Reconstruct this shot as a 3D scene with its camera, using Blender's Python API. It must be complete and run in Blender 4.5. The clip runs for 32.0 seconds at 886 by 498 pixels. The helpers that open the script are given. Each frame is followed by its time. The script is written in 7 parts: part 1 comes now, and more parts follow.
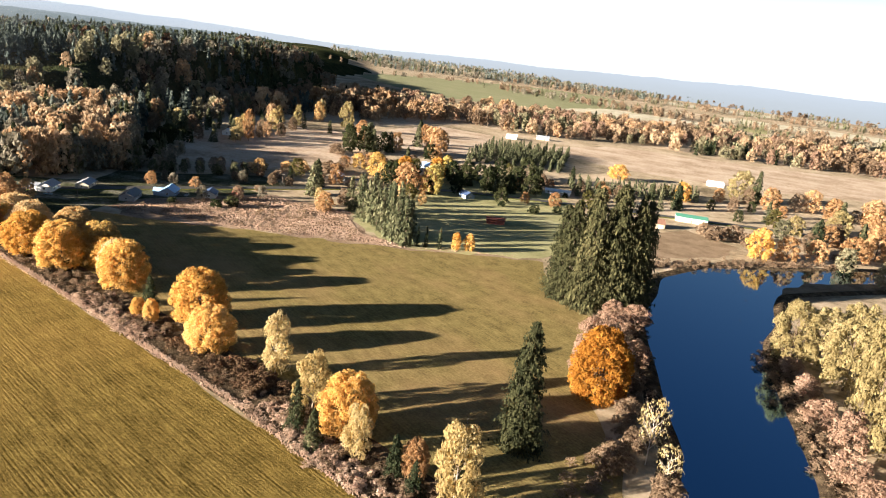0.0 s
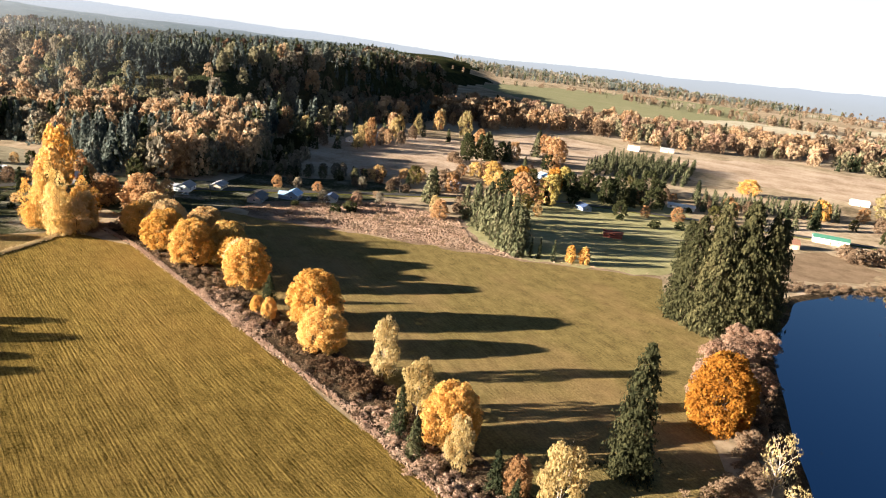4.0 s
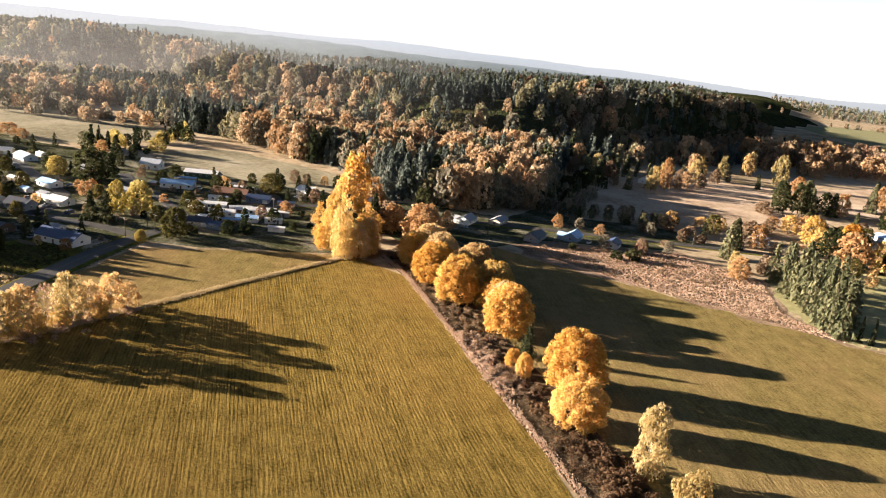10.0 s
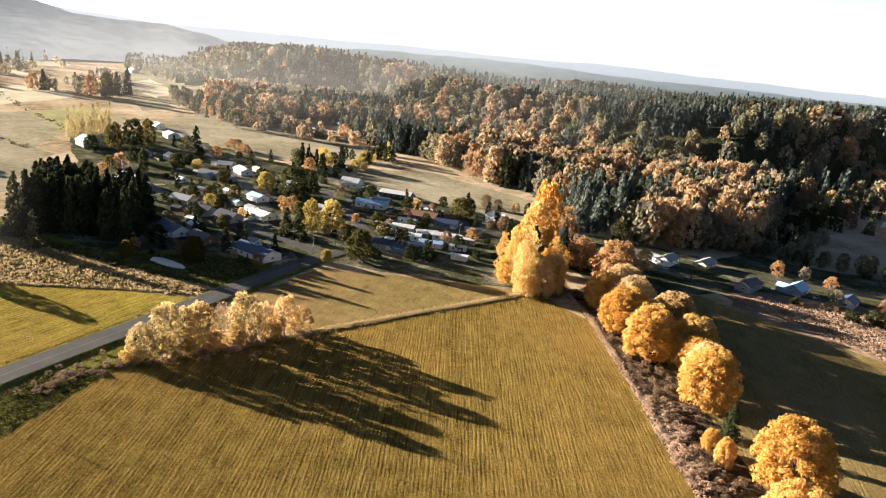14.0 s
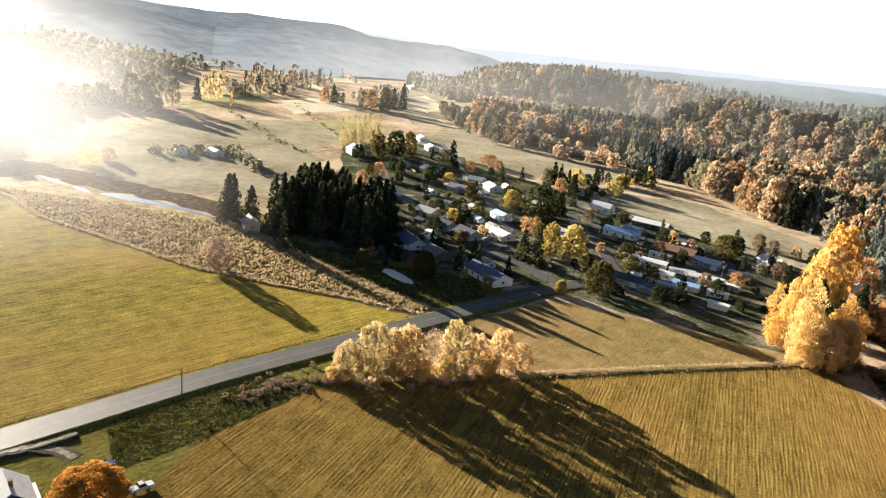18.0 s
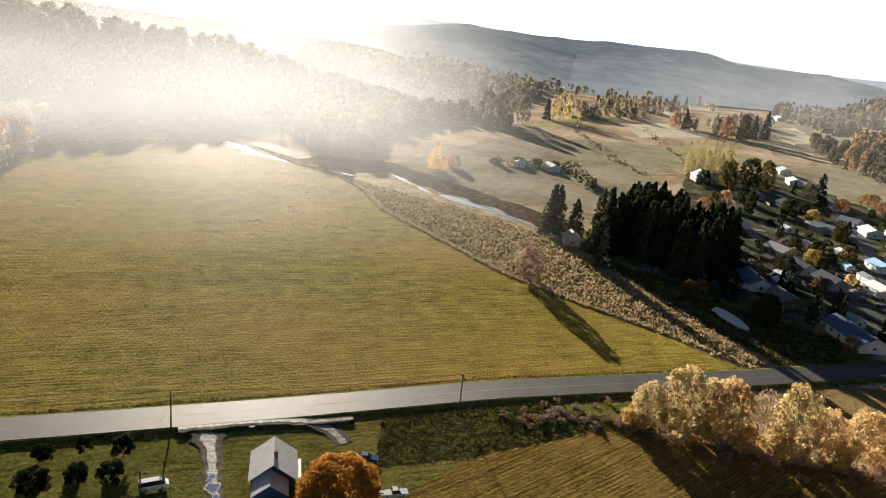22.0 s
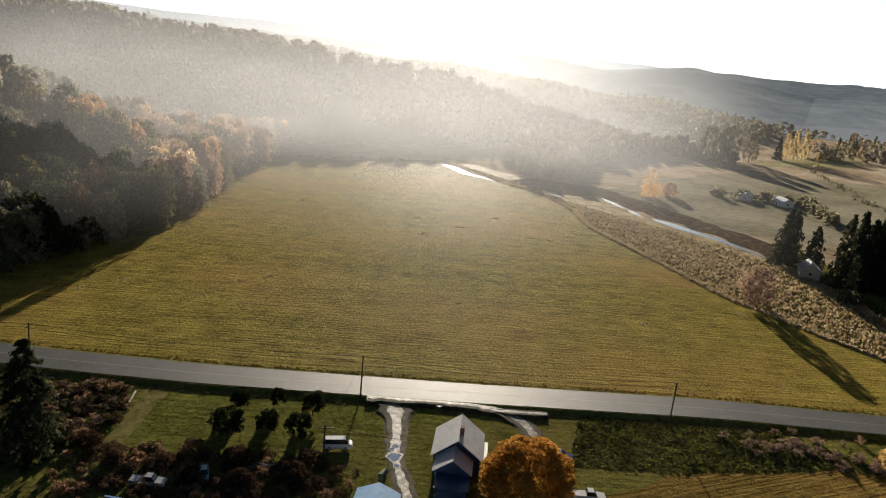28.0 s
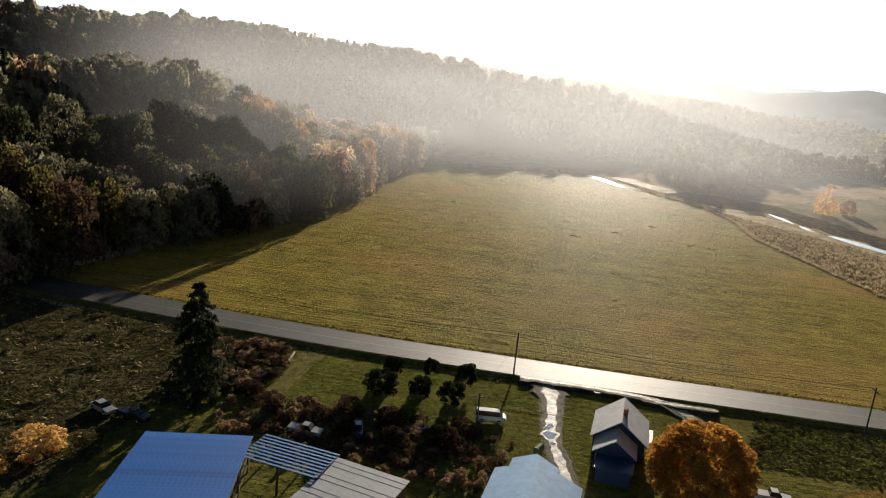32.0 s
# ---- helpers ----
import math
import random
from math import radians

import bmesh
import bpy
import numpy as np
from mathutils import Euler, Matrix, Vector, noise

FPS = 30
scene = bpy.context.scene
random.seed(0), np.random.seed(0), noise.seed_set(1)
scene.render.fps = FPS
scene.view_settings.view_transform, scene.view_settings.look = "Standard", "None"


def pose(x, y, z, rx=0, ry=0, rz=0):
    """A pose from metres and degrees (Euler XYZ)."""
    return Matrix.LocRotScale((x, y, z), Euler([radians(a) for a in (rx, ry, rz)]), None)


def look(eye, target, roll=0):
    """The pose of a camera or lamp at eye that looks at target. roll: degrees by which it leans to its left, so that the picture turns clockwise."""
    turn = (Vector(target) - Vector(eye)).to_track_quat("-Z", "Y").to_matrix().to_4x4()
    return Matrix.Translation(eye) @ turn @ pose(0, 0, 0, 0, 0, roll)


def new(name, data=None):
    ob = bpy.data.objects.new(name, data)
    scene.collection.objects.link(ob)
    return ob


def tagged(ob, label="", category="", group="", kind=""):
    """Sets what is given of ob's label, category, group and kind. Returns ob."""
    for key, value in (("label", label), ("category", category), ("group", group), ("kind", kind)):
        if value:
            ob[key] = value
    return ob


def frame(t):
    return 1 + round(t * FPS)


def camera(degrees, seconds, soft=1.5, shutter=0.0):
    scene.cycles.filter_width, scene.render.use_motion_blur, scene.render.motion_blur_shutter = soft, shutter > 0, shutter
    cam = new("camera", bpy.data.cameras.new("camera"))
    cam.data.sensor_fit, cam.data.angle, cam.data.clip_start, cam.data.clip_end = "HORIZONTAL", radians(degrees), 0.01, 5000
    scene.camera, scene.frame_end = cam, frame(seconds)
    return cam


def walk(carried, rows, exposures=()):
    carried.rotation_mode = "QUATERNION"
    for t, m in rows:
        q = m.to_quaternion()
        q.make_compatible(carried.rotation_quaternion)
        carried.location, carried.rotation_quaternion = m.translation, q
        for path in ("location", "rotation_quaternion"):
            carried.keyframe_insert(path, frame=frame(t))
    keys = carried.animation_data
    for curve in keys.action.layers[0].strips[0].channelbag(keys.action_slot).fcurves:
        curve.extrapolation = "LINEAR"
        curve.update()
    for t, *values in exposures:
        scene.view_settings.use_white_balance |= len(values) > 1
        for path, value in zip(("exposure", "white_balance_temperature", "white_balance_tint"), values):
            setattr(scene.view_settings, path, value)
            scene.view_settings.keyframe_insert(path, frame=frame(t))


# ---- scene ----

# ---------------- camera ----------------
cam = camera(64.57, 32.0, soft=1.1)
# seconds, eye, heading (degrees to the left of +y), pitch, roll
PATH = [
    (0, (-0.00, 0.00, 98.34), 22.535, -15.525, 6.922),
    (0.5, (-0.07, 0.22, 98.48), 23.784, -15.597, 7.176),
    (1, (-0.05, 0.43, 98.54), 25.011, -15.656, 7.174),
    (1.5, (0.05, 0.66, 98.48), 26.219, -15.708, 7.165),
    (2, (0.16, 0.93, 98.29), 27.392, -15.711, 6.935),
    (2.5, (0.09, 1.37, 98.09), 28.554, -15.740, 6.915),
    (4.5, (-1.34, 4.47, 97.48), 33.464, -15.787, 6.528),
    (5, (-2.11, 5.76, 97.43), 34.864, -15.707, 6.421),
    (5.5, (-3.21, 7.47, 97.43), 37.075, -15.756, 6.236),
    (6, (-4.53, 9.52, 97.39), 39.351, -15.826, 6.205),
    (6.5, (-5.98, 11.84, 97.35), 41.511, -15.819, 6.254),
    (7, (-7.54, 14.29, 97.22), 43.683, -15.822, 6.283),
    (7.5, (-9.27, 16.80, 96.92), 45.828, -15.798, 6.311),
    (8, (-11.14, 19.30, 96.43), 47.928, -15.730, 6.329),
    (8.5, (-13.17, 21.84, 95.89), 50.034, -15.666, 6.301),
    (9, (-15.31, 24.38, 95.36), 52.121, -15.581, 6.297),
    (9.5, (-17.52, 26.83, 94.95), 54.176, -15.505, 6.183),
    (10, (-19.84, 29.11, 94.66), 56.262, -15.478, 6.190),
    (10.5, (-22.10, 31.18, 94.53), 58.304, -15.449, 6.161),
    (11, (-24.16, 33.07, 94.64), 60.371, -15.458, 6.129),
    (11.5, (-26.06, 34.84, 94.96), 62.424, -15.502, 6.099),
    (12, (-28.02, 36.62, 95.35), 64.491, -15.522, 6.120),
    (12.5, (-30.38, 38.48, 95.60), 66.585, -15.517, 5.943),
    (13, (-33.23, 40.36, 95.58), 68.644, -15.512, 5.927),
    (13.5, (-36.46, 42.16, 95.23), 70.677, -15.430, 6.031),
    (14, (-39.97, 43.83, 94.79), 72.878, -15.426, 5.967),
    (14.5, (-43.63, 45.34, 94.39), 75.254, -15.420, 6.035),
    (16.5, (-58.49, 50.78, 93.04), 84.274, -15.555, 6.169),
    (17, (-62.06, 51.82, 92.43), 86.742, -15.603, 6.163),
    (17.5, (-65.64, 52.69, 91.69), 90.444, -15.787, 6.239),
    (18, (-69.21, 53.43, 90.84), 94.153, -15.941, 6.165),
    (18.5, (-72.75, 53.95, 89.88), 97.665, -16.029, 6.143),
    (19, (-76.31, 54.21, 88.76), 100.847, -16.051, 6.156),
    (19.5, (-79.81, 54.20, 87.48), 103.925, -16.061, 6.163),
    (20, (-83.23, 54.01, 86.07), 107.469, -16.149, 6.233),
    (20.5, (-86.32, 53.66, 84.64), 111.077, -16.282, 6.129),
    (21, (-89.01, 53.15, 83.24), 114.648, -16.365, 6.152),
    (21.5, (-91.38, 52.51, 81.91), 118.301, -16.434, 6.114),
    (22, (-93.59, 51.88, 80.62), 122.050, -16.501, 6.079),
    (22.5, (-95.60, 51.34, 79.39), 125.712, -16.484, 5.920),
    (23, (-97.41, 50.89, 78.21), 127.037, -16.177, 5.880),
    (23.5, (-98.60, 50.52, 76.97), 127.264, -15.739, 5.889),
    (24, (-99.42, 50.15, 75.63), 127.891, -15.410, 5.907),
    (24.5, (-99.97, 49.85, 74.28), 128.857, -15.252, 5.928),
    (25, (-100.08, 49.66, 72.88), 130.108, -15.146, 5.918),
    (25.5, (-99.96, 49.50, 71.40), 131.519, -15.013, 5.800),
    (27.5, (-99.65, 47.96, 65.64), 137.715, -14.561, 5.659),
    (28, (-99.45, 47.44, 64.31), 139.310, -14.457, 5.745),
    (28.5, (-99.24, 46.82, 62.97), 140.685, -14.324, 5.678),
    (29, (-99.08, 46.20, 61.60), 142.031, -14.194, 5.796),
    (29.5, (-98.97, 45.58, 60.25), 142.600, -13.986, 5.768),
    (30, (-98.80, 45.07, 58.91), 143.429, -13.831, 5.749),
    (30.5, (-98.60, 44.70, 57.57), 144.986, -13.751, 5.754),
    (31, (-98.47, 44.44, 56.17), 146.897, -13.667, 5.742),
    (31.5, (-98.35, 44.24, 54.70), 148.948, -13.550, 5.567),
    (32, (-98.20, 44.02, 53.25), 151.105, -13.471, 5.484),
]


def aim(eye, yaw, pitch):
    a, b = radians(yaw), radians(pitch)
    return (eye[0] - math.sin(a) * math.cos(b) * 50, eye[1] + math.cos(a) * math.cos(b) * 50, eye[2] + math.sin(b) * 50)


EXPOSURES = [(0.0, 2.05, 6220, 10), (4.0, 2.03, 6420, 12), (8.0, 2.01, 6700, 14), (12.0, 2.04, 6700, 13), (14.0, 2.04, 6500, 11), (17.0, 2.16, 6350, 9), (19.0, 1.93, 6300, 8), (22.0, 1.32, 6300, 8), (25.0, 0.98, 6300, 8), (29.0, 0.80, 6330, 8), (32.0, 0.82, 6350, 8)]
walk(cam, [(t, look(eye, aim(eye, yaw, pitch), roll)) for t, eye, yaw, pitch, roll in PATH], EXPOSURES)

# ---------------- sky and sun ----------------
SUN_AZ, SUN_EL = 138.5, 10.8
SKY_GLOW = 0.232
SUN_DIR = Vector((-math.sin(radians(SUN_AZ)) * math.cos(radians(SUN_EL)), math.cos(radians(SUN_AZ)) * math.cos(radians(SUN_EL)), math.sin(radians(SUN_EL))))
world = bpy.data.worlds.new("sky")
scene.world = world
world.use_nodes = True
wn = world.node_tree.nodes
sky = wn.new("ShaderNodeTexSky")
sky.sky_type = "NISHITA"
sky.sun_disc = False
sky.sun_elevation = radians(SUN_EL)
sky.sun_rotation = radians(-SUN_AZ) % (2 * math.pi)
sky.altitude, sky.air_density, sky.dust_density, sky.ozone_density = 60, 0.85, 0.7, 2.2
wn["Background"].inputs["Strength"].default_value = 0.021
world.node_tree.links.new(sky.outputs["Color"], wn["Background"].inputs["Color"])
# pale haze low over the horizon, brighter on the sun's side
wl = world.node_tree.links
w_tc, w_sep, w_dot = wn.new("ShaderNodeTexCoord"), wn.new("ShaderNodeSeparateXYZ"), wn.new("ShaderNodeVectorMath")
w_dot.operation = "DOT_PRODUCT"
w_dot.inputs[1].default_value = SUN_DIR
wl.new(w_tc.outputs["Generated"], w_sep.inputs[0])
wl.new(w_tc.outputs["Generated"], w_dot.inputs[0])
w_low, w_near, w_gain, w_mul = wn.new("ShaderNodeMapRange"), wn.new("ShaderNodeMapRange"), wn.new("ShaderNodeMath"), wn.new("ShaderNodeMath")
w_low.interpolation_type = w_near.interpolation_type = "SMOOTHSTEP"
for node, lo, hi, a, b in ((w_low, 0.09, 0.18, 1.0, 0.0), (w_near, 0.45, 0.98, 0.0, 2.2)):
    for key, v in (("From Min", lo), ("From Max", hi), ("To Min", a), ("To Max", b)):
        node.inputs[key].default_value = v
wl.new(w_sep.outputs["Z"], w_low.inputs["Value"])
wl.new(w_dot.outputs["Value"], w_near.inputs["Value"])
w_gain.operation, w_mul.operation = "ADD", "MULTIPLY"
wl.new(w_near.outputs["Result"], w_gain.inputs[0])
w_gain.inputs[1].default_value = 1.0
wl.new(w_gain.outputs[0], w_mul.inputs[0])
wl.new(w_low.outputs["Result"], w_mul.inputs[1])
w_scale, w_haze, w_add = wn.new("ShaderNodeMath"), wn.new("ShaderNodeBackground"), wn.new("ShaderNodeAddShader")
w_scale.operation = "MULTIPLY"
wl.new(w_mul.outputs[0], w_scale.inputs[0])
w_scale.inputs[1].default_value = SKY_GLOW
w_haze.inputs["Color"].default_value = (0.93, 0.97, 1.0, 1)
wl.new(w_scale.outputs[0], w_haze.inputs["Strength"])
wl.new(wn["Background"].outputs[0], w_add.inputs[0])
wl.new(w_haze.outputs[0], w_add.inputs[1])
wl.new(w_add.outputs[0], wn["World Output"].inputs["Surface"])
sun_data = bpy.data.lights.new("sun", "SUN")
sun_data.energy, sun_data.angle, sun_data.color = 7.15, radians(0.55), (1.0, 0.86, 0.69)
sun = new("sun", sun_data)
sun.matrix_world = look(SUN_DIR * 900, (0, 0, 0))

# ---------------- materials ----------------


def mat(name, rough=0.9, metal=0.0, spec=0.3):
    m = bpy.data.materials.new(name)
    m.use_nodes = True
    nt = m.node_tree
    b = nt.nodes["Principled BSDF"]
    b.inputs["Roughness"].default_value, b.inputs["Metallic"].default_value = rough, metal
    b.inputs["Specular IOR Level"].default_value = spec
    return m, nt, b


def place(nt, rot=0.0, scale=(1, 1, 1), kind="Object"):
    tc, turn, mp = nt.nodes.new("ShaderNodeTexCoord"), nt.nodes.new("ShaderNodeMapping"), nt.nodes.new("ShaderNodeMapping")
    turn.inputs["Rotation"].default_value = (0, 0, radians(rot))
    mp.inputs["Scale"].default_value = scale
    nt.links.new(tc.outputs[kind], turn.inputs["Vector"])
    nt.links.new(turn.outputs["Vector"], mp.inputs["Vector"])
    return mp.outputs["Vector"]


def noisy(nt, vec, scale, detail=4.0, rough=0.55):
    n = nt.nodes.new("ShaderNodeTexNoise")
    n.inputs["Scale"].default_value, n.inputs["Detail"].default_value, n.inputs["Roughness"].default_value = scale, detail, rough
    if vec is not None:
        nt.links.new(vec, n.inputs["Vector"])
    return n.outputs["Fac"]


def ramp(nt, fac, stops):
    r = nt.nodes.new("ShaderNodeValToRGB")
    while len(r.color_ramp.elements) < len(stops):
        r.color_ramp.elements.new(0.5)
    for e, (p, c) in zip(r.color_ramp.elements, stops):
        e.position, e.color = p, (*c, 1)
    nt.links.new(fac, r.inputs["Fac"])
    return r.outputs["Color"]


def mixc(nt, fac, a, b, blend="MIX"):
    m = nt.nodes.new("ShaderNodeMix")
    m.data_type, m.blend_type = "RGBA", blend
    if isinstance(fac, float):
        m.inputs[0].default_value = fac
    else:
        nt.links.new(fac, m.inputs[0])
    for sock, v in ((m.inputs[6], a), (m.inputs[7], b)):
        if isinstance(v, tuple):
            sock.default_value = (*v, 1)
        else:
            nt.links.new(v, sock)
    return m.outputs[2]


def bump(nt, b, fac, strength, dist):
    n = nt.nodes.new("ShaderNodeBump")
    n.inputs["Strength"].default_value, n.inputs["Distance"].default_value = strength, dist
    nt.links.new(fac, n.inputs["Height"])
    nt.links.new(n.outputs["Normal"], b.inputs["Normal"])


def addf(nt, a, b, op="ADD"):
    m = nt.nodes.new("ShaderNodeMath")
    m.operation = op
    for s, v in zip(m.inputs, (a, b)):
        if isinstance(v, (int, float)):
            s.default_value = v
        else:
            nt.links.new(v, s)
    return m.outputs[0]


ALBEDO = 0.63


def dim(c, k=ALBEDO):
    """Base colours given as fractions of the brightest dry straw, brought to real reflectance."""
    return tuple(v * k for v in c)


def grass_mat(name, dark, light, worn, along, row=0.9, row_amt=0.35, relief=0.12, dew=0.0):
    """Cut grass: rows along one heading (degrees from +x), broad worn patches, fine tufts."""
    m, nt, b = mat(name, 0.62 if dew else 1.0, 0, dew)
    b.inputs["Specular Tint"].default_value = (1.0, 0.86, 0.52, 1)
    dark, light, worn = dim(dark), dim(light), dim(worn)
    rot = 90 - along
    rows = noisy(nt, place(nt, rot, (1.0 / row, 0.075, 1)), 1.0, 4, 0.7)
    wide = noisy(nt, place(nt, rot, (0.16 / row, 0.006, 1)), 1.0, 2, 0.5)
    broad = noisy(nt, place(nt, rot, (0.016, 0.011, 1)), 1.0, 4, 0.6)
    fine = noisy(nt, place(nt), 1.1, 5, 0.75)
    mid = noisy(nt, place(nt, 20), 0.16, 4, 0.65)
    rest = (1 - row_amt) / 3
    wave = nt.nodes.new("ShaderNodeTexWave")
    wave.wave_type, wave.bands_direction = "BANDS", "X"
    for key, v in (("Scale", 0.27), ("Distortion", 3.4), ("Detail", 3.0), ("Detail Scale", 0.6)):
        wave.inputs[key].default_value = v
    nt.links.new(place(nt, rot, (1.0 / row, 0.05, 1)), wave.inputs["Vector"])
    cut = addf(nt, addf(nt, rows, 0.88, "MULTIPLY"), addf(nt, wave.outputs["Fac"], 0.085, "MULTIPLY"))
    rows = addf(nt, cut, 0.018)
    f = addf(nt, addf(nt, rows, row_amt * 0.8, "MULTIPLY"), addf(nt, wide, row_amt * 0.2, "MULTIPLY"))
    f = addf(nt, f, addf(nt, addf(nt, fine, rest * 1.9, "MULTIPLY"), addf(nt, mid, rest * 1.1, "MULTIPLY")))
    c = ramp(nt, f, [(0.40, dark), (0.60, light)])
    w = ramp(nt, broad, [(0.46, (0, 0, 0)), (0.70, (1, 1, 1))])
    c = mixc(nt, addf(nt, w, 0.8, "MULTIPLY"), c, mixc(nt, 0.6, c, worn))
    nt.links.new(c, b.inputs["Base Color"])
    bump(nt, b, addf(nt, addf(nt, rows, 1.0, "MULTIPLY"), addf(nt, fine, 0.9, "MULTIPLY")), 1.0, relief)
    return m


def patch_mat(name, a, bcol, c, scale, relief=0.3, rough=0.95, k=ALBEDO, dew=0.0):
    a, bcol, c = dim(a, k), dim(bcol, k), dim(c, k)
    m, nt, b = mat(name, rough, 0, dew)
    v = place(nt)
    n1, n2 = noisy(nt, v, scale, 6, 0.65), noisy(nt, v, scale * 11, 4, 0.7)
    col = ramp(nt, addf(nt, addf(nt, n1, 0.6, "MULTIPLY"), addf(nt, n2, 0.4, "MULTIPLY")), [(0.38, a), (0.5, bcol), (0.62, c)])
    nt.links.new(col, b.inputs["Base Color"])
    bump(nt, b, n2, 1.0, relief)
    return m


def leaf_mat(name, a, bcol, c, through_amt=0.5, k=0.72):
    """Leaves: colour varies from leaf to leaf, from tree to tree and across a crown; part of the light passes through."""
    a, bcol, c = dim(a, k), dim(bcol, k), dim(c, k)
    m = bpy.data.materials.new(name)
    m.use_nodes = True
    nt = m.node_tree
    nt.nodes.remove(nt.nodes["Principled BSDF"])
    out = nt.nodes["Material Output"]
    geo, info = nt.nodes.new("ShaderNodeNewGeometry"), nt.nodes.new("ShaderNodeObjectInfo")
    tc = nt.nodes.new("ShaderNodeTexCoord")
    big = noisy(nt, geo.outputs["Position"], 0.11, 3, 0.5)
    f = addf(nt, addf(nt, geo.outputs["Random Per Island"], 0.24, "MULTIPLY"), addf(nt, info.outputs["Random"], 0.30, "MULTIPLY"))
    f = addf(nt, f, addf(nt, big, 0.55, "MULTIPLY"))
    col = ramp(nt, f, [(0.3, a), (0.56, bcol), (0.82, c)])
    d, t, mx = nt.nodes.new("ShaderNodeBsdfDiffuse"), nt.nodes.new("ShaderNodeBsdfTranslucent"), nt.nodes.new("ShaderNodeMixShader")
    mx.inputs[0].default_value = through_amt
    nt.links.new(col, d.inputs["Color"])
    nt.links.new(col, t.inputs["Color"])
    nt.links.new(d.outputs[0], mx.inputs[1])
    nt.links.new(t.outputs[0], mx.inputs[2])
    nt.links.new(mx.outputs[0], out.inputs["Surface"])
    return m


def paint_mat(name, col, rough=0.7, metal=0.0, var=0.18, scale=1.2, spec=0.4):
    m, nt, b = mat(name, rough, metal, spec)
    v = place(nt)
    n = addf(nt, addf(nt, noisy(nt, v, scale, 5, 0.65), 0.7, "MULTIPLY"), addf(nt, noisy(nt, v, scale * 14, 3, 0.6), 0.3, "MULTIPLY"))
    c = ramp(nt, n, [(0.3, tuple(x * (1 - var) for x in col)), (0.7, tuple(min(1, x * (1 + var)) for x in col))])
    nt.links.new(c, b.inputs["Base Color"])
    return m


M_GRASS1 = grass_mat("mown_grass_rows", (0.09, 0.065, 0.016), (0.455, 0.315, 0.09), (0.45, 0.27, 0.085), 163, 0.85, 0.44, 0.5)
M_GRASS2 = grass_mat("meadow_grass", (0.16, 0.125, 0.045), (0.49, 0.38, 0.155), (0.62, 0.38, 0.21), 150, 1.0, 0.28, 0.2)
M_GRASS3 = grass_mat("bright_meadow", (0.12, 0.10, 0.020), (0.64, 0.51, 0.105), (0.66, 0.37, 0.12), 143, 1.3, 0.42, 0.6, dew=0.002)
M_LAWN = grass_mat("rough_lawn", (0.080, 0.092, 0.020), (0.335, 0.33, 0.08), (0.33, 0.24, 0.085), 143, 1.6, 0.2, 0.3)
M_GROUND = patch_mat("open_ground", (0.22, 0.175, 0.11), (0.51, 0.405, 0.275), (0.70, 0.57, 0.43), 0.012, k=0.78)
M_TAN = patch_mat("dry_pasture", (0.42, 0.305, 0.205), (0.68, 0.525, 0.39), (0.82, 0.68, 0.53), 0.025, 0.5, k=0.70)
M_FALLOW = patch_mat("faded_pasture", (0.27, 0.245, 0.165), (0.43, 0.39, 0.275), (0.58, 0.525, 0.395), 0.02, 0.4, k=0.66)
M_PALE = patch_mat("bleached_hay_field", (0.46, 0.42, 0.30), (0.60, 0.55, 0.41), (0.72, 0.66, 0.52), 0.015, 0.3, k=0.85)
M_GREEN = patch_mat("winter_grass", (0.26, 0.25, 0.12), (0.37, 0.35, 0.18), (0.50, 0.46, 0.27), 0.02, 0.3, k=0.85)
M_BRUSH = patch_mat("weedy_ground", (0.20, 0.135, 0.09), (0.44, 0.315, 0.225), (0.62, 0.47, 0.36), 0.07, 0.6)
M_BANK = patch_mat("river_bank_earth", (0.05, 0.038, 0.025), (0.13, 0.095, 0.06), (0.30, 0.22, 0.14), 0.3, 0.6)
M_MARSH = patch_mat("marsh_ground", (0.15, 0.11, 0.05), (0.34, 0.255, 0.125), (0.52, 0.40, 0.22), 0.12, 0.6, rough=0.65, k=0.95, dew=0.004)
# yard soil and lawn tones, darkened for the shade lying between the houses
M_VILLAGE = patch_mat("trodden_yards", (0.045, 0.056, 0.028), (0.12, 0.126, 0.072), (0.36, 0.335, 0.27), 0.06, 0.3)
M_FARWOOD = patch_mat("far_woodland", (0.022, 0.032, 0.016), (0.045, 0.055, 0.026), (0.10, 0.085, 0.038), 0.012, 4.0)
M_DIRT = patch_mat("bare_soil", (0.27, 0.19, 0.12), (0.40, 0.29, 0.19), (0.50, 0.38, 0.26), 0.09, 0.08)
M_GRAVEL = patch_mat("wet_gravel", (0.13, 0.11, 0.08), (0.26, 0.23, 0.185), (0.55, 0.51, 0.45), 0.9, 0.04, rough=0.42, k=0.80, dew=0.03)

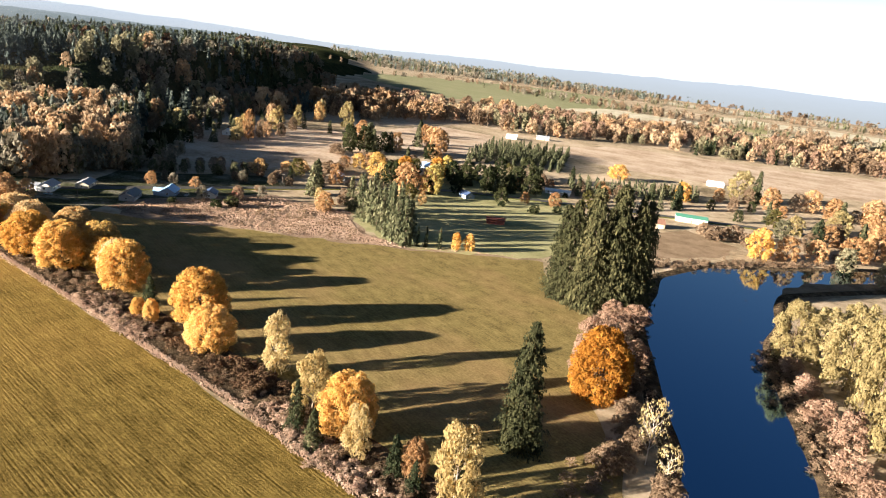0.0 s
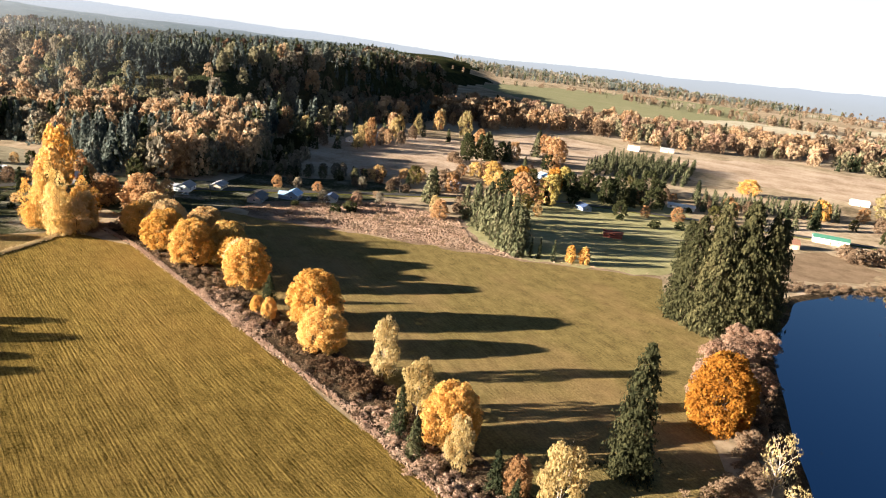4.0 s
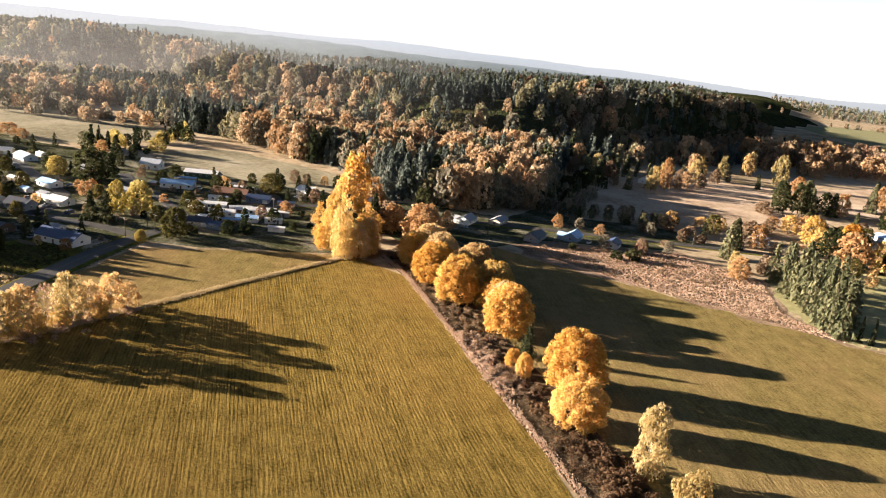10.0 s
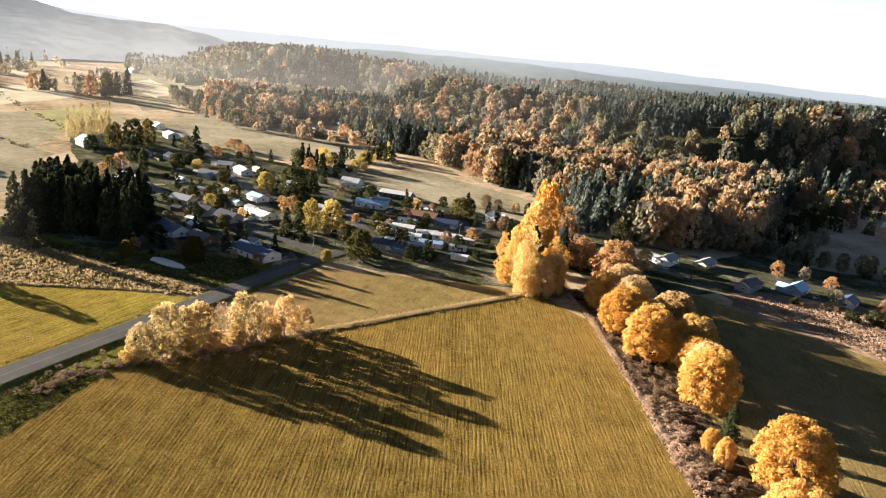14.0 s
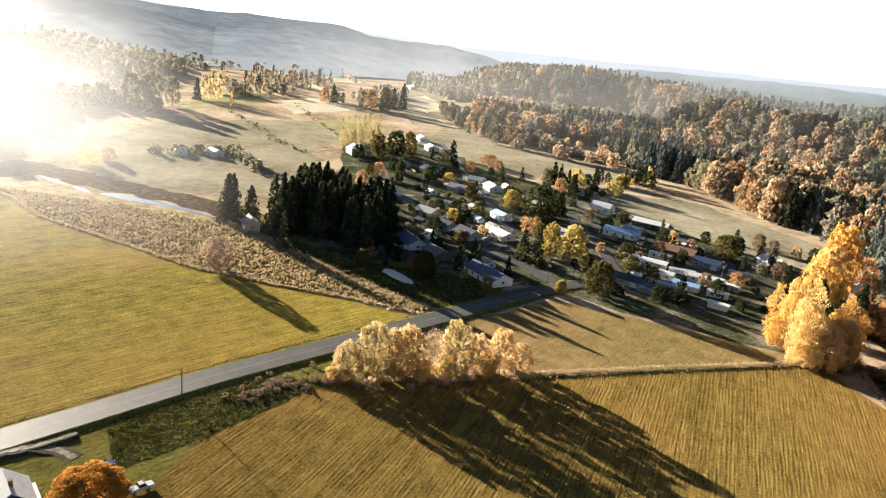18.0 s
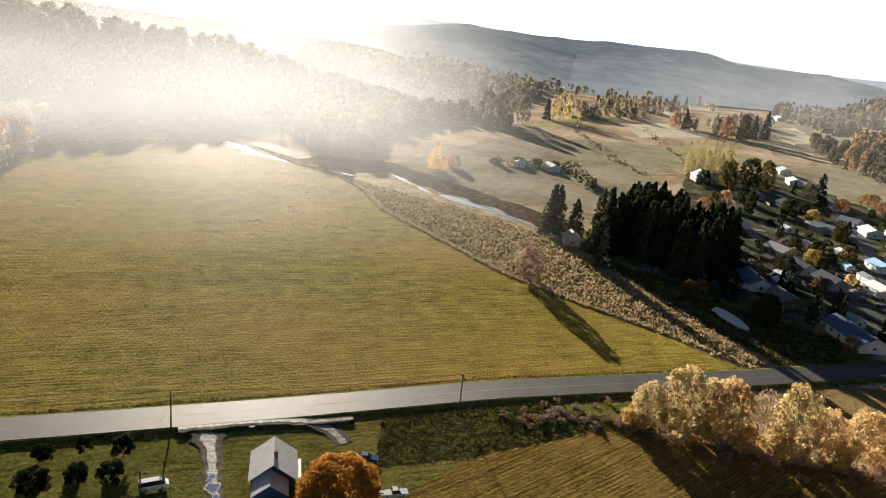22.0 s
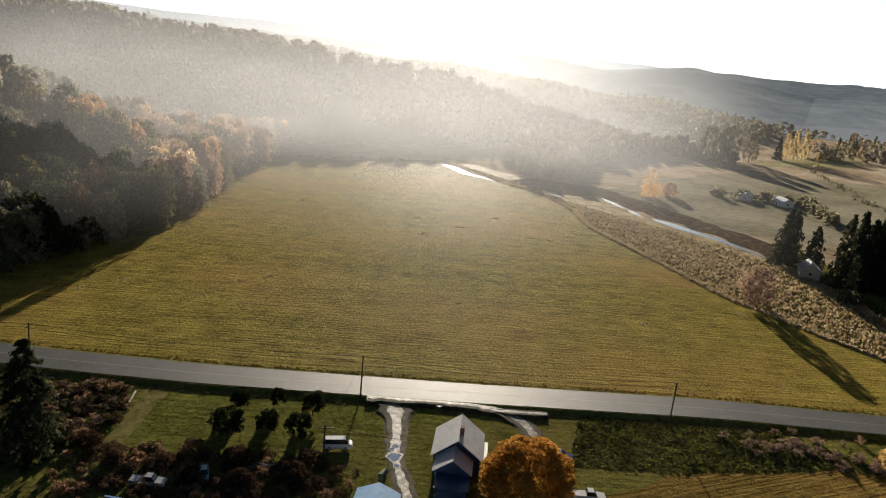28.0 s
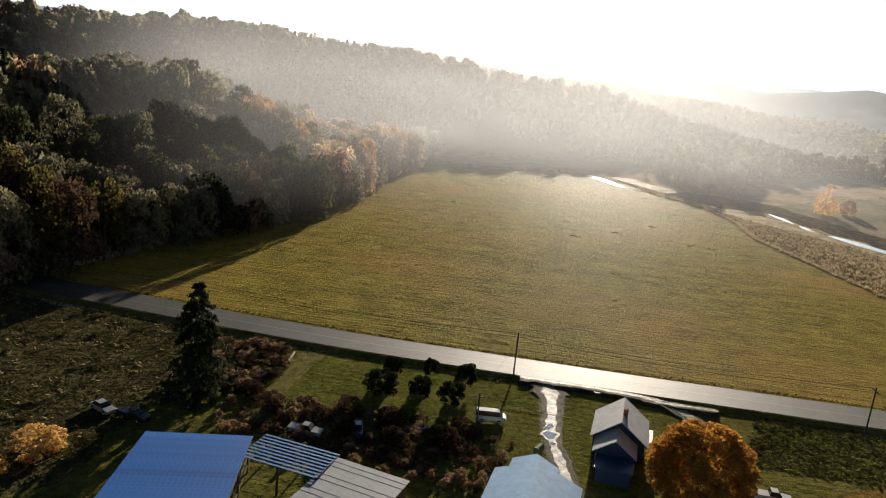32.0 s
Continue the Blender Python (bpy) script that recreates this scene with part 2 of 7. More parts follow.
LEAF = {
    "gold": leaf_mat("gold_leaves", (0.53, 0.30, 0.073), (0.70, 0.44, 0.138), (0.81, 0.585, 0.25), 0.52, k=0.93),
    "orange": leaf_mat("orange_leaves", (0.33, 0.19, 0.09), (0.52, 0.32, 0.16), (0.66, 0.45, 0.25), k=0.85),
    "peach": leaf_mat("peach_leaves", (0.50, 0.34, 0.16), (0.70, 0.51, 0.26), (0.82, 0.66, 0.42), 0.60, k=0.88),
    "deadweed": leaf_mat("dead_weed_stalks", (0.36, 0.25, 0.18), (0.56, 0.41, 0.31), (0.70, 0.56, 0.45), 0.2, k=0.90),
    "stubble": leaf_mat("cut_grass_stubble", (0.11, 0.082, 0.021), (0.25, 0.185, 0.05), (0.42, 0.31, 0.10), 0.2),
    "hillwood": leaf_mat("grey_olive_crowns", (0.098, 0.094, 0.058), (0.20, 0.188, 0.115), (0.36, 0.32, 0.205), 0.4, k=0.92),
    "yellowolive": leaf_mat("yellow_olive_leaves", (0.28, 0.215, 0.055), (0.47, 0.375, 0.12), (0.64, 0.54, 0.23), k=0.90),
    "lawn": leaf_mat("lawn_blades", (0.085, 0.098, 0.022), (0.225, 0.232, 0.055), (0.40, 0.375, 0.11), 0.5, k=0.97),
    "amber": leaf_mat("amber_leaves", (0.32, 0.135, 0.022), (0.54, 0.265, 0.052), (0.70, 0.41, 0.11), k=0.84),
    "bramble": leaf_mat("dark_bramble_leaves", (0.055, 0.032, 0.020), (0.125, 0.078, 0.048), (0.25, 0.16, 0.095), 0.3),
    "scrub": leaf_mat("dull_scrub_leaves", (0.055, 0.052, 0.024), (0.125, 0.113, 0.050), (0.25, 0.21, 0.10), 0.4, k=0.66),
    "woodpeach": leaf_mat("faded_peach_crowns", (0.34, 0.24, 0.15), (0.52, 0.385, 0.25), (0.66, 0.51, 0.35), 0.45, k=0.88),
    "woodorange": leaf_mat("faded_orange_crowns", (0.27, 0.17, 0.095), (0.43, 0.285, 0.165), (0.57, 0.41, 0.26), 0.4, k=0.88),
    "honey": leaf_mat("honey_yellow_leaves", (0.48, 0.32, 0.10), (0.67, 0.475, 0.175), (0.79, 0.61, 0.30), 0.55, k=0.9),
    "riverfir": leaf_mat("olive_fir_needles", (0.036, 0.041, 0.021), (0.090, 0.090, 0.043), (0.20, 0.18, 0.088), 0.3, k=0.68),
    "willow": leaf_mat("faded_willow_leaves", (0.29, 0.23, 0.105), (0.46, 0.375, 0.18), (0.61, 0.51, 0.28)),
    "pale": leaf_mat("pale_yellow_leaves", (0.40, 0.30, 0.13), (0.57, 0.45, 0.22), (0.72, 0.60, 0.36), 0.60, k=0.86),
    "rust": leaf_mat("rust_brown_leaves", (0.15, 0.105, 0.070), (0.275, 0.195, 0.13), (0.41, 0.30, 0.205), k=0.85),
    "pink": leaf_mat("pinkish_brown_twigs", (0.24, 0.155, 0.11), (0.42, 0.28, 0.20), (0.56, 0.41, 0.31), k=0.85),
    "olive": leaf_mat("olive_leaves", (0.070, 0.070, 0.026), (0.145, 0.130, 0.045), (0.27, 0.21, 0.075)),
    "green": leaf_mat("dull_green_leaves", (0.030, 0.042, 0.020), (0.065, 0.075, 0.034), (0.12, 0.12, 0.055)),
    "fir": leaf_mat("dark_fir_needles", (0.024, 0.034, 0.020), (0.062, 0.074, 0.038), (0.15, 0.145, 0.075), 0.3),
    # fir needles paled and blued: distance haze is put into their colour
    "hazefir": leaf_mat("haze_tinted_fir_needles", (0.050, 0.066, 0.062), (0.105, 0.126, 0.112), (0.20, 0.215, 0.185), 0.3, k=1.0),
    "spruce": leaf_mat("grey_green_needles", (0.065, 0.078, 0.044), (0.135, 0.140, 0.078), (0.235, 0.22, 0.13), 0.3, k=0.85),
    "greywood": leaf_mat("grey_brown_twigs", (0.13, 0.118, 0.09), (0.245, 0.218, 0.165), (0.40, 0.345, 0.265), 0.4, k=0.95),
    "straw": leaf_mat("straw_grass", (0.36, 0.27, 0.14), (0.55, 0.43, 0.25), (0.72, 0.58, 0.37), 0.45, k=0.78),
    "tuft": leaf_mat("green_grass_tufts", (0.075, 0.075, 0.020), (0.17, 0.155, 0.04), (0.30, 0.25, 0.08), 0.2),
}
M_BARK = paint_mat("bark", (0.12, 0.085, 0.06), 0.95, 0, 0.4, 2.0)
M_PALEBARK = paint_mat("pale_bark", (0.42, 0.36, 0.30), 0.9, 0, 0.3, 2.0)
M_ASPHALT = patch_mat("worn_asphalt", (0.075, 0.074, 0.074), (0.105, 0.102, 0.10), (0.14, 0.135, 0.128), 0.12, 0.03, 0.6, k=0.52)
M_ASPHALT.node_tree.nodes["Principled BSDF"].inputs["Specular IOR Level"].default_value = 0.3
M_LINE = paint_mat("worn_road_paint", (0.20, 0.18, 0.14), 0.7, 0, 0.3, 3)
M_POLE = paint_mat("weathered_pole_wood", (0.11, 0.085, 0.065), 0.9, 0, 0.3, 3)
M_WIRE = paint_mat("dull_cable", (0.05, 0.05, 0.05), 0.6, 0.4)
M_CERAMIC = paint_mat("grey_insulator", (0.45, 0.45, 0.43), 0.3)
M_GLASS, _nt, _b = mat("dark_window_glass", 0.06, 0, 0.8)
_b.inputs["Base Color"].default_value = (0.02, 0.025, 0.03, 1)
# blue of the reflected sky is put into the water's metallic tint
M_WATER, _nt, _b = mat("river_water", 0.05, 1.0, 0.5)
_b.inputs["Base Color"].default_value = (0.085, 0.215, 0.37, 1)
_b.inputs["IOR"].default_value = 1.33
bump(_nt, _b, noisy(_nt, place(_nt), 1.6, 3, 0.5), 0.03, 0.03)
M_STILL, _nt, _b = mat("still_shallow_water", 0.06, 1.0, 0.5)
_b.inputs["Base Color"].default_value = (0.72, 0.77, 0.83, 1)
bump(_nt, _b, noisy(_nt, place(_nt), 1.2, 2, 0.5), 0.03, 0.02)
M_TRACK = patch_mat("trodden_grass", (0.17, 0.15, 0.05), (0.30, 0.26, 0.092), (0.42, 0.36, 0.16), 0.5, 0.12)
M_SNOW = paint_mat("trim_white", (0.78, 0.76, 0.72), 0.6, 0, 0.06)
WALLS = {k: paint_mat(k + "_siding", c, 0.75, 0, 0.12, 0.8) for k, c in {"white": (0.82, 0.82, 0.80), "grey": (0.34, 0.34, 0.35), "beige": (0.52, 0.45, 0.35), "blue": (0.20, 0.27, 0.38), "brown": (0.20, 0.12, 0.075), "darkgreen": (0.05, 0.09, 0.06), "red": (0.24, 0.06, 0.042), "navy": (0.030, 0.055, 0.125), "tan": (0.44, 0.33, 0.22)}.items()}
# bluish and paler tones put the sky's reflection into the roof paint
ROOFS = {k: paint_mat(k + "_roof", c, r, 0, 0.2, 0.9) for k, (c, r) in {"dark": ((0.06, 0.066, 0.084), 0.36), "grey": ((0.30, 0.315, 0.345), 0.38), "white": ((0.84, 0.85, 0.86), 0.28), "bluewhite": ((0.34, 0.55, 0.83), 0.4), "brown": ((0.20, 0.105, 0.07), 0.85), "navy": ((0.05, 0.078, 0.155), 0.42), "green": ((0.06, 0.20, 0.14), 0.5), "rust": ((0.20, 0.065, 0.042), 0.8), "weathered": ((0.48, 0.485, 0.50), 0.65), "palegrey": ((0.60, 0.64, 0.70), 0.34)}.items()}
CARS = {k: paint_mat(k + "_car_paint", c, 0.25, 0.1, 0.05, 1.0, 0.6) for k, c in {"white": (0.75, 0.75, 0.75), "silver": (0.42, 0.44, 0.46), "blue": (0.05, 0.10, 0.24), "dark": (0.03, 0.03, 0.035), "red": (0.32, 0.04, 0.03), "teal": (0.28, 0.40, 0.46)}.items()}
M_TYRE = paint_mat("tyre_rubber", (0.02, 0.02, 0.02), 0.9)

# ---------------- mesh helpers ----------------


def mesh_np(name, verts, quads, material, smooth=False):
    """A mesh from arrays of corners and of faces that all have as many sides."""
    me = bpy.data.meshes.new(name)
    verts, quads = np.asarray(verts, np.float32), np.asarray(quads, np.int32)
    me.vertices.add(len(verts))
    me.vertices.foreach_set("co", verts.ravel())
    me.loops.add(quads.size)
    me.loops.foreach_set("vertex_index", quads.ravel())
    me.polygons.add(len(quads))
    k = quads.shape[1]
    me.polygons.foreach_set("loop_start", np.arange(0, quads.size, k, dtype=np.int32))
    me.polygons.foreach_set("loop_total", np.full(len(quads), k, np.int32))
    me.polygons.foreach_set("use_smooth", np.full(len(quads), smooth))
    me.materials.append(material)
    me.update(calc_edges=True)
    return me


def bm_mesh(name, bm, material):
    bmesh.ops.recalc_face_normals(bm, faces=bm.faces)
    me = bpy.data.meshes.new(name)
    bm.to_mesh(me)
    bm.free()
    me.materials.append(material)
    return me


def part(name, data, parent, label="", m=None):
    """One mesh as a part under a thing or a part."""
    ob = new(name, data)
    ob.parent = parent
    if m is not None:
        ob.matrix_local = m
    if label:
        tagged(ob, label)
    return ob


def box(bm, x0, x1, y0, y1, z0, z1):
    v = [bm.verts.new(c) for c in ((x0, y0, z0), (x1, y0, z0), (x1, y1, z0), (x0, y1, z0), (x0, y0, z1), (x1, y0, z1), (x1, y1, z1), (x0, y1, z1))]
    for f in ((0, 3, 2, 1), (4, 5, 6, 7), (0, 1, 5, 4), (1, 2, 6, 5), (2, 3, 7, 6), (3, 0, 4, 7)):
        bm.faces.new([v[i] for i in f])


def box_mesh(name, material, x0, x1, y0, y1, z0, z1, bevel=0.0):
    bm = bmesh.new()
    box(bm, x0, x1, y0, y1, z0, z1)
    if bevel:
        bmesh.ops.bevel(bm, geom=bm.edges[:], offset=bevel, segments=1, affect="EDGES")
    return bm_mesh(name, bm, material)


def tube(bm, a, b, ra, rb, n=7):
    """A tapered round bar from a to b."""
    a, b = Vector(a), Vector(b)
    q = (b - a).to_track_quat("Z", "Y").to_matrix()
    rings = []
    for c, r in ((a, ra), (b, rb)):
        rings.append([bm.verts.new(c + q @ Vector((r * math.cos(2 * math.pi * i / n), r * math.sin(2 * math.pi * i / n), 0))) for i in range(n)])
    for i in range(n):
        bm.faces.new((rings[0][i], rings[0][(i + 1) % n], rings[1][(i + 1) % n], rings[1][i]))
    bm.faces.new(rings[1])
    bm.faces.new(rings[0][::-1])


def smooth01(a, b, v):
    t = np.clip((v - a) / (b - a), 0, 1)
    return t * t * (3 - 2 * t)

# ---------------- land ----------------


def az_table(az, keys, values):
    return np.interp(az, keys, values)


def land(x, y):
    """Height of the land: a flat valley floor, a wooded plateau to the north-west, a wooded hillside beside the far meadow, ridges all round."""
    x, y = np.asarray(x, float), np.asarray(y, float)
    r = np.hypot(x, y)
    az = np.degrees(np.arctan2(-x, y)) % 360
    foot = az_table(az, [0, 30, 36, 43, 50, 58, 72, 80, 86, 91, 95, 100, 360], [4000, 2600, 1330, 880, 780, 800, 1050, 1230, 1290, 1330, 1480, 2600, 4000])
    crest = az_table(az, [0, 30, 36, 39, 43, 48, 56, 63, 69, 74, 78, 82, 86, 89, 93, 360], [0, 10, 48, 60, 60, 54, 48, 42, 36, 44, 52, 56, 54, 34, 0, 0])
    h = crest * smooth01(0, 110, r - foot) + np.clip(50 - crest, 0, 16) * smooth01(250, 1500, r - foot) * (crest > 5)
    # hills that close the valley to the south
    sr = np.hypot(x + 98, y - 47)
    sa = np.degrees(np.arctan2(-(x + 98), y - 47)) % 360
    s_foot = az_table(sa, [0, 112, 118, 121, 125, 132, 140, 150, 160, 175, 200, 360], [4000, 1500, 960, 850, 800, 690, 590, 520, 480, 440, 430, 4000])
    s_top = az_table(sa, [0, 114, 119, 124, 132, 140, 148, 155, 165, 180, 200, 215, 360], [0, 0, 10, 25, 38, 46, 54, 60, 66, 66, 60, 0, 0])
    h = np.maximum(h, s_top * smooth01(-10, 260, sr - s_foot) + 0.3 * s_top * smooth01(300, 1300, sr - s_foot))
    # wooded hillside along the south-east edge of the far meadow
    s = (x + 92) * 0.739 + (y + 138) * -0.673
    u = (x + 92) * -0.673 + (y + 138) * -0.739
    side = smooth01(0, 100, s) * 25 * (1 - smooth01(190, 340, u)) + smooth01(230, 700, s) * 50 * (1 - smooth01(500, 1300, u))
    spur = 11 * np.exp(-(((u - 140) / 48) ** 2)) * smooth01(-4, 22, s) * (1 - smooth01(60, 160, s) * 0.6)
    h = np.maximum(h, side * smooth01(-160, 60, u) + spur)
    wob = np.sin(x * 0.011 + 1.3) * np.cos(y * 0.013) * 4 + np.sin(x * 0.027 - y * 0.021) * 2
    return h + wob * smooth01(6, 40, h)


def ring_sheet():
    nr, na = 170, 540
    rad = np.concatenate([np.linspace(6, 900, 110), np.geomspace(908, 4750, nr - 110)])
    ang = np.linspace(0, 2 * math.pi, na, endpoint=False)
    R, T = np.meshgrid(rad, ang, indexing="ij")
    X, Y = -R * np.sin(T) - 40, R * np.cos(T) + 30
    V = np.stack([X, Y, land(X, Y)], -1).reshape(-1, 3)
    i, j = np.meshgrid(np.arange(nr - 1), np.arange(na), indexing="ij")
    a, b = i * na + j, i * na + (j + 1) % na
    Q = np.stack([a, b, b + na, a + na], -1).reshape(-1, 4)
    hub = np.arange(0, na, 2)
    V = np.vstack([V, [[-40, 30, 0]]])
    caps = np.stack([np.full(len(hub), len(V) - 1), (hub + 2) % na, hub + 1, hub], -1)
    me = mesh_np("ground", V, np.vstack([Q, caps]), M_GROUND, True)
    me.materials.append(M_FARWOOD)
    zc = V[Q].mean(1)[:, 2]
    idx = np.concatenate([((zc > np.where((V[Q].mean(1)[:, 0] < -800) & (V[Q].mean(1)[:, 1] < -200), 7.0, 1.0)) & (np.hypot(*V[Q].mean(1)[:, :2].T) < 2600) | (zc > 25)).astype(np.int32), np.zeros(len(caps), np.int32)])
    me.polygons.foreach_set("material_index", idx)
    return tagged(new("ground", me), "valley floor of dry grass rising to wooded hills", "ground", kind="structure")


ring_sheet()


def haze_glow_mat(name, low, high, z0, z1, power, mottle=0.0):
    """Glowing distance with haze painted in: a soft rise from one tone to another with a faint pattern of woods,
    brighter toward the sun as haze is.
    """
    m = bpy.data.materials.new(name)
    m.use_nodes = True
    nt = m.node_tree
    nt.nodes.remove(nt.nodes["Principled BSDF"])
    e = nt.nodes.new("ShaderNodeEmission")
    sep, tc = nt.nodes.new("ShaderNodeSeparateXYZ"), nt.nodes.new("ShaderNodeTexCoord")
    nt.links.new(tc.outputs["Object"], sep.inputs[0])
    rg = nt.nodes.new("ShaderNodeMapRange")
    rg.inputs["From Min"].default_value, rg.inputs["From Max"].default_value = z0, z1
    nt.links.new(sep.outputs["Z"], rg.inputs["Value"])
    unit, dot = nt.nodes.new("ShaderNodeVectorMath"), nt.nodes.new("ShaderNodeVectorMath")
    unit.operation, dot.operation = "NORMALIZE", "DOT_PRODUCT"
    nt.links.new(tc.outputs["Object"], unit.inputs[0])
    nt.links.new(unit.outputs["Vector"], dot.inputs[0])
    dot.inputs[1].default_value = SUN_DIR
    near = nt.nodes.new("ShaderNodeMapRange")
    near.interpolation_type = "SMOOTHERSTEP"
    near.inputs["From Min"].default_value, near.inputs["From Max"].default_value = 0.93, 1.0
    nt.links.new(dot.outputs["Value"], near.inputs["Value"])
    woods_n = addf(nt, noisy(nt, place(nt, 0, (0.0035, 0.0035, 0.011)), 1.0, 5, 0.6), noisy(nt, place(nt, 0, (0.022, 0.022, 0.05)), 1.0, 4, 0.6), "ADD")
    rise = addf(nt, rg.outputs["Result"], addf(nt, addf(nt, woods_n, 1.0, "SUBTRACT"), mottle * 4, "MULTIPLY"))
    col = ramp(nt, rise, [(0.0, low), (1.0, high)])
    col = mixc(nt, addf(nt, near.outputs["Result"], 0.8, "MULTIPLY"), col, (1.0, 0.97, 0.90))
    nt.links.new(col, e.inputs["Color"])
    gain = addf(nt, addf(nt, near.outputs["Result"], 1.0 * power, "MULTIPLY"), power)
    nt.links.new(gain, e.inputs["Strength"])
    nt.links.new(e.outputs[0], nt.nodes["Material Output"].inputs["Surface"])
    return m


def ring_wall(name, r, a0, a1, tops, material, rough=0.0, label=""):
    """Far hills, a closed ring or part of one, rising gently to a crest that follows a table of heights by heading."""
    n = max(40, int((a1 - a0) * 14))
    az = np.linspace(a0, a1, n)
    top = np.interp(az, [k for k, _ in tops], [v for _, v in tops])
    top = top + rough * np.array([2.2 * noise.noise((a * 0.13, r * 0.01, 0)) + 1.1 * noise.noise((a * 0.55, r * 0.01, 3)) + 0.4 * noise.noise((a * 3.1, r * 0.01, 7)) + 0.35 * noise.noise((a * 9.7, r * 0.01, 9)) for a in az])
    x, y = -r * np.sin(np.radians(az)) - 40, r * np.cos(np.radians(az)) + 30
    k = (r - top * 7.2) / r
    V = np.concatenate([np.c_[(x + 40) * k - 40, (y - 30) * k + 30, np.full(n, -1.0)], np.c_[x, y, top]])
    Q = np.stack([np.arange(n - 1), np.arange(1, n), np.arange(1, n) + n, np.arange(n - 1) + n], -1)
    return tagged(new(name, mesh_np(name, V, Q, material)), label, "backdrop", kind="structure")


# emission tones hold the distance haze and the glow toward the sun
ring_wall("backdrop_hills", 4650, 0, 360, [(0, 120), (14, 92), (30, 75), (45, 112), (60, 128), (90, 118), (96, 110), (103, 150), (112, 145), (120, 190), (135, 215), (150, 225), (165, 240), (185, 250), (230, 160), (300, 100), (360, 120)], haze_glow_mat("hazy_far_hills", (0.56, 0.60, 0.62), (0.66, 0.73, 0.82), 0, 150, SKY_GLOW * 1.12, 0.06), 5, "far hills glowing with painted pale haze")
ring_wall("backdrop_ridge", 2600, 88, 205, [(88, 40), (92, 78), (95, 100), (98, 98), (101, 104), (103, 126), (106, 127), (108, 131), (110, 137), (113, 130), (116, 131), (119, 136), (121, 143), (124, 128), (127, 114), (131, 130), (140, 118), (160, 130), (180, 150), (205, 20)], haze_glow_mat("hazy_wooded_ridge", (0.54, 0.565, 0.58), (0.27, 0.305, 0.34), 0, 115, SKY_GLOW * 0.9, 0.42), 4, "blue grey wooded ridge glowing with painted haze")
ring_wall("backdrop_spur", 2250, 101, 136, [(101, 0), (103.4, 23), (105.1, 44), (109.6, 69), (114.2, 90), (117.4, 109), (120.4, 120), (123.2, 112), (128, 90), (136, 10)], haze_glow_mat("hazy_wooded_spur", (0.50, 0.525, 0.53), (0.22, 0.255, 0.285), 0, 95, SKY_GLOW * 0.86, 0.42), 3, "darker wooded spur with haze painted in, before the ridge")
ring_wall("backdrop_plateau", 2050, 33, 89, [(33, 30), (36, 58), (40, 78), (44, 83), (50, 84), (57, 85), (65, 88), (71, 92), (76, 88), (80, 86), (84, 72), (89, 20)], haze_glow_mat("hazy_plateau_forest", (0.22, 0.26, 0.24), (0.52, 0.59, 0.62), 45, 95, SKY_GLOW * 0.84, 0.22), 2.2, "forested plateau with pale distance haze painted in")


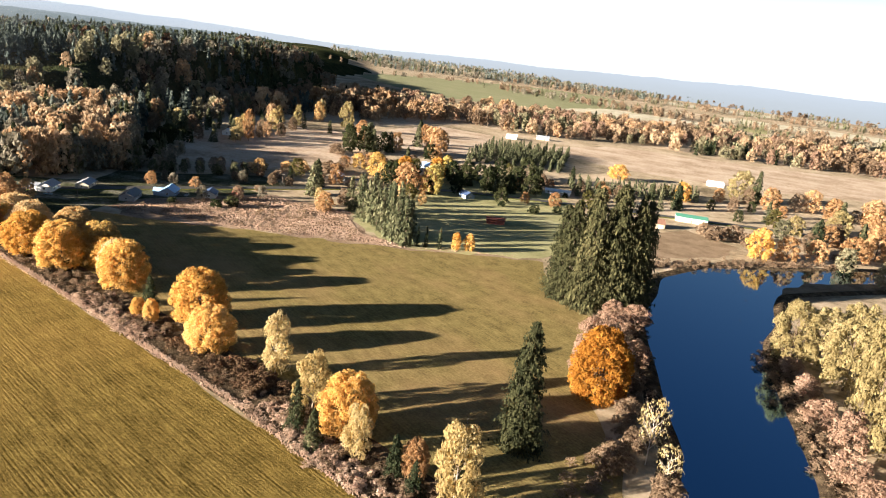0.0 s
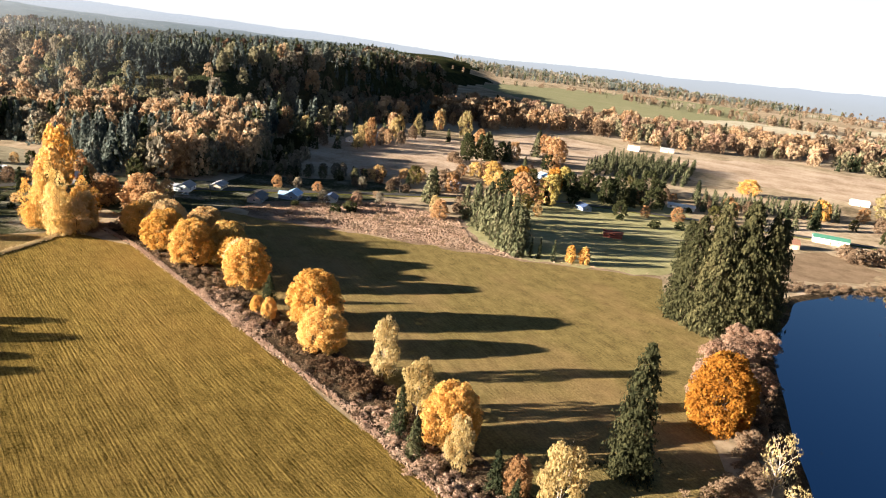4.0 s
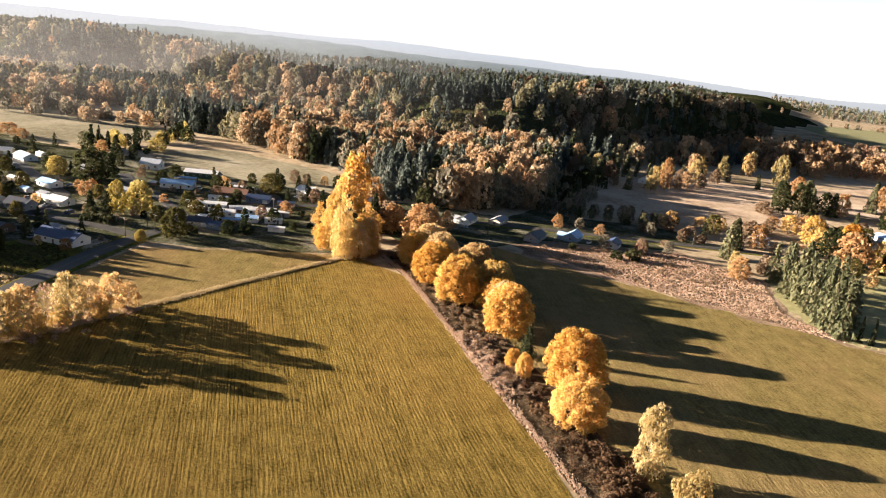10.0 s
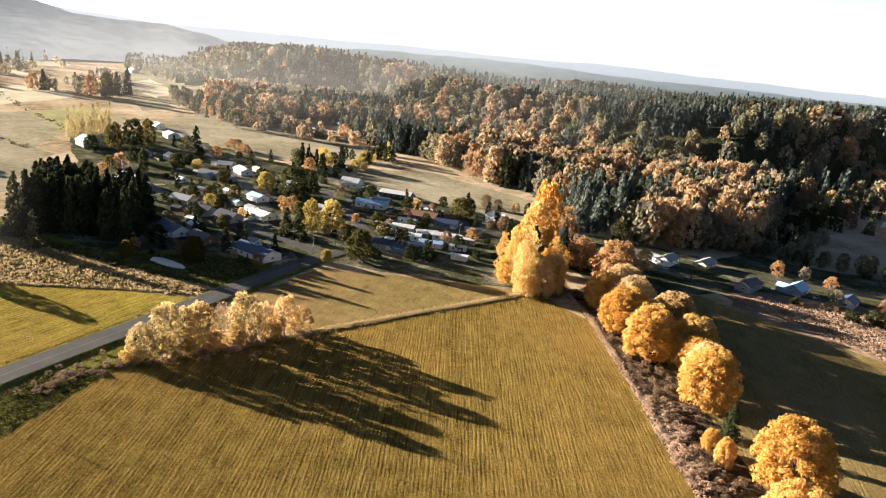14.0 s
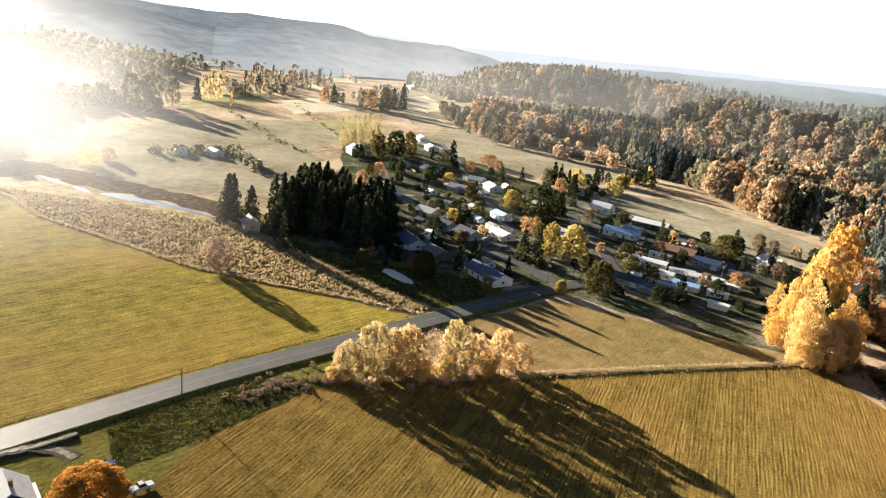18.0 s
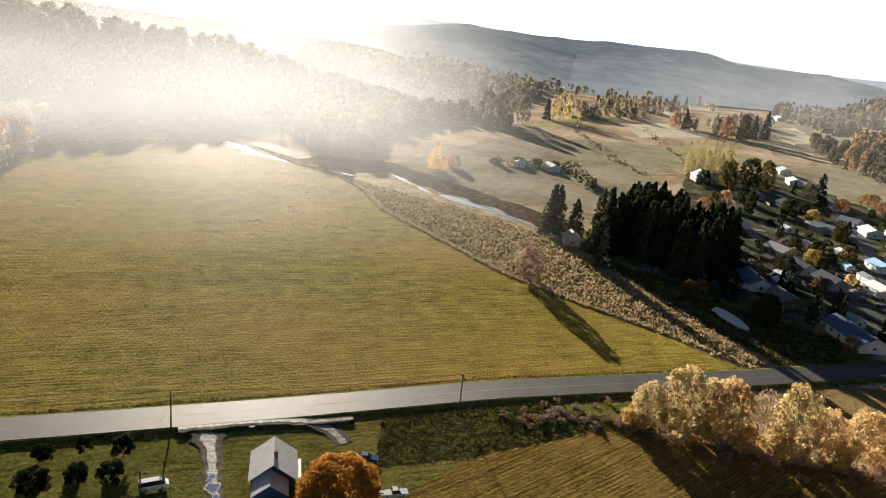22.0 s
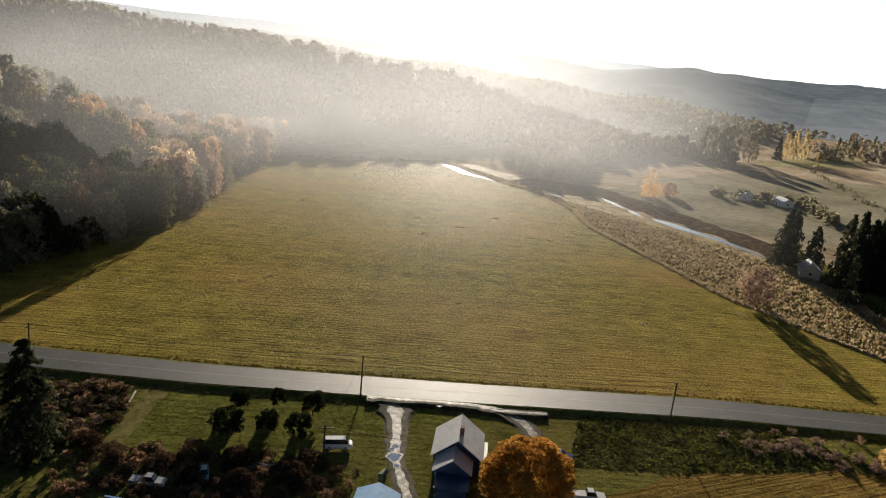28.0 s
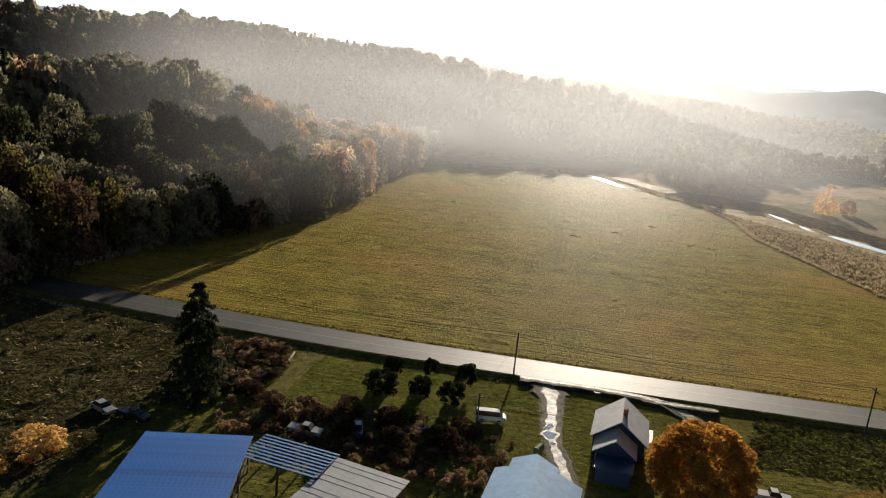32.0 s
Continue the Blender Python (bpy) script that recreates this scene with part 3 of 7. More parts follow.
def mist_sheet_mat(name, az0, spread, low, high, z1, z2):
    """Added sheet standing in for mist and sun glare: most light passes, a little is scattered on; densest toward one
    heading, thinning upward to nothing.
    """
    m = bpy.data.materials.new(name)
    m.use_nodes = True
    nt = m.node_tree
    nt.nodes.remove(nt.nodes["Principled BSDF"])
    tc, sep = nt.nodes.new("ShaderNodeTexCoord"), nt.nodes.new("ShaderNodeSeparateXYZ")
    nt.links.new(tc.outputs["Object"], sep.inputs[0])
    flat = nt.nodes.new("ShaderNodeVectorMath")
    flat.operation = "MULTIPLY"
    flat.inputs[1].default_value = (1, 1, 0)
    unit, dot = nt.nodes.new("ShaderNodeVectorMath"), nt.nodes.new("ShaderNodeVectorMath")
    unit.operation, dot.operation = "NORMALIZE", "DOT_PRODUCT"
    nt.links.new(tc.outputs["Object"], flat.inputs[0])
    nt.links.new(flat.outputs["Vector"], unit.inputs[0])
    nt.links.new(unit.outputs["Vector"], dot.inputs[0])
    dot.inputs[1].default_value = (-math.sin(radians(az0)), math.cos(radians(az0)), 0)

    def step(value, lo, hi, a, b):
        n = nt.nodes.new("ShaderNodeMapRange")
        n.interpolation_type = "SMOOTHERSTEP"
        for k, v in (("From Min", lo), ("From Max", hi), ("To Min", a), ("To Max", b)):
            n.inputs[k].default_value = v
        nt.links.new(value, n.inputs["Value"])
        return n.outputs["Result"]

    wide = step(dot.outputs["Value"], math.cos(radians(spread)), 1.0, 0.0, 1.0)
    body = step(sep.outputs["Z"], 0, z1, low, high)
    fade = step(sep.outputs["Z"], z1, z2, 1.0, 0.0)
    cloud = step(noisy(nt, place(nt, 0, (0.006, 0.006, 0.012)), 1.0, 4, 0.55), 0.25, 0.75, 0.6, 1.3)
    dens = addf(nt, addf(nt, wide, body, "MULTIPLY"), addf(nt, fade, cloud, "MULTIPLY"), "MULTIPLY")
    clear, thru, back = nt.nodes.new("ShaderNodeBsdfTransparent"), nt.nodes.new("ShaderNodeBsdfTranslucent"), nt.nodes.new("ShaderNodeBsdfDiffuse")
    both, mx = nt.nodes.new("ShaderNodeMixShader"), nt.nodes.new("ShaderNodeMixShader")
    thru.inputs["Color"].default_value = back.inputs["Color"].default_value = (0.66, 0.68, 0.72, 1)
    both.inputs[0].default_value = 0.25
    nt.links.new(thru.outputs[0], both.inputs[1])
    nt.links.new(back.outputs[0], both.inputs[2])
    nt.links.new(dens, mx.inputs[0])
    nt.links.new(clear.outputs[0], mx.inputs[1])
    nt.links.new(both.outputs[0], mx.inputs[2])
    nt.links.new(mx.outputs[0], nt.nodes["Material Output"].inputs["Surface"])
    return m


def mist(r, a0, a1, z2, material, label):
    """An upright see-through sheet, added to stand in for mist, haze and sun glare."""
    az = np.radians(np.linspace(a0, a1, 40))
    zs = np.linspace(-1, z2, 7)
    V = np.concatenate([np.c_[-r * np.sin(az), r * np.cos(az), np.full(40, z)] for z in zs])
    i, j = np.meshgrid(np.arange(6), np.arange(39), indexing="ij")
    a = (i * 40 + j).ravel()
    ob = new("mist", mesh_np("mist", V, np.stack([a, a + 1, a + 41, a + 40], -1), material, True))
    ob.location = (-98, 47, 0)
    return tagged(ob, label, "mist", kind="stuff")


# four sheets deep, densest near the sun's heading, imitating its veiling glare
MIST_GLARE = "upright translucent sheet added for mist and sun glare over the field"
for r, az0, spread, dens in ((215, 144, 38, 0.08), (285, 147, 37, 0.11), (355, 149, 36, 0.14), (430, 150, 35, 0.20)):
    mist(r, 106, 188, 112, mist_sheet_mat("mist_glare_sheet", az0, spread, 0.0, dens, 30, 108), MIST_GLARE)
mist(800, 112, 190, 160, mist_sheet_mat("thin_mist_sheet", 149, 36, 0.18, 0.23, 70, 155), "upright translucent sheet added for mist at the foot of the hills")
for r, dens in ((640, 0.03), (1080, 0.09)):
    mist(r, 32, 117, 190, mist_sheet_mat("blue_haze_sheet", 74, 42, 0.4 * dens, dens, 50, 185), "upright translucent sheet added for distance haze before the plateau woods")
RNG = np.random.default_rng(7)


def outline(corners, step=9.0, rag=0.8):
    """Corner points joined by slightly ragged edges."""
    out = []
    for (ax, ay), (bx, by) in zip(corners, corners[1:] + corners[:1]):
        n = max(1, int(math.hypot(bx - ax, by - ay) / step))
        for k in range(n):
            t = k / n
            j = RNG.normal(0, rag, 2) if k else (0, 0)
            out.append((ax + (bx - ax) * t + j[0], ay + (by - ay) * t + j[1]))
    return out


def sheet(name, corners, z, material, label, category="field", step=9.0, rag=0.8, kind="structure"):
    bm = bmesh.new()
    f = bm.faces.new([bm.verts.new((x, y, z)) for x, y in outline(corners, step, rag)])
    if f.normal.z < 0:
        f.normal_flip()
    f.normal_update()
    if f.normal.z < 0:
        bmesh.ops.reverse_faces(bm, faces=[f])
    bmesh.ops.triangulate(bm, faces=bm.faces[:])
    me = bpy.data.meshes.new(name)
    bm.to_mesh(me)
    bm.free()
    me.materials.append(material)
    return tagged(new(name, me), label, category, kind=kind)


def resample(pts, step):
    """A smooth line through the given points."""
    P = np.array(pts, float)
    d = np.r_[0, np.cumsum(np.hypot(*np.diff(P[:, :2], axis=0).T))]
    n = max(2, int(d[-1] / step))
    s = np.linspace(0, d[-1], n)
    Q = np.stack([np.interp(s, d, P[:, k]) for k in range(P.shape[1])], -1)
    for _ in range(max(1, int(14 / step))):
        Q[1:-1] = (Q[:-2] + 2 * Q[1:-1] + Q[2:]) / 4
    return Q


def ribbon(name, pts, widths, z, material, skirt=0.0, step=4.0, base=0.0, rag=0.0):
    """A strip along a line, at one height or at one for each point: flat top, and sloping shoulders where skirt is given."""
    zz = z if isinstance(z, (list, tuple)) else [z] * len(pts)
    Q = resample([(x, y, w, h) for (x, y), w, h in zip(pts, widths, zz)], step)
    t = np.gradient(Q[:, :2], axis=0)
    t /= np.linalg.norm(t, axis=1)[:, None]
    n = np.stack([-t[:, 1], t[:, 0]], -1)
    h = Q[:, 2:3] / 2
    if rag:
        h = h * (1 + rag * np.array([[noise.noise((x * 0.35, y * 0.35, 2)) + 0.6 * noise.noise((x * 1.1, y * 1.1, 5))] for x, y in Q[:, :2]]))
    cols = [Q[:, :2] + n * h, Q[:, :2] - n * h]
    zs = [Q[:, 3], Q[:, 3]]
    if skirt:
        cols = [Q[:, :2] + n * (h + skirt)] + cols + [Q[:, :2] - n * (h + skirt)]
        zs = [np.full(len(Q), base)] + zs + [np.full(len(Q), base)]
    k = len(cols)
    V = np.concatenate([np.c_[c, hz] for c, hz in zip(cols, zs)])
    m = len(Q)
    quads = [np.stack([np.arange(m - 1) + c * m, np.arange(m - 1) + (c + 1) * m, np.arange(1, m) + (c + 1) * m, np.arange(1, m) + c * m], -1) for c in range(k - 1)]
    return mesh_np(name, V, np.concatenate(quads), material)


F1 = [(-303, 168), (-268, 179.5), (-208, 163), (-133, 143), (-69, 123.5), (0, 98), (60, 60), (40, -40), (-90, -30), (-140, 6), (-188, -16), (-206, -20), (-236, 4), (-246, 30), (-261, 68), (-278, 108)]
F2 = [(-298, 205), (-300, 250), (-232, 277), (-154, 310), (-87, 347), (-66, 292), (-44, 280), (-32, 255), (-29, 202), (-13, 172), (-8, 150), (-7, 126), (-41, 132), (-100, 150), (-145, 165), (-200, 180), (-270, 196), (-296, 198)]
F3 = [(-305, 166), (-279, 106), (-263, 66), (-267, 30), (-298, 46), (-334, 80), (-326, 108), (-318, 133)]
F4 = [(-92, -138), (-128, -104), (-150, -86), (-196, -50), (-241, -16), (-272, 8), (-298, 28), (-305, 4), (-309, -28), (-316, -60), (-338, -110), (-354, -148), (-380, -182), (-402, -225), (-412, -322), (-300, -362), (-240, -292), (-186, -213), (-130, -172)]
sheet("mown_field", F1, 0.05, M_GRASS1, "olive mown field with long parallel cutting rows")
sheet("meadow", F2, 0.05, M_GRASS2, "green meadow crossed by long tree shadows")
sheet("corner_meadow", F3, 0.05, M_GRASS2, "small triangular meadow beside the village road")
sheet("broad_field", F4, 0.05, M_GRASS3, "wide golden green field mown in rows along the road")
sheet("marsh", [(-300, 31), (-306, 5), (-310, -28), (-317, -60), (-339, -110), (-355, -148), (-382, -182), (-405, -225), (-420, -322), (-436, -318), (-428, -215), (-412, -130), (-392, -82), (-360, -40), (-325, 0), (-306, 34)], 0.055, M_MARSH, "brown tufted marsh along a narrow stream", "marsh", 7, 1.5)
# brown growth and the shade over it are put into one dark sheet
sheet("stream_bank", [(-408, -215), (-432, -206), (-421, -178), (-413, -152), (-409, -122), (-398, -90), (-388, -78), (-402, -66), (-418, -84), (-430, -118), (-440, -150), (-452, -185), (-462, -225), (-440, -262), (-412, -262)], 0.065, M_BANK, "dark brown sheet for growth and its shade on the far stream bank", "bank", 6, 1.6)
sheet("weedy_lot", [(-303, 262), (-305, 285), (-268, 358), (-212, 358), (-180, 322), (-150, 316), (-90, 352), (-86, 345), (-154, 309), (-232, 276), (-275, 257)], 0.06, M_BRUSH, "weedy fallow lot of pinkish brown stalks", "scrub", 8, 2)
sheet("dry_pasture", [(-376, 396), (-425, 395), (-508, 640), (-420, 680), (-330, 610), (-305, 498), (-329, 415)], 0.07, M_TAN, "dry tan pasture with thin weeds", rag=3)
sheet("garden_lawns", [(-150, 314), (-90, 350), (-70, 400), (-95, 470), (-130, 540), (-190, 580), (-240, 548), (-232, 470), (-236, 400), (-214, 360), (-182, 326)], 0.075, M_GREEN, "rough green lawns between the farm road gardens", "lawn", 6, 1.5)
sheet("dry_pasture", [(-250, 826), (-181, 1000), (0, 1040), (190, 1120), (190, 880), (-9, 780), (-130, 770)], 0.07, M_TAN, "dry tan hay field before a belt of autumn trees", rag=3)
sheet("dry_pasture", [(-330, 640), (-420, 700), (-400, 900), (-320, 890), (-262, 800), (-230, 680)], 0.065, M_TAN, "pale dry pasture behind the farmsteads", rag=3)
sheet("dry_pasture", [(-600, 130), (-596, 200), (-500, 245), (-445, 225), (-440, 200), (-500, 152), (-548, 128)], 0.07, M_FALLOW, "dry tan pasture behind the village", rag=2)
sheet("dry_pasture", [(-960, 10), (-880, 90), (-700, 170), (-640, 140), (-612, 70), (-690, 10), (-760, -40)], 0.07, M_FALLOW, "dry golden pasture beyond the village", rag=3)
sheet("dry_pasture", [(-440, -100), (-420, -150), (-440, -210), (-520, -240), (-700, -260), (-820, -160), (-800, -60), (-700, -90), (-640, -100), (-560, -80), (-500, -60), (-455, -80)], 0.06, M_FALLOW, "dry pasture beyond the stream", rag=3)
sheet("dry_pasture", [(-900, -60), (-1500, -200), (-1900, -60), (-1700, 60), (-1100, 0)], 0.08, M_FALLOW, "distant pale pasture", rag=6, step=30)
sheet("green_field", [(-700, 1500), (-1150, 1900), (-1500, 3000), (-600, 3000), (-350, 2250), (-480, 1600)], 0.10, grass_mat("distant_green_field", (0.32, 0.33, 0.18), (0.44, 0.44, 0.26), (0.50, 0.46, 0.30), 10, 4.0, 0.2), "distant pale green field", rag=8, step=40)
for mt, tone, z, rows in ((M_PALE, "bleached hay field", 0.09, [[(-860, -190), (-1010, -255), (-1180, -225), (-1000, -150)], [(-1060, -60), (-1260, -140), (-1420, -110), (-1180, -40)], [(-1480, -330), (-1900, -470), (-2050, -400), (-1600, -270)], [(-1240, -300), (-1440, -370), (-1500, -330), (-1280, -262)], [(-500, 1700), (-180, 1760), (-60, 2000), (-420, 2050)], [(-150, 2300), (300, 2250), (420, 2600), (-100, 2620)], [(60, 1250), (420, 1380), (560, 1500), (330, 1560)], [(-380, 3150), (300, 3050), (360, 3400), (-420, 3500)]]), (M_GREEN, "pale green field", 0.085, [[(-700, -100), (-800, -150), (-920, -130), (-840, -70)], [(-1500, -160), (-1860, -220), (-1960, -100), (-1560, -80)], [(-780, -290), (-930, -330), (-1120, -310), (-960, -262)], [(-100, 1900), (240, 1850), (320, 2050), (-60, 2120)]])):
    for corners in rows:
        sheet("hay_field", corners, z, mt, tone + " in the far valley", "field", 25, 4)
sheet("dirt_paddock", [(-54, 456), (-30, 506), (4, 482), (-4, 440), (-40, 402)], 0.07, M_DIRT, "bare pinkish soil paddock above the river", "paddock", 7, 1.2)
sheet("rough_paddock", [(-128, 338), (-90, 352), (-60, 380), (-70, 470), (-120, 490), (-175, 476)], 0.065, M_GROUND, "rough green paddock round a red shed", "paddock", 8, 1.5)
sheet("scrub_ground", [(-46, -92), (-68, -141), (-92, -120), (-118, -97), (-129, -86), (-112, -70), (-100, -50), (-78, -38)], 0.085, patch_mat("matted_weeds", (0.05, 0.052, 0.020), (0.145, 0.135, 0.055), (0.30, 0.24, 0.12), 0.22, 0.7), "matted olive and brown weeds beside the road", "weeds", 5, 1.2)
sheet("roadside_grass", [(-180, -10), (-196, -44), (-208, -42), (-240, -18), (-274, 11), (-300, 33), (-276, 36), (-254, 36), (-240, 14), (-214, -4)], 0.062, M_LAWN, "rough green grass between the road and the field", "verge", 5, 0.8)
sheet("farm_yard", [(-90, -30), (-140, 6), (-190, -18), (-203, -34), (-143, -78), (-118, -98), (-92, -121), (-64, -148), (-30, -110), (-50, -50)], 0.07, M_LAWN, "rough green farm yard with weeds", "yard", 6, 1.0)
sheet("village_ground", [(-306, 170), (-320, 132), (-330, 105), (-345, 84), (-352, 40), (-330, 22), (-345, -10), (-400, -60), (-450, -70), (-560, -60), (-700, -95), (-760, 0), (-620, 60), (-560, 120), (-510, 150), (-450, 205), (-400, 235), (-345, 205)], 0.045, M_VILLAGE, "trodden yards and thin lawns between the village houses", "ground", 9, 1.5)

sheet("ditch_bank", [(-404, -92), (-392, -80), (-360, -38), (-325, 2), (-307, 36), (-326, 58), (-350, 62), (-358, 20), (-352, -10), (-402, -56), (-420, -80)], 0.05, M_LAWN, "rough dark green bank beside the ditch", "bank", 6, 1.0)
# two dark sheets that put part of the roadside trees' shade into the ground
sheet("roadside_ground", [(-300, 205), (-340, 200), (-388, 205), (-362, 246), (-326, 300), (-291, 352), (-270, 358), (-306, 285), (-304, 262), (-301, 250)], 0.055, M_VILLAGE, "trodden yards and thin grass along the farm road, darkened for shade", "ground", 7, 1.2)
sheet("roadside_ground", [(-402, 212), (-406, 246), (-385, 276), (-358, 300), (-374, 334), (-350, 350), (-322, 392), (-300, 400), (-272, 390), (-297, 352), (-332, 300), (-368, 246)], 0.055, M_VILLAGE, "rough ground between the farm road and the woods, darkened for tree shade", "ground", 7, 1.2)
# roads
ROAD = [(-60, -166), (-91, -131), (-127, -98), (-148, -80), (-190, -48), (-234, -16), (-268, 13), (-294, 35), (-328, 62), (-352, 84), (-372, 108), (-392, 135), (-404, 170), (-396, 210), (-366, 246), (-330, 300), (-295, 352), (-252, 415), (-196, 480), (-110, 520), (0, 560), (120, 600)]
tagged(new("road_verge", ribbon("road_verge", ROAD, [9.4] * 9 + [8.4] * 13, [0.66] * 9 + [0.36] * 13, M_LAWN, 1.5)), "sloping grass verge of the road", "verge", kind="structure")
tagged(new("road", ribbon("road", ROAD, [8.6] * 9 + [7.4] * 13, [0.72] * 9 + [0.42] * 13, M_ASPHALT, 0.3, base=0.30)), "grey two-lane asphalt road on a low bank, shining in low sun", "road", kind="structure")
for a, b in ((0, 9), (9, 22)):
    tagged(new("road_line", ribbon("road_line", ROAD[a:b + 1], [0.14] * 30, [0.728] * 9 + [0.428] if a == 0 else 0.428, M_LINE)), "worn pale centre line on the asphalt", "road marking", kind="structure")
STREETS = [[(-352, 84), (-372, 72), (-398, 46), (-430, 30), (-470, 4), (-520, -20), (-600, -40)], [(-398, 46), (-440, 62), (-500, 50), (-560, 40), (-640, 20), (-760, -10)], [(-378, 112), (-410, 110), (-440, 108), (-470, 100), (-500, 100)], [(-398, 165), (-430, 175), (-470, 160), (-490, 150)]]
for s in STREETS:
    tagged(new("village_street", ribbon("village_street", s, [6.0] * len(s), 0.20, M_ASPHALT, 0.8)), "narrow grey village street", "road", kind="structure")
DRIVE = [(-176, -52.4), (-174, -48), (-170.4, -42.8), (-166.6, -38), (-164.2, -34.6), (-161.2, -28), (-155, -15)]
APRON = [(-172.5, -55.8), (-178.6, -51.1), (-184, -47), (-188.6, -43), (-193, -38.2), (-193.4, -33.2), (-191.4, -28)]
MOUTH = [(-190.5, -39.5), (-194.5, -36.4), (-199.5, -32.6)]
M_MUD = patch_mat("wet_mud", (0.055, 0.046, 0.026), (0.11, 0.092, 0.052), (0.20, 0.165, 0.105), 0.5, 0.05, rough=0.6, dew=0.01)
for pts, w, z, lab in ((DRIVE, [9.0, 5.0, 3.2, 2.8, 2.9, 2.8, 3.0], [0.60, 0.26, 0.12, 0.11, 0.11, 0.11, 0.11], "driveway"), (APRON, [4.4, 3.6, 3.0, 3.4, 4.0, 3.6, 3.0], [0.69, 0.68, 0.67, 0.66, 0.52, 0.22, 0.13], "apron along the road beside the farmhouse"), (MOUTH, [1.2, 2.6, 1.4], [0.54, 0.60, 0.66], "gateway onto the road")):
    tagged(new("driveway", ribbon("driveway", pts, w, z, M_MUD, 0.9, 0.5, rag=0.35)), "dark wet mud edge of the " + lab, "driveway", kind="structure")
    tagged(new("driveway", ribbon("driveway", pts, [k * 0.5 for k in w], [k + 0.025 for k in z], M_GRAVEL, 0.25, 0.3, rag=0.55)), "pale wet gravel " + lab, "driveway", kind="structure")
tagged(new("farm_track", ribbon("farm_track", [(-142, -81.5), (-139.6, -77.6), (-130.2, -66), (-123.6, -58), (-118.8, -52), (-114, -44)], [5.0, 3.6, 3.2, 3.2, 3.4, 3.0], 0.10, M_TRACK, 0.5, 0.8, rag=0.2)), "trodden grass track to the barn", "track", kind="structure")

# water
RIVER = [(14, 120), (18, 160), (18, 190), (12, 215), (6, 245), (0, 275), (-4, 300), (0, 330), (-2, 362), (10, 398), (45, 430), (85, 470), (150, 520)]
tagged(new("river", ribbon("river", RIVER, [34, 34, 36, 40, 42, 46, 50, 54, 56, 46, 36, 34, 36], 0.09, M_WATER)), "calm deep blue river reflecting the sky", "water", kind="structure")
for side in (1, -1):
    Q = np.array(RIVER, float)
    t = np.gradient(Q, axis=0)
    t /= np.linalg.norm(t, axis=1)[:, None]
    half = np.array([34, 34, 36, 40, 42, 46, 50, 54, 56, 46, 36, 34, 36]) / 2
    edge = Q + np.stack([-t[:, 1], t[:, 0]], -1) * (side * (half + 2.2))[:, None]
    tagged(new("river_bank", ribbon("river_bank", edge.tolist(), [1.6] * 13, 0.9, M_BANK, 2.6)), "dark earth bank of the river with dead grass", "bank", kind="structure")
sheet("sand_bar", [(36, 372), (48, 392), (66, 420), (92, 446), (112, 470), (96, 474), (72, 448), (46, 424), (30, 398), (28, 380)], 0.16, M_DIRT, "pale pinkish sand bar at the river bend", "sand", 5, 1.2)
for pts, w in (([(-410, -330), (-404, -300), (-399, -285), (-400, -262), (-400, -245), (-402, -226), (-405, -208)], [9, 7, 5, 4, 4, 4, 2]), ([(-430, -201), (-424, -189), (-417, -176)], [1, 5, 1]), ([(-416, -172), (-411, -164), (-407, -156)], [1, 5.5, 1]), ([(-409, -151), (-407, -140), (-404, -128), (-401, -110), (-396, -96), (-389, -82)], [4, 8, 7, 4.5, 2.6, 1]), ([(-380, -154), (-384, -146), (-386, -139)], [1, 2.4, 1]), ([(-326, -74), (-323, -68), (-321, -62)], [1, 2.2, 1]), ([(-318, -50), (-317, -45), (-319, -38)], [1.5, 3.5, 1]), ([(-386, -76), (-360, -40), (-338, -10), (-324, 6)], [1.5, 1.2, 1.2, 1.6])):
    tagged(new("stream", ribbon("stream", pts, w, 0.10, M_STILL, 0, 2.0)), "narrow still water glinting between grass banks", "water", kind="structure")
for x, y, r in ((-164.8, -35.8, 1.15), (-166.9, -38.4, 0.6), (-165.9, -37.9, 0.45), (-163.6, -33.4, 0.5), (-183.2, -46.4, 0.8)):
    pts = [(x + r * (1 + 0.25 * math.sin(3 * a + x)) * math.cos(a), y + r * (1 + 0.2 * math.sin(2 * a)) * math.sin(a)) for a in np.linspace(0, 2 * math.pi, 14, endpoint=False)]
    top = 0.60 if x < -180 else 0.155
    # pale ring puts the bright outline of glare into the ground colour
    sheet("puddle_rim", [(x + (px - x) * 1.4, y + (py - y) * 1.4) for px, py in pts], top - 0.01, M_GRAVEL, "pale gravel ring painting the glare round a rain puddle", "driveway", 5, 0)
    sheet("puddle", pts, top, M_STILL, "small rain puddle in the gravel", "water", 5, 0)

# ---------------- trees ----------------


def rand_dirs(rng, n):
    v = rng.normal(size=(n, 3))
    return v / np.linalg.norm(v, axis=1)[:, None]


def leaf_quads(rng, pos, nrm, size, loose=0.75):
    """One small pointed leaf spray at each place, facing roughly outwards."""
    n = len(pos)
    d = nrm + rng.normal(0, loose, (n, 3))
    d /= np.linalg.norm(d, axis=1)[:, None] + 1e-9
    t = np.cross(d, rand_dirs(rng, n))
    t /= np.linalg.norm(t, axis=1)[:, None] + 1e-9
    b = np.cross(d, t)
    s = size * rng.uniform(0.6, 1.4, (n, 1))
    V = np.stack([pos - t * s * 0.62 - b * s * 0.36, pos + t * s * 0.62 - b * s * 0.36, pos + b * s * 0.74], 1).reshape(-1, 3)
    return V, np.arange(3 * n).reshape(-1, 3)


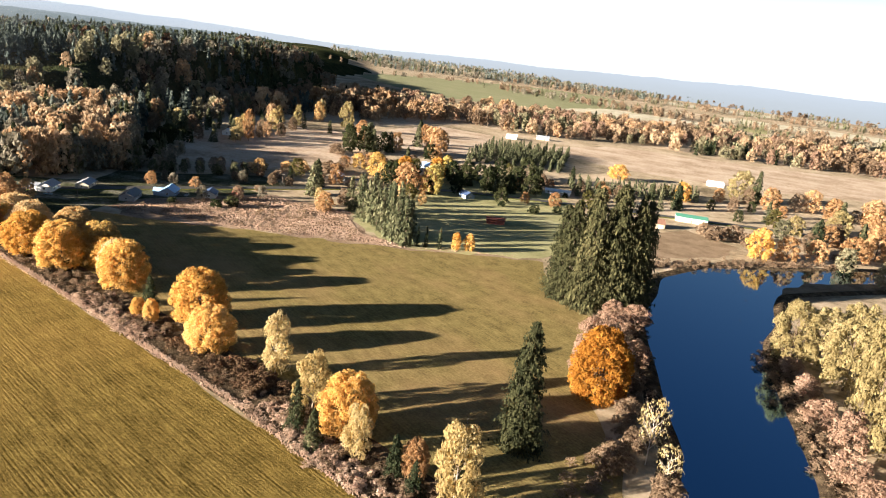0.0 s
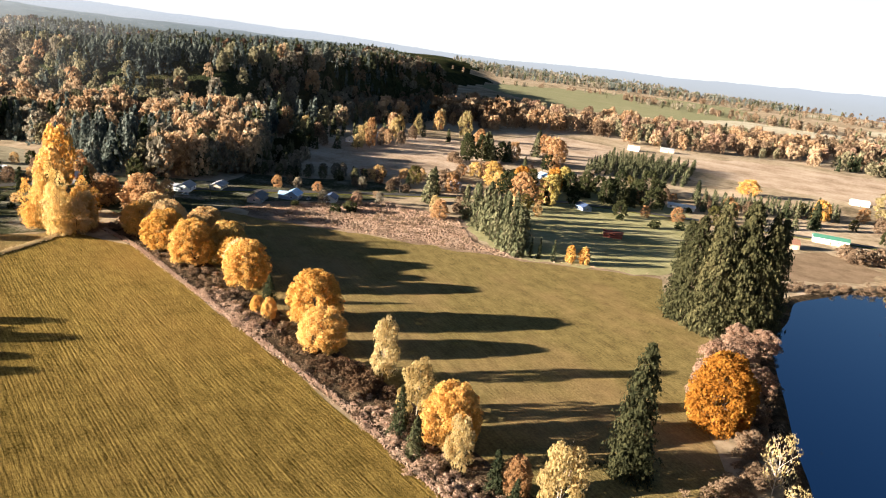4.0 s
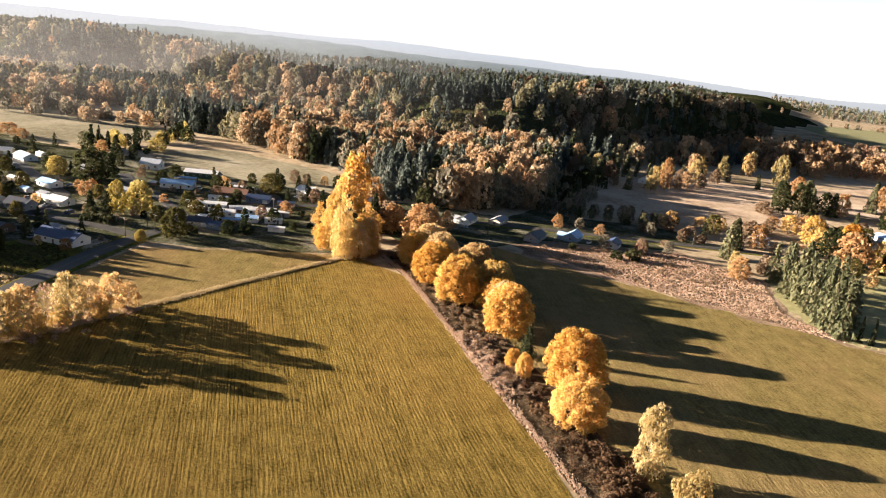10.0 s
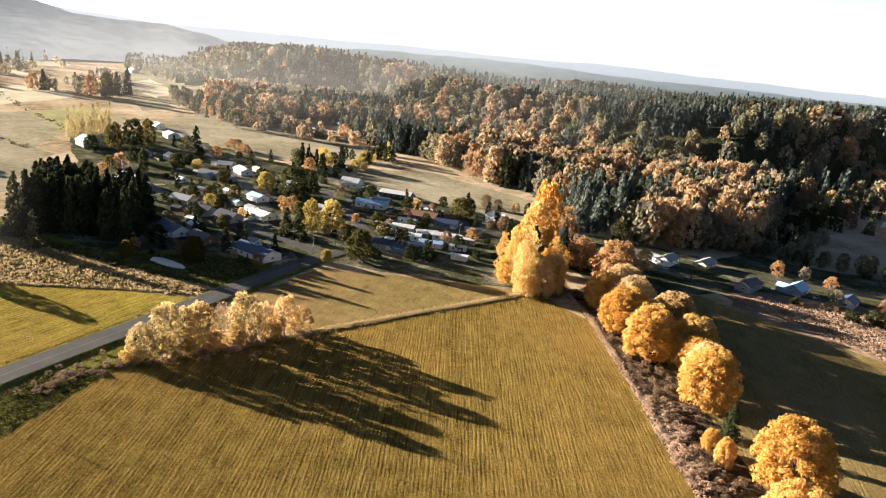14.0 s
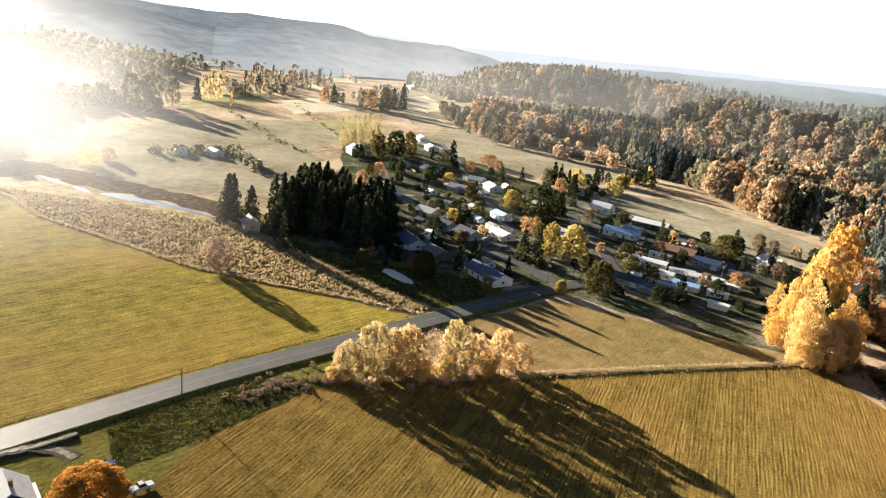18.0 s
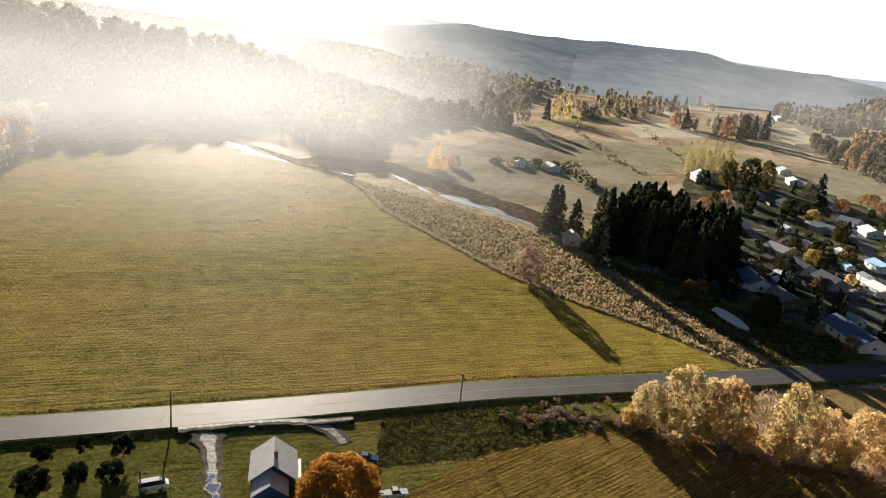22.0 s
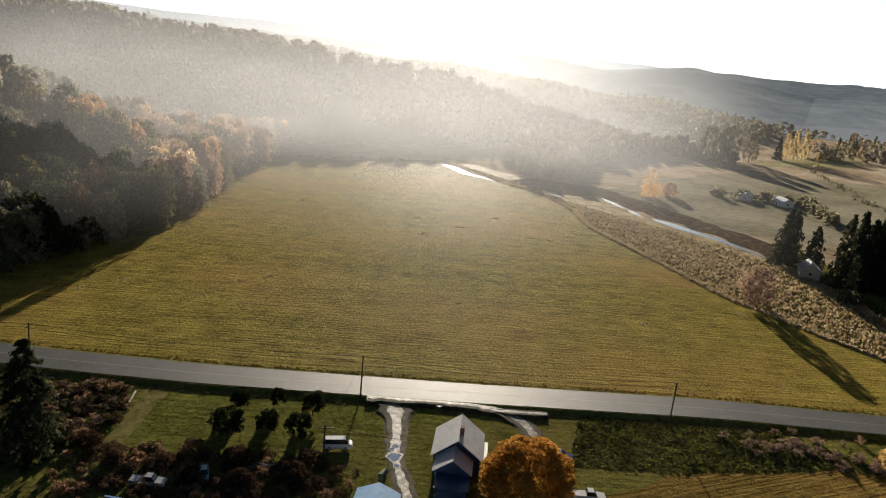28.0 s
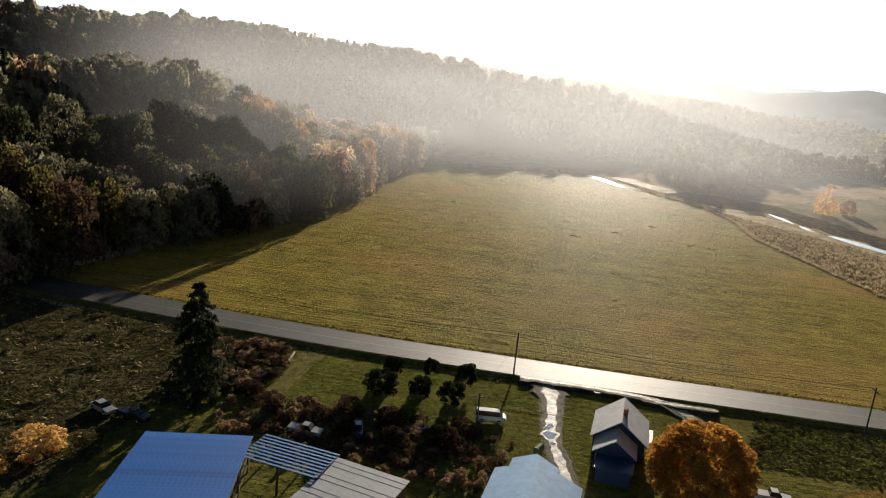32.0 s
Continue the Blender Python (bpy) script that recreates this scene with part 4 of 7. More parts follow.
def crown_round(rng, n, leaf, low=0.10, clumps=26, top=1.0, pinch=1.0, clump_r=0.17, ruffle=0.42, inner=0.3):
    """Broad crown, one high and one wide, of many overlapping clumps."""
    c = []
    for k in range(clumps):
        z = low + 0.06 + (top - low - 0.14) * ((k + 0.5) / clumps)
        f = (z - low) / (top - low)
        env = 0.42 * math.sin(math.pi * min(1, (0.14 + 0.86 * f)) ** pinch) ** 0.6
        a = k * 2.399 + rng.uniform(-0.5, 0.5)
        r = env * math.sqrt(rng.uniform(inner, 1.0))
        c.append((r * math.cos(a), r * math.sin(a), z, clump_r * rng.uniform(0.6, 1.15)))
    c = np.array(c)
    w = c[:, 3] ** 2
    pick = rng.choice(len(c), n, p=w / w.sum())
    d = rand_dirs(rng, n)
    d[:, 2] = np.where(rng.random(n) < 0.72, np.abs(d[:, 2]), d[:, 2])
    rad = c[pick, 3] * rng.uniform(0.72, 1.08, n)
    pos = c[pick, :3] + d * rad[:, None] * (1, 1, 0.9)
    pos[:, 2] = np.clip(pos[:, 2], 0.02, 1.02)
    return leaf_quads(rng, pos, d, leaf, ruffle)


def crown_fir(rng, whorls, per, leaf, low=0.06, droop=0.35, fill=7, taper=0.68):
    """Conifer crown: whorls of drooping branches that shorten to the tip, each with sprays along it."""
    pos, nrm = [], []
    for k in range(whorls):
        f = (k + rng.uniform(-0.3, 0.3)) / whorls
        z = low + (1 - low) * min(0.985, max(0, f))
        reach = 0.5 * max(0.0, 1 - f) ** taper * rng.uniform(0.74, 1.06) + 0.015
        for j in range(max(4, int(per * (1 - 0.5 * f)))):
            a = rng.uniform(0, 2 * math.pi)
            ln = reach * rng.uniform(0.65, 1.12)
            t = np.sqrt(rng.uniform(0.05, 1, fill))
            x, y = np.cos(a) * ln * t, np.sin(a) * ln * t
            side = rng.normal(0, 0.06 * ln + 0.004, (fill, 2))
            zz = z - droop * ln * t ** 1.4 * 0.45 + rng.normal(0, 0.006, fill)
            pos.append(np.stack([x + side[:, 0], y + side[:, 1], np.maximum(zz, 0.01)], -1))
            nrm.append(np.tile([math.cos(a) * 0.6, math.sin(a) * 0.6, 0.7], (fill, 1)))
    return leaf_quads(rng, np.concatenate(pos), np.concatenate(nrm), leaf, 0.45)


def crown_tall(rng, n, leaf, lobes=9, low=0.04):
    """Tall cottonwood crown: several upright plumes of uneven height."""
    V = []
    P, D = [], []
    for k in range(lobes):
        a, r = k * 2.399, 0.36 * math.sqrt((k + 0.4) / lobes)
        h = (1.0 if k == 0 else rng.uniform(0.42, 0.9))
        m = int(n / lobes)
        t = rng.uniform(0, 1, m)
        prof = (0.19 if lobes > 4 else 0.24) * np.sin(np.pi * np.clip(0.10 + 0.86 * t, 0, 1)) ** 0.55 * (1 + 0.28 * np.sin(t * 17 + k) + 0.2 * np.sin(t * 41 + 2 * k))
        d = rand_dirs(rng, m)
        rad = prof * rng.uniform(0.6, 1.1, m)
        q = np.arctan2(d[:, 1], d[:, 0])
        P.append(np.stack([r * math.cos(a) + rad * np.cos(q), r * math.sin(a) + rad * np.sin(q), low + (h - low) * t], -1))
        D.append(np.stack([np.cos(q), np.sin(q), d[:, 2] * 0.5 + 0.35], -1))
    return leaf_quads(rng, np.concatenate(P), np.concatenate(D), leaf)


def limbs_mesh(name, rng, material, spread=0.28, count=7, thick=0.022, height=0.72):
    bm = bmesh.new()
    tube(bm, (0, 0, -0.01), (0, 0, height * 0.45), thick, thick * 0.7, 8)
    tube(bm, (0, 0, height * 0.45), (0.01, 0.01, height), thick * 0.7, thick * 0.2, 6)
    for k in range(count):
        a, z = k * 2.4, height * (0.25 + 0.6 * k / count)
        e = (spread * math.cos(a), spread * math.sin(a), z + 0.18 + 0.1 * rng.random())
        tube(bm, (0, 0, z), e, thick * 0.42, thick * 0.1, 5)
        tube(bm, (e[0] * 0.6, e[1] * 0.6, z + (e[2] - z) * 0.6), (e[0] * 0.9 + 0.06, e[1] * 0.9 - 0.05, e[2] + 0.08), thick * 0.2, thick * 0.06, 4)
    return bm_mesh(name, bm, material)


TR = np.random.default_rng(21)
KINDS = {}


def kind(key, crowns, trunk):
    KINDS[key] = ([mesh_np(key + "_crown", v, q, LEAF["gold"]) for v, q in crowns], trunk)


T_BROAD = limbs_mesh("broad_trunk", TR, M_BARK)
T_SLIM = limbs_mesh("slim_trunk", TR, M_PALEBARK, 0.2, 6, 0.016, 0.85)
T_FIR = limbs_mesh("fir_trunk", TR, M_BARK, 0.12, 5, 0.016, 0.95)
T_BARE = limbs_mesh("bare_trunk", TR, M_PALEBARK, 0.34, 14, 0.016, 0.85)
T_BUSH = limbs_mesh("bush_stems", TR, M_BARK, 0.3, 6, 0.02, 0.4)
kind("round", [crown_round(TR, 24000, 0.0225, 0.0, 240, 1.0, 0.92, 0.088, 0.5, 0.5) for _ in range(3)], T_BROAD)
kind("loose", [crown_round(TR, 9000, 0.024, 0.03, 60, 1.0, 0.85, 0.115) for _ in range(3)], T_BROAD)
kind("slim", [crown_round(TR, 4600, 0.034, 0.02, 44, 1.0, 0.8, 0.14) for _ in range(2)], T_SLIM)
kind("tall", [crown_tall(TR, 14000, 0.020, 11) for _ in range(2)], T_BROAD)
kind("plume", [crown_tall(TR, 1400, 0.04, 3)], T_SLIM)
kind("fir", [crown_fir(TR, 46, 15, 0.027, 0.03, 0.55, 16) for _ in range(4)], T_FIR)
kind("bigfir", [crown_fir(TR, 46, 17, 0.027, 0.03, 0.55, 16, 0.5) for _ in range(4)], T_FIR)
kind("cedar", [crown_fir(TR, 24, 10, 0.034, 0.05, 0.75, 30)], T_FIR)
kind("orchard", [crown_round(TR, 3000, 0.05, 0.26, 26, 1.0, 0.9, 0.15) for _ in range(3)], T_BROAD)
kind("cone", [crown_fir(TR, 30, 14, 0.045, 0.02, 0.3, 8) for _ in range(2)], T_FIR)
kind("bare", [crown_round(TR, 420, 0.035, 0.25, 18, 1.0, 0.8, 0.15)], T_BARE)
kind("thin", [crown_round(TR, 5200, 0.028, 0.04, 110, 1.0, 0.85, 0.085) for _ in range(2)], T_BARE)
kind("bush", [crown_round(TR, 2600, 0.045, 0.0, 24, 0.95, 0.9, 0.17) for _ in range(3)], T_BUSH)
kind("hill", [crown_round(TR, 1700, 0.045, 0.0, 40, 1.0, 0.9, 0.15, 0.45, 0.5) for _ in range(5)], T_BROAD)
kind("round_far", [crown_round(TR, 2200, 0.050, 0.0, 80, 1.0, 0.95, 0.115) for _ in range(3)], T_BROAD)
kind("loose_far", [crown_round(TR, 1700, 0.050, 0.02, 60, 1.0, 0.85, 0.10) for _ in range(4)], T_BROAD)
kind("slim_far", [crown_round(TR, 1200, 0.058, 0.02, 34, 1.0, 0.8, 0.13) for _ in range(2)], T_SLIM)
kind("fir_far", [crown_fir(TR, 26, 11, 0.072, 0.03, 0.4, 5) for _ in range(3)], T_FIR)
kind("cone_far", [crown_fir(TR, 17, 9, 0.085, 0.02, 0.25, 5) for _ in range(2)], T_FIR)
kind("bush_far", [crown_round(TR, 420, 0.12, 0.0, 16, 0.95, 0.9, 0.2) for _ in range(2)], T_BUSH)
TREE_COUNT = [0]


def tree(key, tint, x, y, h, w, name, label, group="", z=None):
    """A tree of the given kind, height and crown width, standing at a place."""
    distant = math.hypot(x + 60, y - 40) > 290 and key + "_far" in KINDS
    crowns, trunk = KINDS[key + "_far" if distant else key]
    k = TREE_COUNT[0] = TREE_COUNT[0] + 1
    z = float(land(x, y)) if z is None else z
    base = new(name)
    base.matrix_world = Matrix.Translation((x, y, z - 0.05)) @ Matrix.Rotation(k * 2.399, 4, "Z") @ Matrix.Diagonal((w, w, h, 1))
    part("trunk" if key != "bush" else "stem", trunk, base)
    c = part("crown", crowns[k % len(crowns)], base)
    c.material_slots[0].link = "OBJECT"
    c.material_slots[0].material = LEAF[tint]
    return tagged(base, label, "bush" if key == "bush" else "tree", group)


def grove(key, tint, rows, name, label, group=""):
    for x, y, h, w in rows:
        tree(key, tint, x, y, h, w, name, label, group)


# the tree row between the two fields
grove("round", "gold", [(-285, 191, 16, 18), (-261, 187, 17.5, 22), (-238, 184, 18, 22), (-223, 193, 14, 16), (-203, 183, 18.5, 20.5), (-160, 176, 19, 22), (-142, 161, 15, 18), (-81, 144, 17, 18)], "maple_tree", "round golden maple in the field hedgerow", "hedgerow maples")
grove("round", "honey", [(-232, 197, 17.5, 20), (-248, 190, 16, 18)], "maple_tree", "round honey yellow maple in the field hedgerow", "hedgerow maples")
grove("round", "peach", [(-254, 203, 18, 21), (-292, 204, 17, 20), (-273, 197, 18, 21), (-214, 190, 15, 17)], "maple_tree", "round peach coloured maple in the field hedgerow", "hedgerow maples")
grove("round", "gold", [(-179, 167, 6.5, 6), (-172, 166, 8, 6)], "young_maple", "small yellow maple in the hedgerow", "hedgerow maples")
grove("round", "orange", [(-316, 212, 20, 22), (-328, 222, 18, 20), (-302, 204, 18, 18), (-338, 208, 16, 16), (-345, 200, 14, 13), (-290, 198, 14, 13), (-57, 136, 10.5, 8)], "autumn_tree", "rusty orange autumn tree at the hedgerow end", "hedgerow trees")
grove("tall", "gold", [(-316, 161, 27, 15), (-308, 178, 24, 15)], "cottonwood_tree", "tall golden cottonwood at the corner of the fields", "corner cottonwoods")
grove("tall", "honey", [(-311, 164, 32, 14), (-301, 163, 28, 14)], "cottonwood_tree", "honey yellow cottonwood at the corner of the fields", "corner cottonwoods")
grove("loose", "peach", [(-297, 168, 17, 13), (-301, 174, 19, 13)], "cottonwood_tree", "peach coloured cottonwood at the corner of the fields", "corner cottonwoods")
grove("round", "gold", [(-381, 205, 35, 20), (-374, 197, 26, 17)], "cottonwood_tree", "tall golden cottonwood beside the road bend", "corner cottonwoods")
grove("slim", "pale", [(-116, 160, 20, 9.5), (-95, 149, 17, 11.5), (-73, 136, 14.5, 8), (-44, 130, 22, 12.5)], "birch_tree", "pale yellow birch in the hedgerow", "hedgerow trees")
grove("cone", "fir", [(-184, 177, 11, 7.5), (-92, 137, 15, 7), (-84, 133, 11, 7), (-61, 133, 12, 6.5), (-54, 130, 9, 6)], "young_fir", "small dark fir in the hedgerow", "hedgerow firs")
# river side
tree("bigfir", "riverfir", -40, 165, 36, 16, "fir_tree", "lone tall dark fir at the meadow edge", "river firs")
grove("bigfir", "riverfir", [(-62, 297, 45, 20), (-52, 291, 53, 21), (-43, 296, 55, 22), (-34, 312, 48, 20), (-56, 306, 50, 21), (-39, 328, 44, 18), (-68, 305, 41, 18), (-47, 318, 52, 21), (-36, 301, 51, 19), (-58, 317, 46, 20), (-46, 305, 54, 21)], "fir_tree", "huge dark fir in a dense riverside stand", "river firs")
grove("round", "amber", [(-28, 206, 24, 21)], "maple_tree", "big golden orange maple above the river bank", "river trees")
grove("loose", "pink", [(-33, 222, 22, 18), (-34, 262, 11, 15), (-28, 280, 10, 14), (-38, 282, 9, 12), (-22, 240, 10, 12)], "autumn_tree", "pinkish brown thinning tree on the river bank", "river trees")
grove("bare", "pale", [(-8, 176, 20, 9), (-2, 166, 13, 8)], "bare_tree", "pale nearly bare tree on the river bank", "river trees")
grove("bush", "rust", [(-15, 168, 8, 10), (-1, 160, 8, 10), (-12, 184, 6, 9), (-17, 200, 6, 9), (-20, 218, 6, 8), (-26, 246, 5, 8)], "bank_bush", "brown autumn bush on the river bank", "river bank bushes")
grove("loose", "willow", [(30, 287, 25, 19), (40, 290, 24, 19), (47, 270, 28, 21), (53, 243, 40, 20), (56, 218, 38, 19), (62, 262, 32, 20), (52, 300, 26, 20), (66, 238, 34, 19), (62, 195, 32, 18)], "willow_tree", "pale yellow green willow on the far river bank", "far bank trees")
grove("loose", "olive", [(60, 285, 27, 19), (70, 215, 32, 18)], "willow_tree", "olive green willow on the far river bank", "far bank trees")
grove("bush", "pink", [(44, 222, 13, 12), (37, 234, 9, 12), (42, 202, 9, 12), (34, 256, 8, 11), (47, 188, 9, 12), (30, 272, 7, 10)], "bank_bush", "pinkish brown brush on the river bank", "river bank bushes")
grove("round", "gold", [(17, 460, 19, 18), (-46, 627, 17, 15), (-113, 691, 15, 22)], "maple_tree", "golden maple near the river bend", "bend trees")
grove("loose", "orange", [(33, 470, 16, 17), (72, 500, 18, 20), (88, 525, 24, 21), (104, 682, 23, 24), (50, 485, 14, 16), (110, 560, 20, 20), (60, 540, 16, 18), (95, 600, 20, 20), (130, 620, 18, 20)], "autumn_tree", "orange brown autumn tree near the river bend", "bend trees")
grove("bush", "rust", [(-10, 490, 10, 14), (0, 500, 11, 14), (10, 490, 9, 12), (-18, 500, 9, 12)], "bush", "dark red brown bush beside the paddock", "bend trees")
grove("loose", "willow", [(71, 593, 21, 20), (-2, 698, 28, 28), (40, 560, 16, 16)], "autumn_tree", "faded yellow tree near the river bend", "bend trees")
grove("fir", "fir", [(51, 512, 24, 14), (12, 696, 30, 15), (29, 682, 17, 11), (80, 540, 22, 13), (66, 470, 15, 10)], "fir_tree", "dark fir near the river bend", "bend trees")
# spruce rows and garden trees north of the meadow
grove("cone", "spruce", [(-200, 352, 26, 11), (-184, 341, 26, 11), (-167, 326, 26, 10.5), (-153, 316, 26, 10), (-207, 377, 21, 11), (-186, 358, 22, 11), (-171, 347, 21, 11), (-159, 334, 22, 10.5), (-193, 347, 25, 10), (-176, 333, 26, 10), (-161, 321, 26, 10), (-197, 366, 22, 11), (-180, 350, 22, 11), (-166, 340, 22, 10)], "spruce_tree", "grey green spruce in a planted row", "spruce rows")
grove("cone", "fir", [(-148, 321, 11.8, 3.6), (-144, 323, 12, 3.6), (-137, 325, 12, 3.6)], "cypress_tree", "narrow dark young cypress", "young cypresses")
grove("round", "gold", [(-130, 330, 9.7, 6.5), (-124, 334, 9.2, 7)], "young_maple", "small bright yellow maple at the meadow edge", "meadow edge maples")
grove("loose", "orange", [(-222, 346, 12, 13), (-279, 502, 14, 20), (-218, 444, 22, 22), (-269, 602, 32, 19), (-205, 452, 18, 18), (-421, 520, 30, 13), (-296, 486, 10, 12), (-330, 318, 9, 8), (-310, 334, 7, 8)], "autumn_tree", "orange brown autumn tree beside the farm road", "garden trees")
grove("loose", "green", [(-235, 452, 19, 18), (-234, 533, 15, 18), (-178, 501, 19, 14), (-198, 508, 18, 14), (-166, 519, 14, 15), (-228, 470, 17, 16), (-250, 480, 15, 14)], "garden_tree", "dull green tree beside the farm road", "garden trees")
grove("slim", "pale", [(-474, 632, 24, 18), (-507, 768, 23, 14), (-233, 356, 12, 7), (-455, 600, 22, 14)], "birch_tree", "pale autumn birch beside the pasture", "garden trees")
grove("fir", "spruce", [(-253, 379, 22, 14), (-338, 595, 27, 20), (-355, 596, 19, 12), (-318, 603, 20, 14), (-322, 672, 26, 14), (-556, 655, 24, 10), (-344, 610, 25, 16), (-328, 588, 22, 14)], "fir_tree", "dull green fir beside the pasture", "garden trees")
# village trees
grove("cone", "fir", [(-360, 40, 10.5, 8), (-365, 48, 11, 5.5), (-651, 11, 19, 14), (-513, 38, 12, 7.5), (-491, 9, 11, 6.5), (-474, 18, 9.5, 7), (-580, 107, 14, 11), (-592, 123, 18, 11), (-465, 147, 11.5, 7.5), (-350, 132, 13, 9), (-386, 68, 15, 11), (-380, 74, 16, 11)], "fir_tree", "dark garden fir among the village houses", "village firs")
grove("round", "yellowolive", [(-442, 30, 8, 9.5), (-553, 17, 8, 9.5), (-396, 92, 17, 14.5), (-343, 83, 6, 5.5), (-396, 81, 17, 11), (-495, 62, 12, 13), (-589, 137, 11, 15), (-627, 148, 8, 12)], "maple_tree", "yellow olive tree among the village houses", "village maples")
grove("round", "olive", [(-348, 99, 14.7, 14.5), (-341, 27, 11, 11), (-437, 175, 12.5, 16), (-393, 119, 7, 9), (-626, -47, 20, 16), (-654, -26, 21, 14)], "garden_tree", "olive brown tree among the village houses", "village trees")
grove("round", "green", [(-473, 77, 21, 20), (-564, -19, 11, 8.5), (-575, -27, 11.5, 7), (-644, -36, 22, 18), (-484, 88, 17, 15), (-610, -60, 12, 12)], "garden_tree", "dark green tree among the village houses", "village trees")
grove("loose", "orange", [(-571, 96, 11, 11), (-787, 152, 15, 13), (-698, 214, 21, 16), (-516, -37, 9, 10), (-545, -31, 11, 11), (-615, 28, 9, 10.5), (-658, 41, 9.6, 17), (-336, 53, 5.5, 5.5), (-419, 108, 5, 6), (-404, 12, 4, 9), (-640, 50, 8, 10)], "autumn_tree", "orange red autumn tree among the village houses", "village trees")
grove("plume", "willow", [(-664 - 7.2 * k, -86 + 3 * k, 25 + (k * 7 % 3), 8) for k in range(8)], "lombardy_poplar", "narrow yellow green poplar in a row", "poplar row")
grove("fir", "fir", [(-386, -74, 24, 14), (-392, -65, 18, 12), (-376, -44, 30, 14), (-397, -76, 22, 12), (-388, -52, 26, 13)], "fir_tree", "tall dark fir in a dense grove by the marsh", "marsh grove")
tree("cone", "spruce", -355, -37, 17, 9, "spruce_tree", "silvery grey spruce at the edge of the dark grove", "marsh grove")
for i in range(88):
    a, b = TR.uniform(0, 1), TR.uniform(0, 1)
    x, y = -392 + a * 26 - b * 56, -52 + a * 52 + b * 2 + (1 - a) * b * -8
    tree("fir", "fir", x, y, TR.uniform(21, 26), TR.uniform(11, 15), "fir_tree", "tall dark fir in a dense grove by the marsh", "marsh grove")
tree("plume", "gold", -471, -197, 17, 12, "poplar_tree", "bright yellow poplar beyond the stream", "stream trees")
tree("round", "orange", -490, -195, 9, 11, "autumn_tree", "small bright orange tree beyond the stream", "stream trees")
tree("thin", "pink", -317, -50, 13.5, 11.5, "bare_tree", "pinkish thinning tree in the marsh", "stream trees")
tree("bare", "pink", -322, -56, 10, 8, "bare_tree", "nearly bare tree in the marsh", "stream trees")
# trees on the lower face of the hillside beside the broad field
# darker tints put the deep shade of the hill face into leaf colour
SHADE_TINTS = ["olive", "green", "hillwood", "bramble", "hillwood", "green", "rust", "olive", "hillwood", "olive"]
WARM = ["orange", "woodpeach", "peach", "woodorange", "pink", "woodpeach", "orange", "hillwood", "woodorange", "greywood"]
WORDS = {"woodpeach": "faded peach", "woodorange": "faded orange", "pink": "pinkish brown", "bramble": "dark brown", "hillwood": "grey olive", "greywood": "grey brown", "rust": "rust brown", "green": "dull green", "orange": "orange", "peach": "peach coloured", "olive": "olive"}
for k in range(290):
    u, s_ = -70 + 10.0 * (k % 42) + TR.uniform(-4, 4), (k // 42) * 9.5 + TR.uniform(-3, 4)
    edge = float(np.interp(u, [-70, 0, 50, 95, 125, 150, 200, 250, 330, 430], [3, 1, -7, -20, -21, -18, -12, -7, -1, 12]))
    x, y = -92 - 0.673 * u + 0.739 * (s_ + edge), -138 - 0.739 * u - 0.673 * (s_ + edge)
    tint = (SHADE_TINTS if TR.uniform(0, 1) > smooth01(60, 220, u) * 0.8 else WARM)[int(TR.integers(10))]
    tree("hill", tint, x, y, TR.uniform(16, 24), TR.uniform(12, 16.5), "hillside_tree", f"{WORDS[tint]} broadleaf tree on the shaded hillside", "hillside trees")
# tall trees and a barn on the pastures beyond the stream
grove("loose", "hillwood", [(-763, -313, 36, 22), (-779, -339, 34, 24), (-792, -322, 38, 22), (-806, -308, 33, 20)], "pasture_tree", "tall grey olive tree in a hazy pasture clump", "pasture clump")
grove("fir", "fir", [(-903, -324, 27, 14), (-1062, -196, 27, 15), (-1091, -101, 36, 18), (-1074, -112, 31, 16)], "fir_tree", "dark fir on the far pastures", "pasture clump")
grove("slim", "pale", [(-923, -315, 34, 11), (-912, -320, 31, 10), (-932, -308, 33, 11), (-876, -270, 17, 7)], "poplar_tree", "pale yellow poplar on the far pastures", "pasture clump")
grove("loose", "orange", [(-1048, -205, 22, 17), (-1021, -134, 29, 20)], "autumn_tree", "orange brown tree on the far pastures", "pasture clump")
grove("loose", "olive", [(-1001, -111, 28, 20), (-1040, -118, 32, 20)], "pasture_tree", "dull olive tree on the far pastures", "pasture clump")
# clump by the road
grove("bush", "honey", [(-247, 28, 7, 9), (-250, 38, 7, 9), (-254, 45, 7, 9), (-258, 56, 6.5, 8), (-242, 16, 6, 8)], "bush", "pale yellow undergrowth below the roadside trees", "road clump")
grove("thin", "pale", [(-245, 25, 18, 13), (-255, 47, 17.5, 13), (-250, 30, 15, 10), (-243, 18, 12, 10)], "alder_tree", "pale yellow thinning tree by the road fence", "road clump")
grove("thin", "peach", [(-249, 34, 16.5, 12), (-261, 60, 14.5, 11), (-258, 53, 13, 10), (-265, 66, 9, 9)], "alder_tree", "peach yellow thinning tree by the road fence", "road clump")
grove("bare", "pink", [(-252, 40, 15, 8), (-246, 20, 9, 7)], "bare_tree", "nearly bare tree by the road fence", "road clump")
# farm yard
tree("round", "amber", -174, -14, 11.5, 16, "maple_tree", "broad amber orange maple beside the farmhouse", "yard trees")
tree("cedar", "fir", -116, -66, 19.5, 14.5, "fir_tree", "dark loose-branched fir in the farm yard", "yard trees")
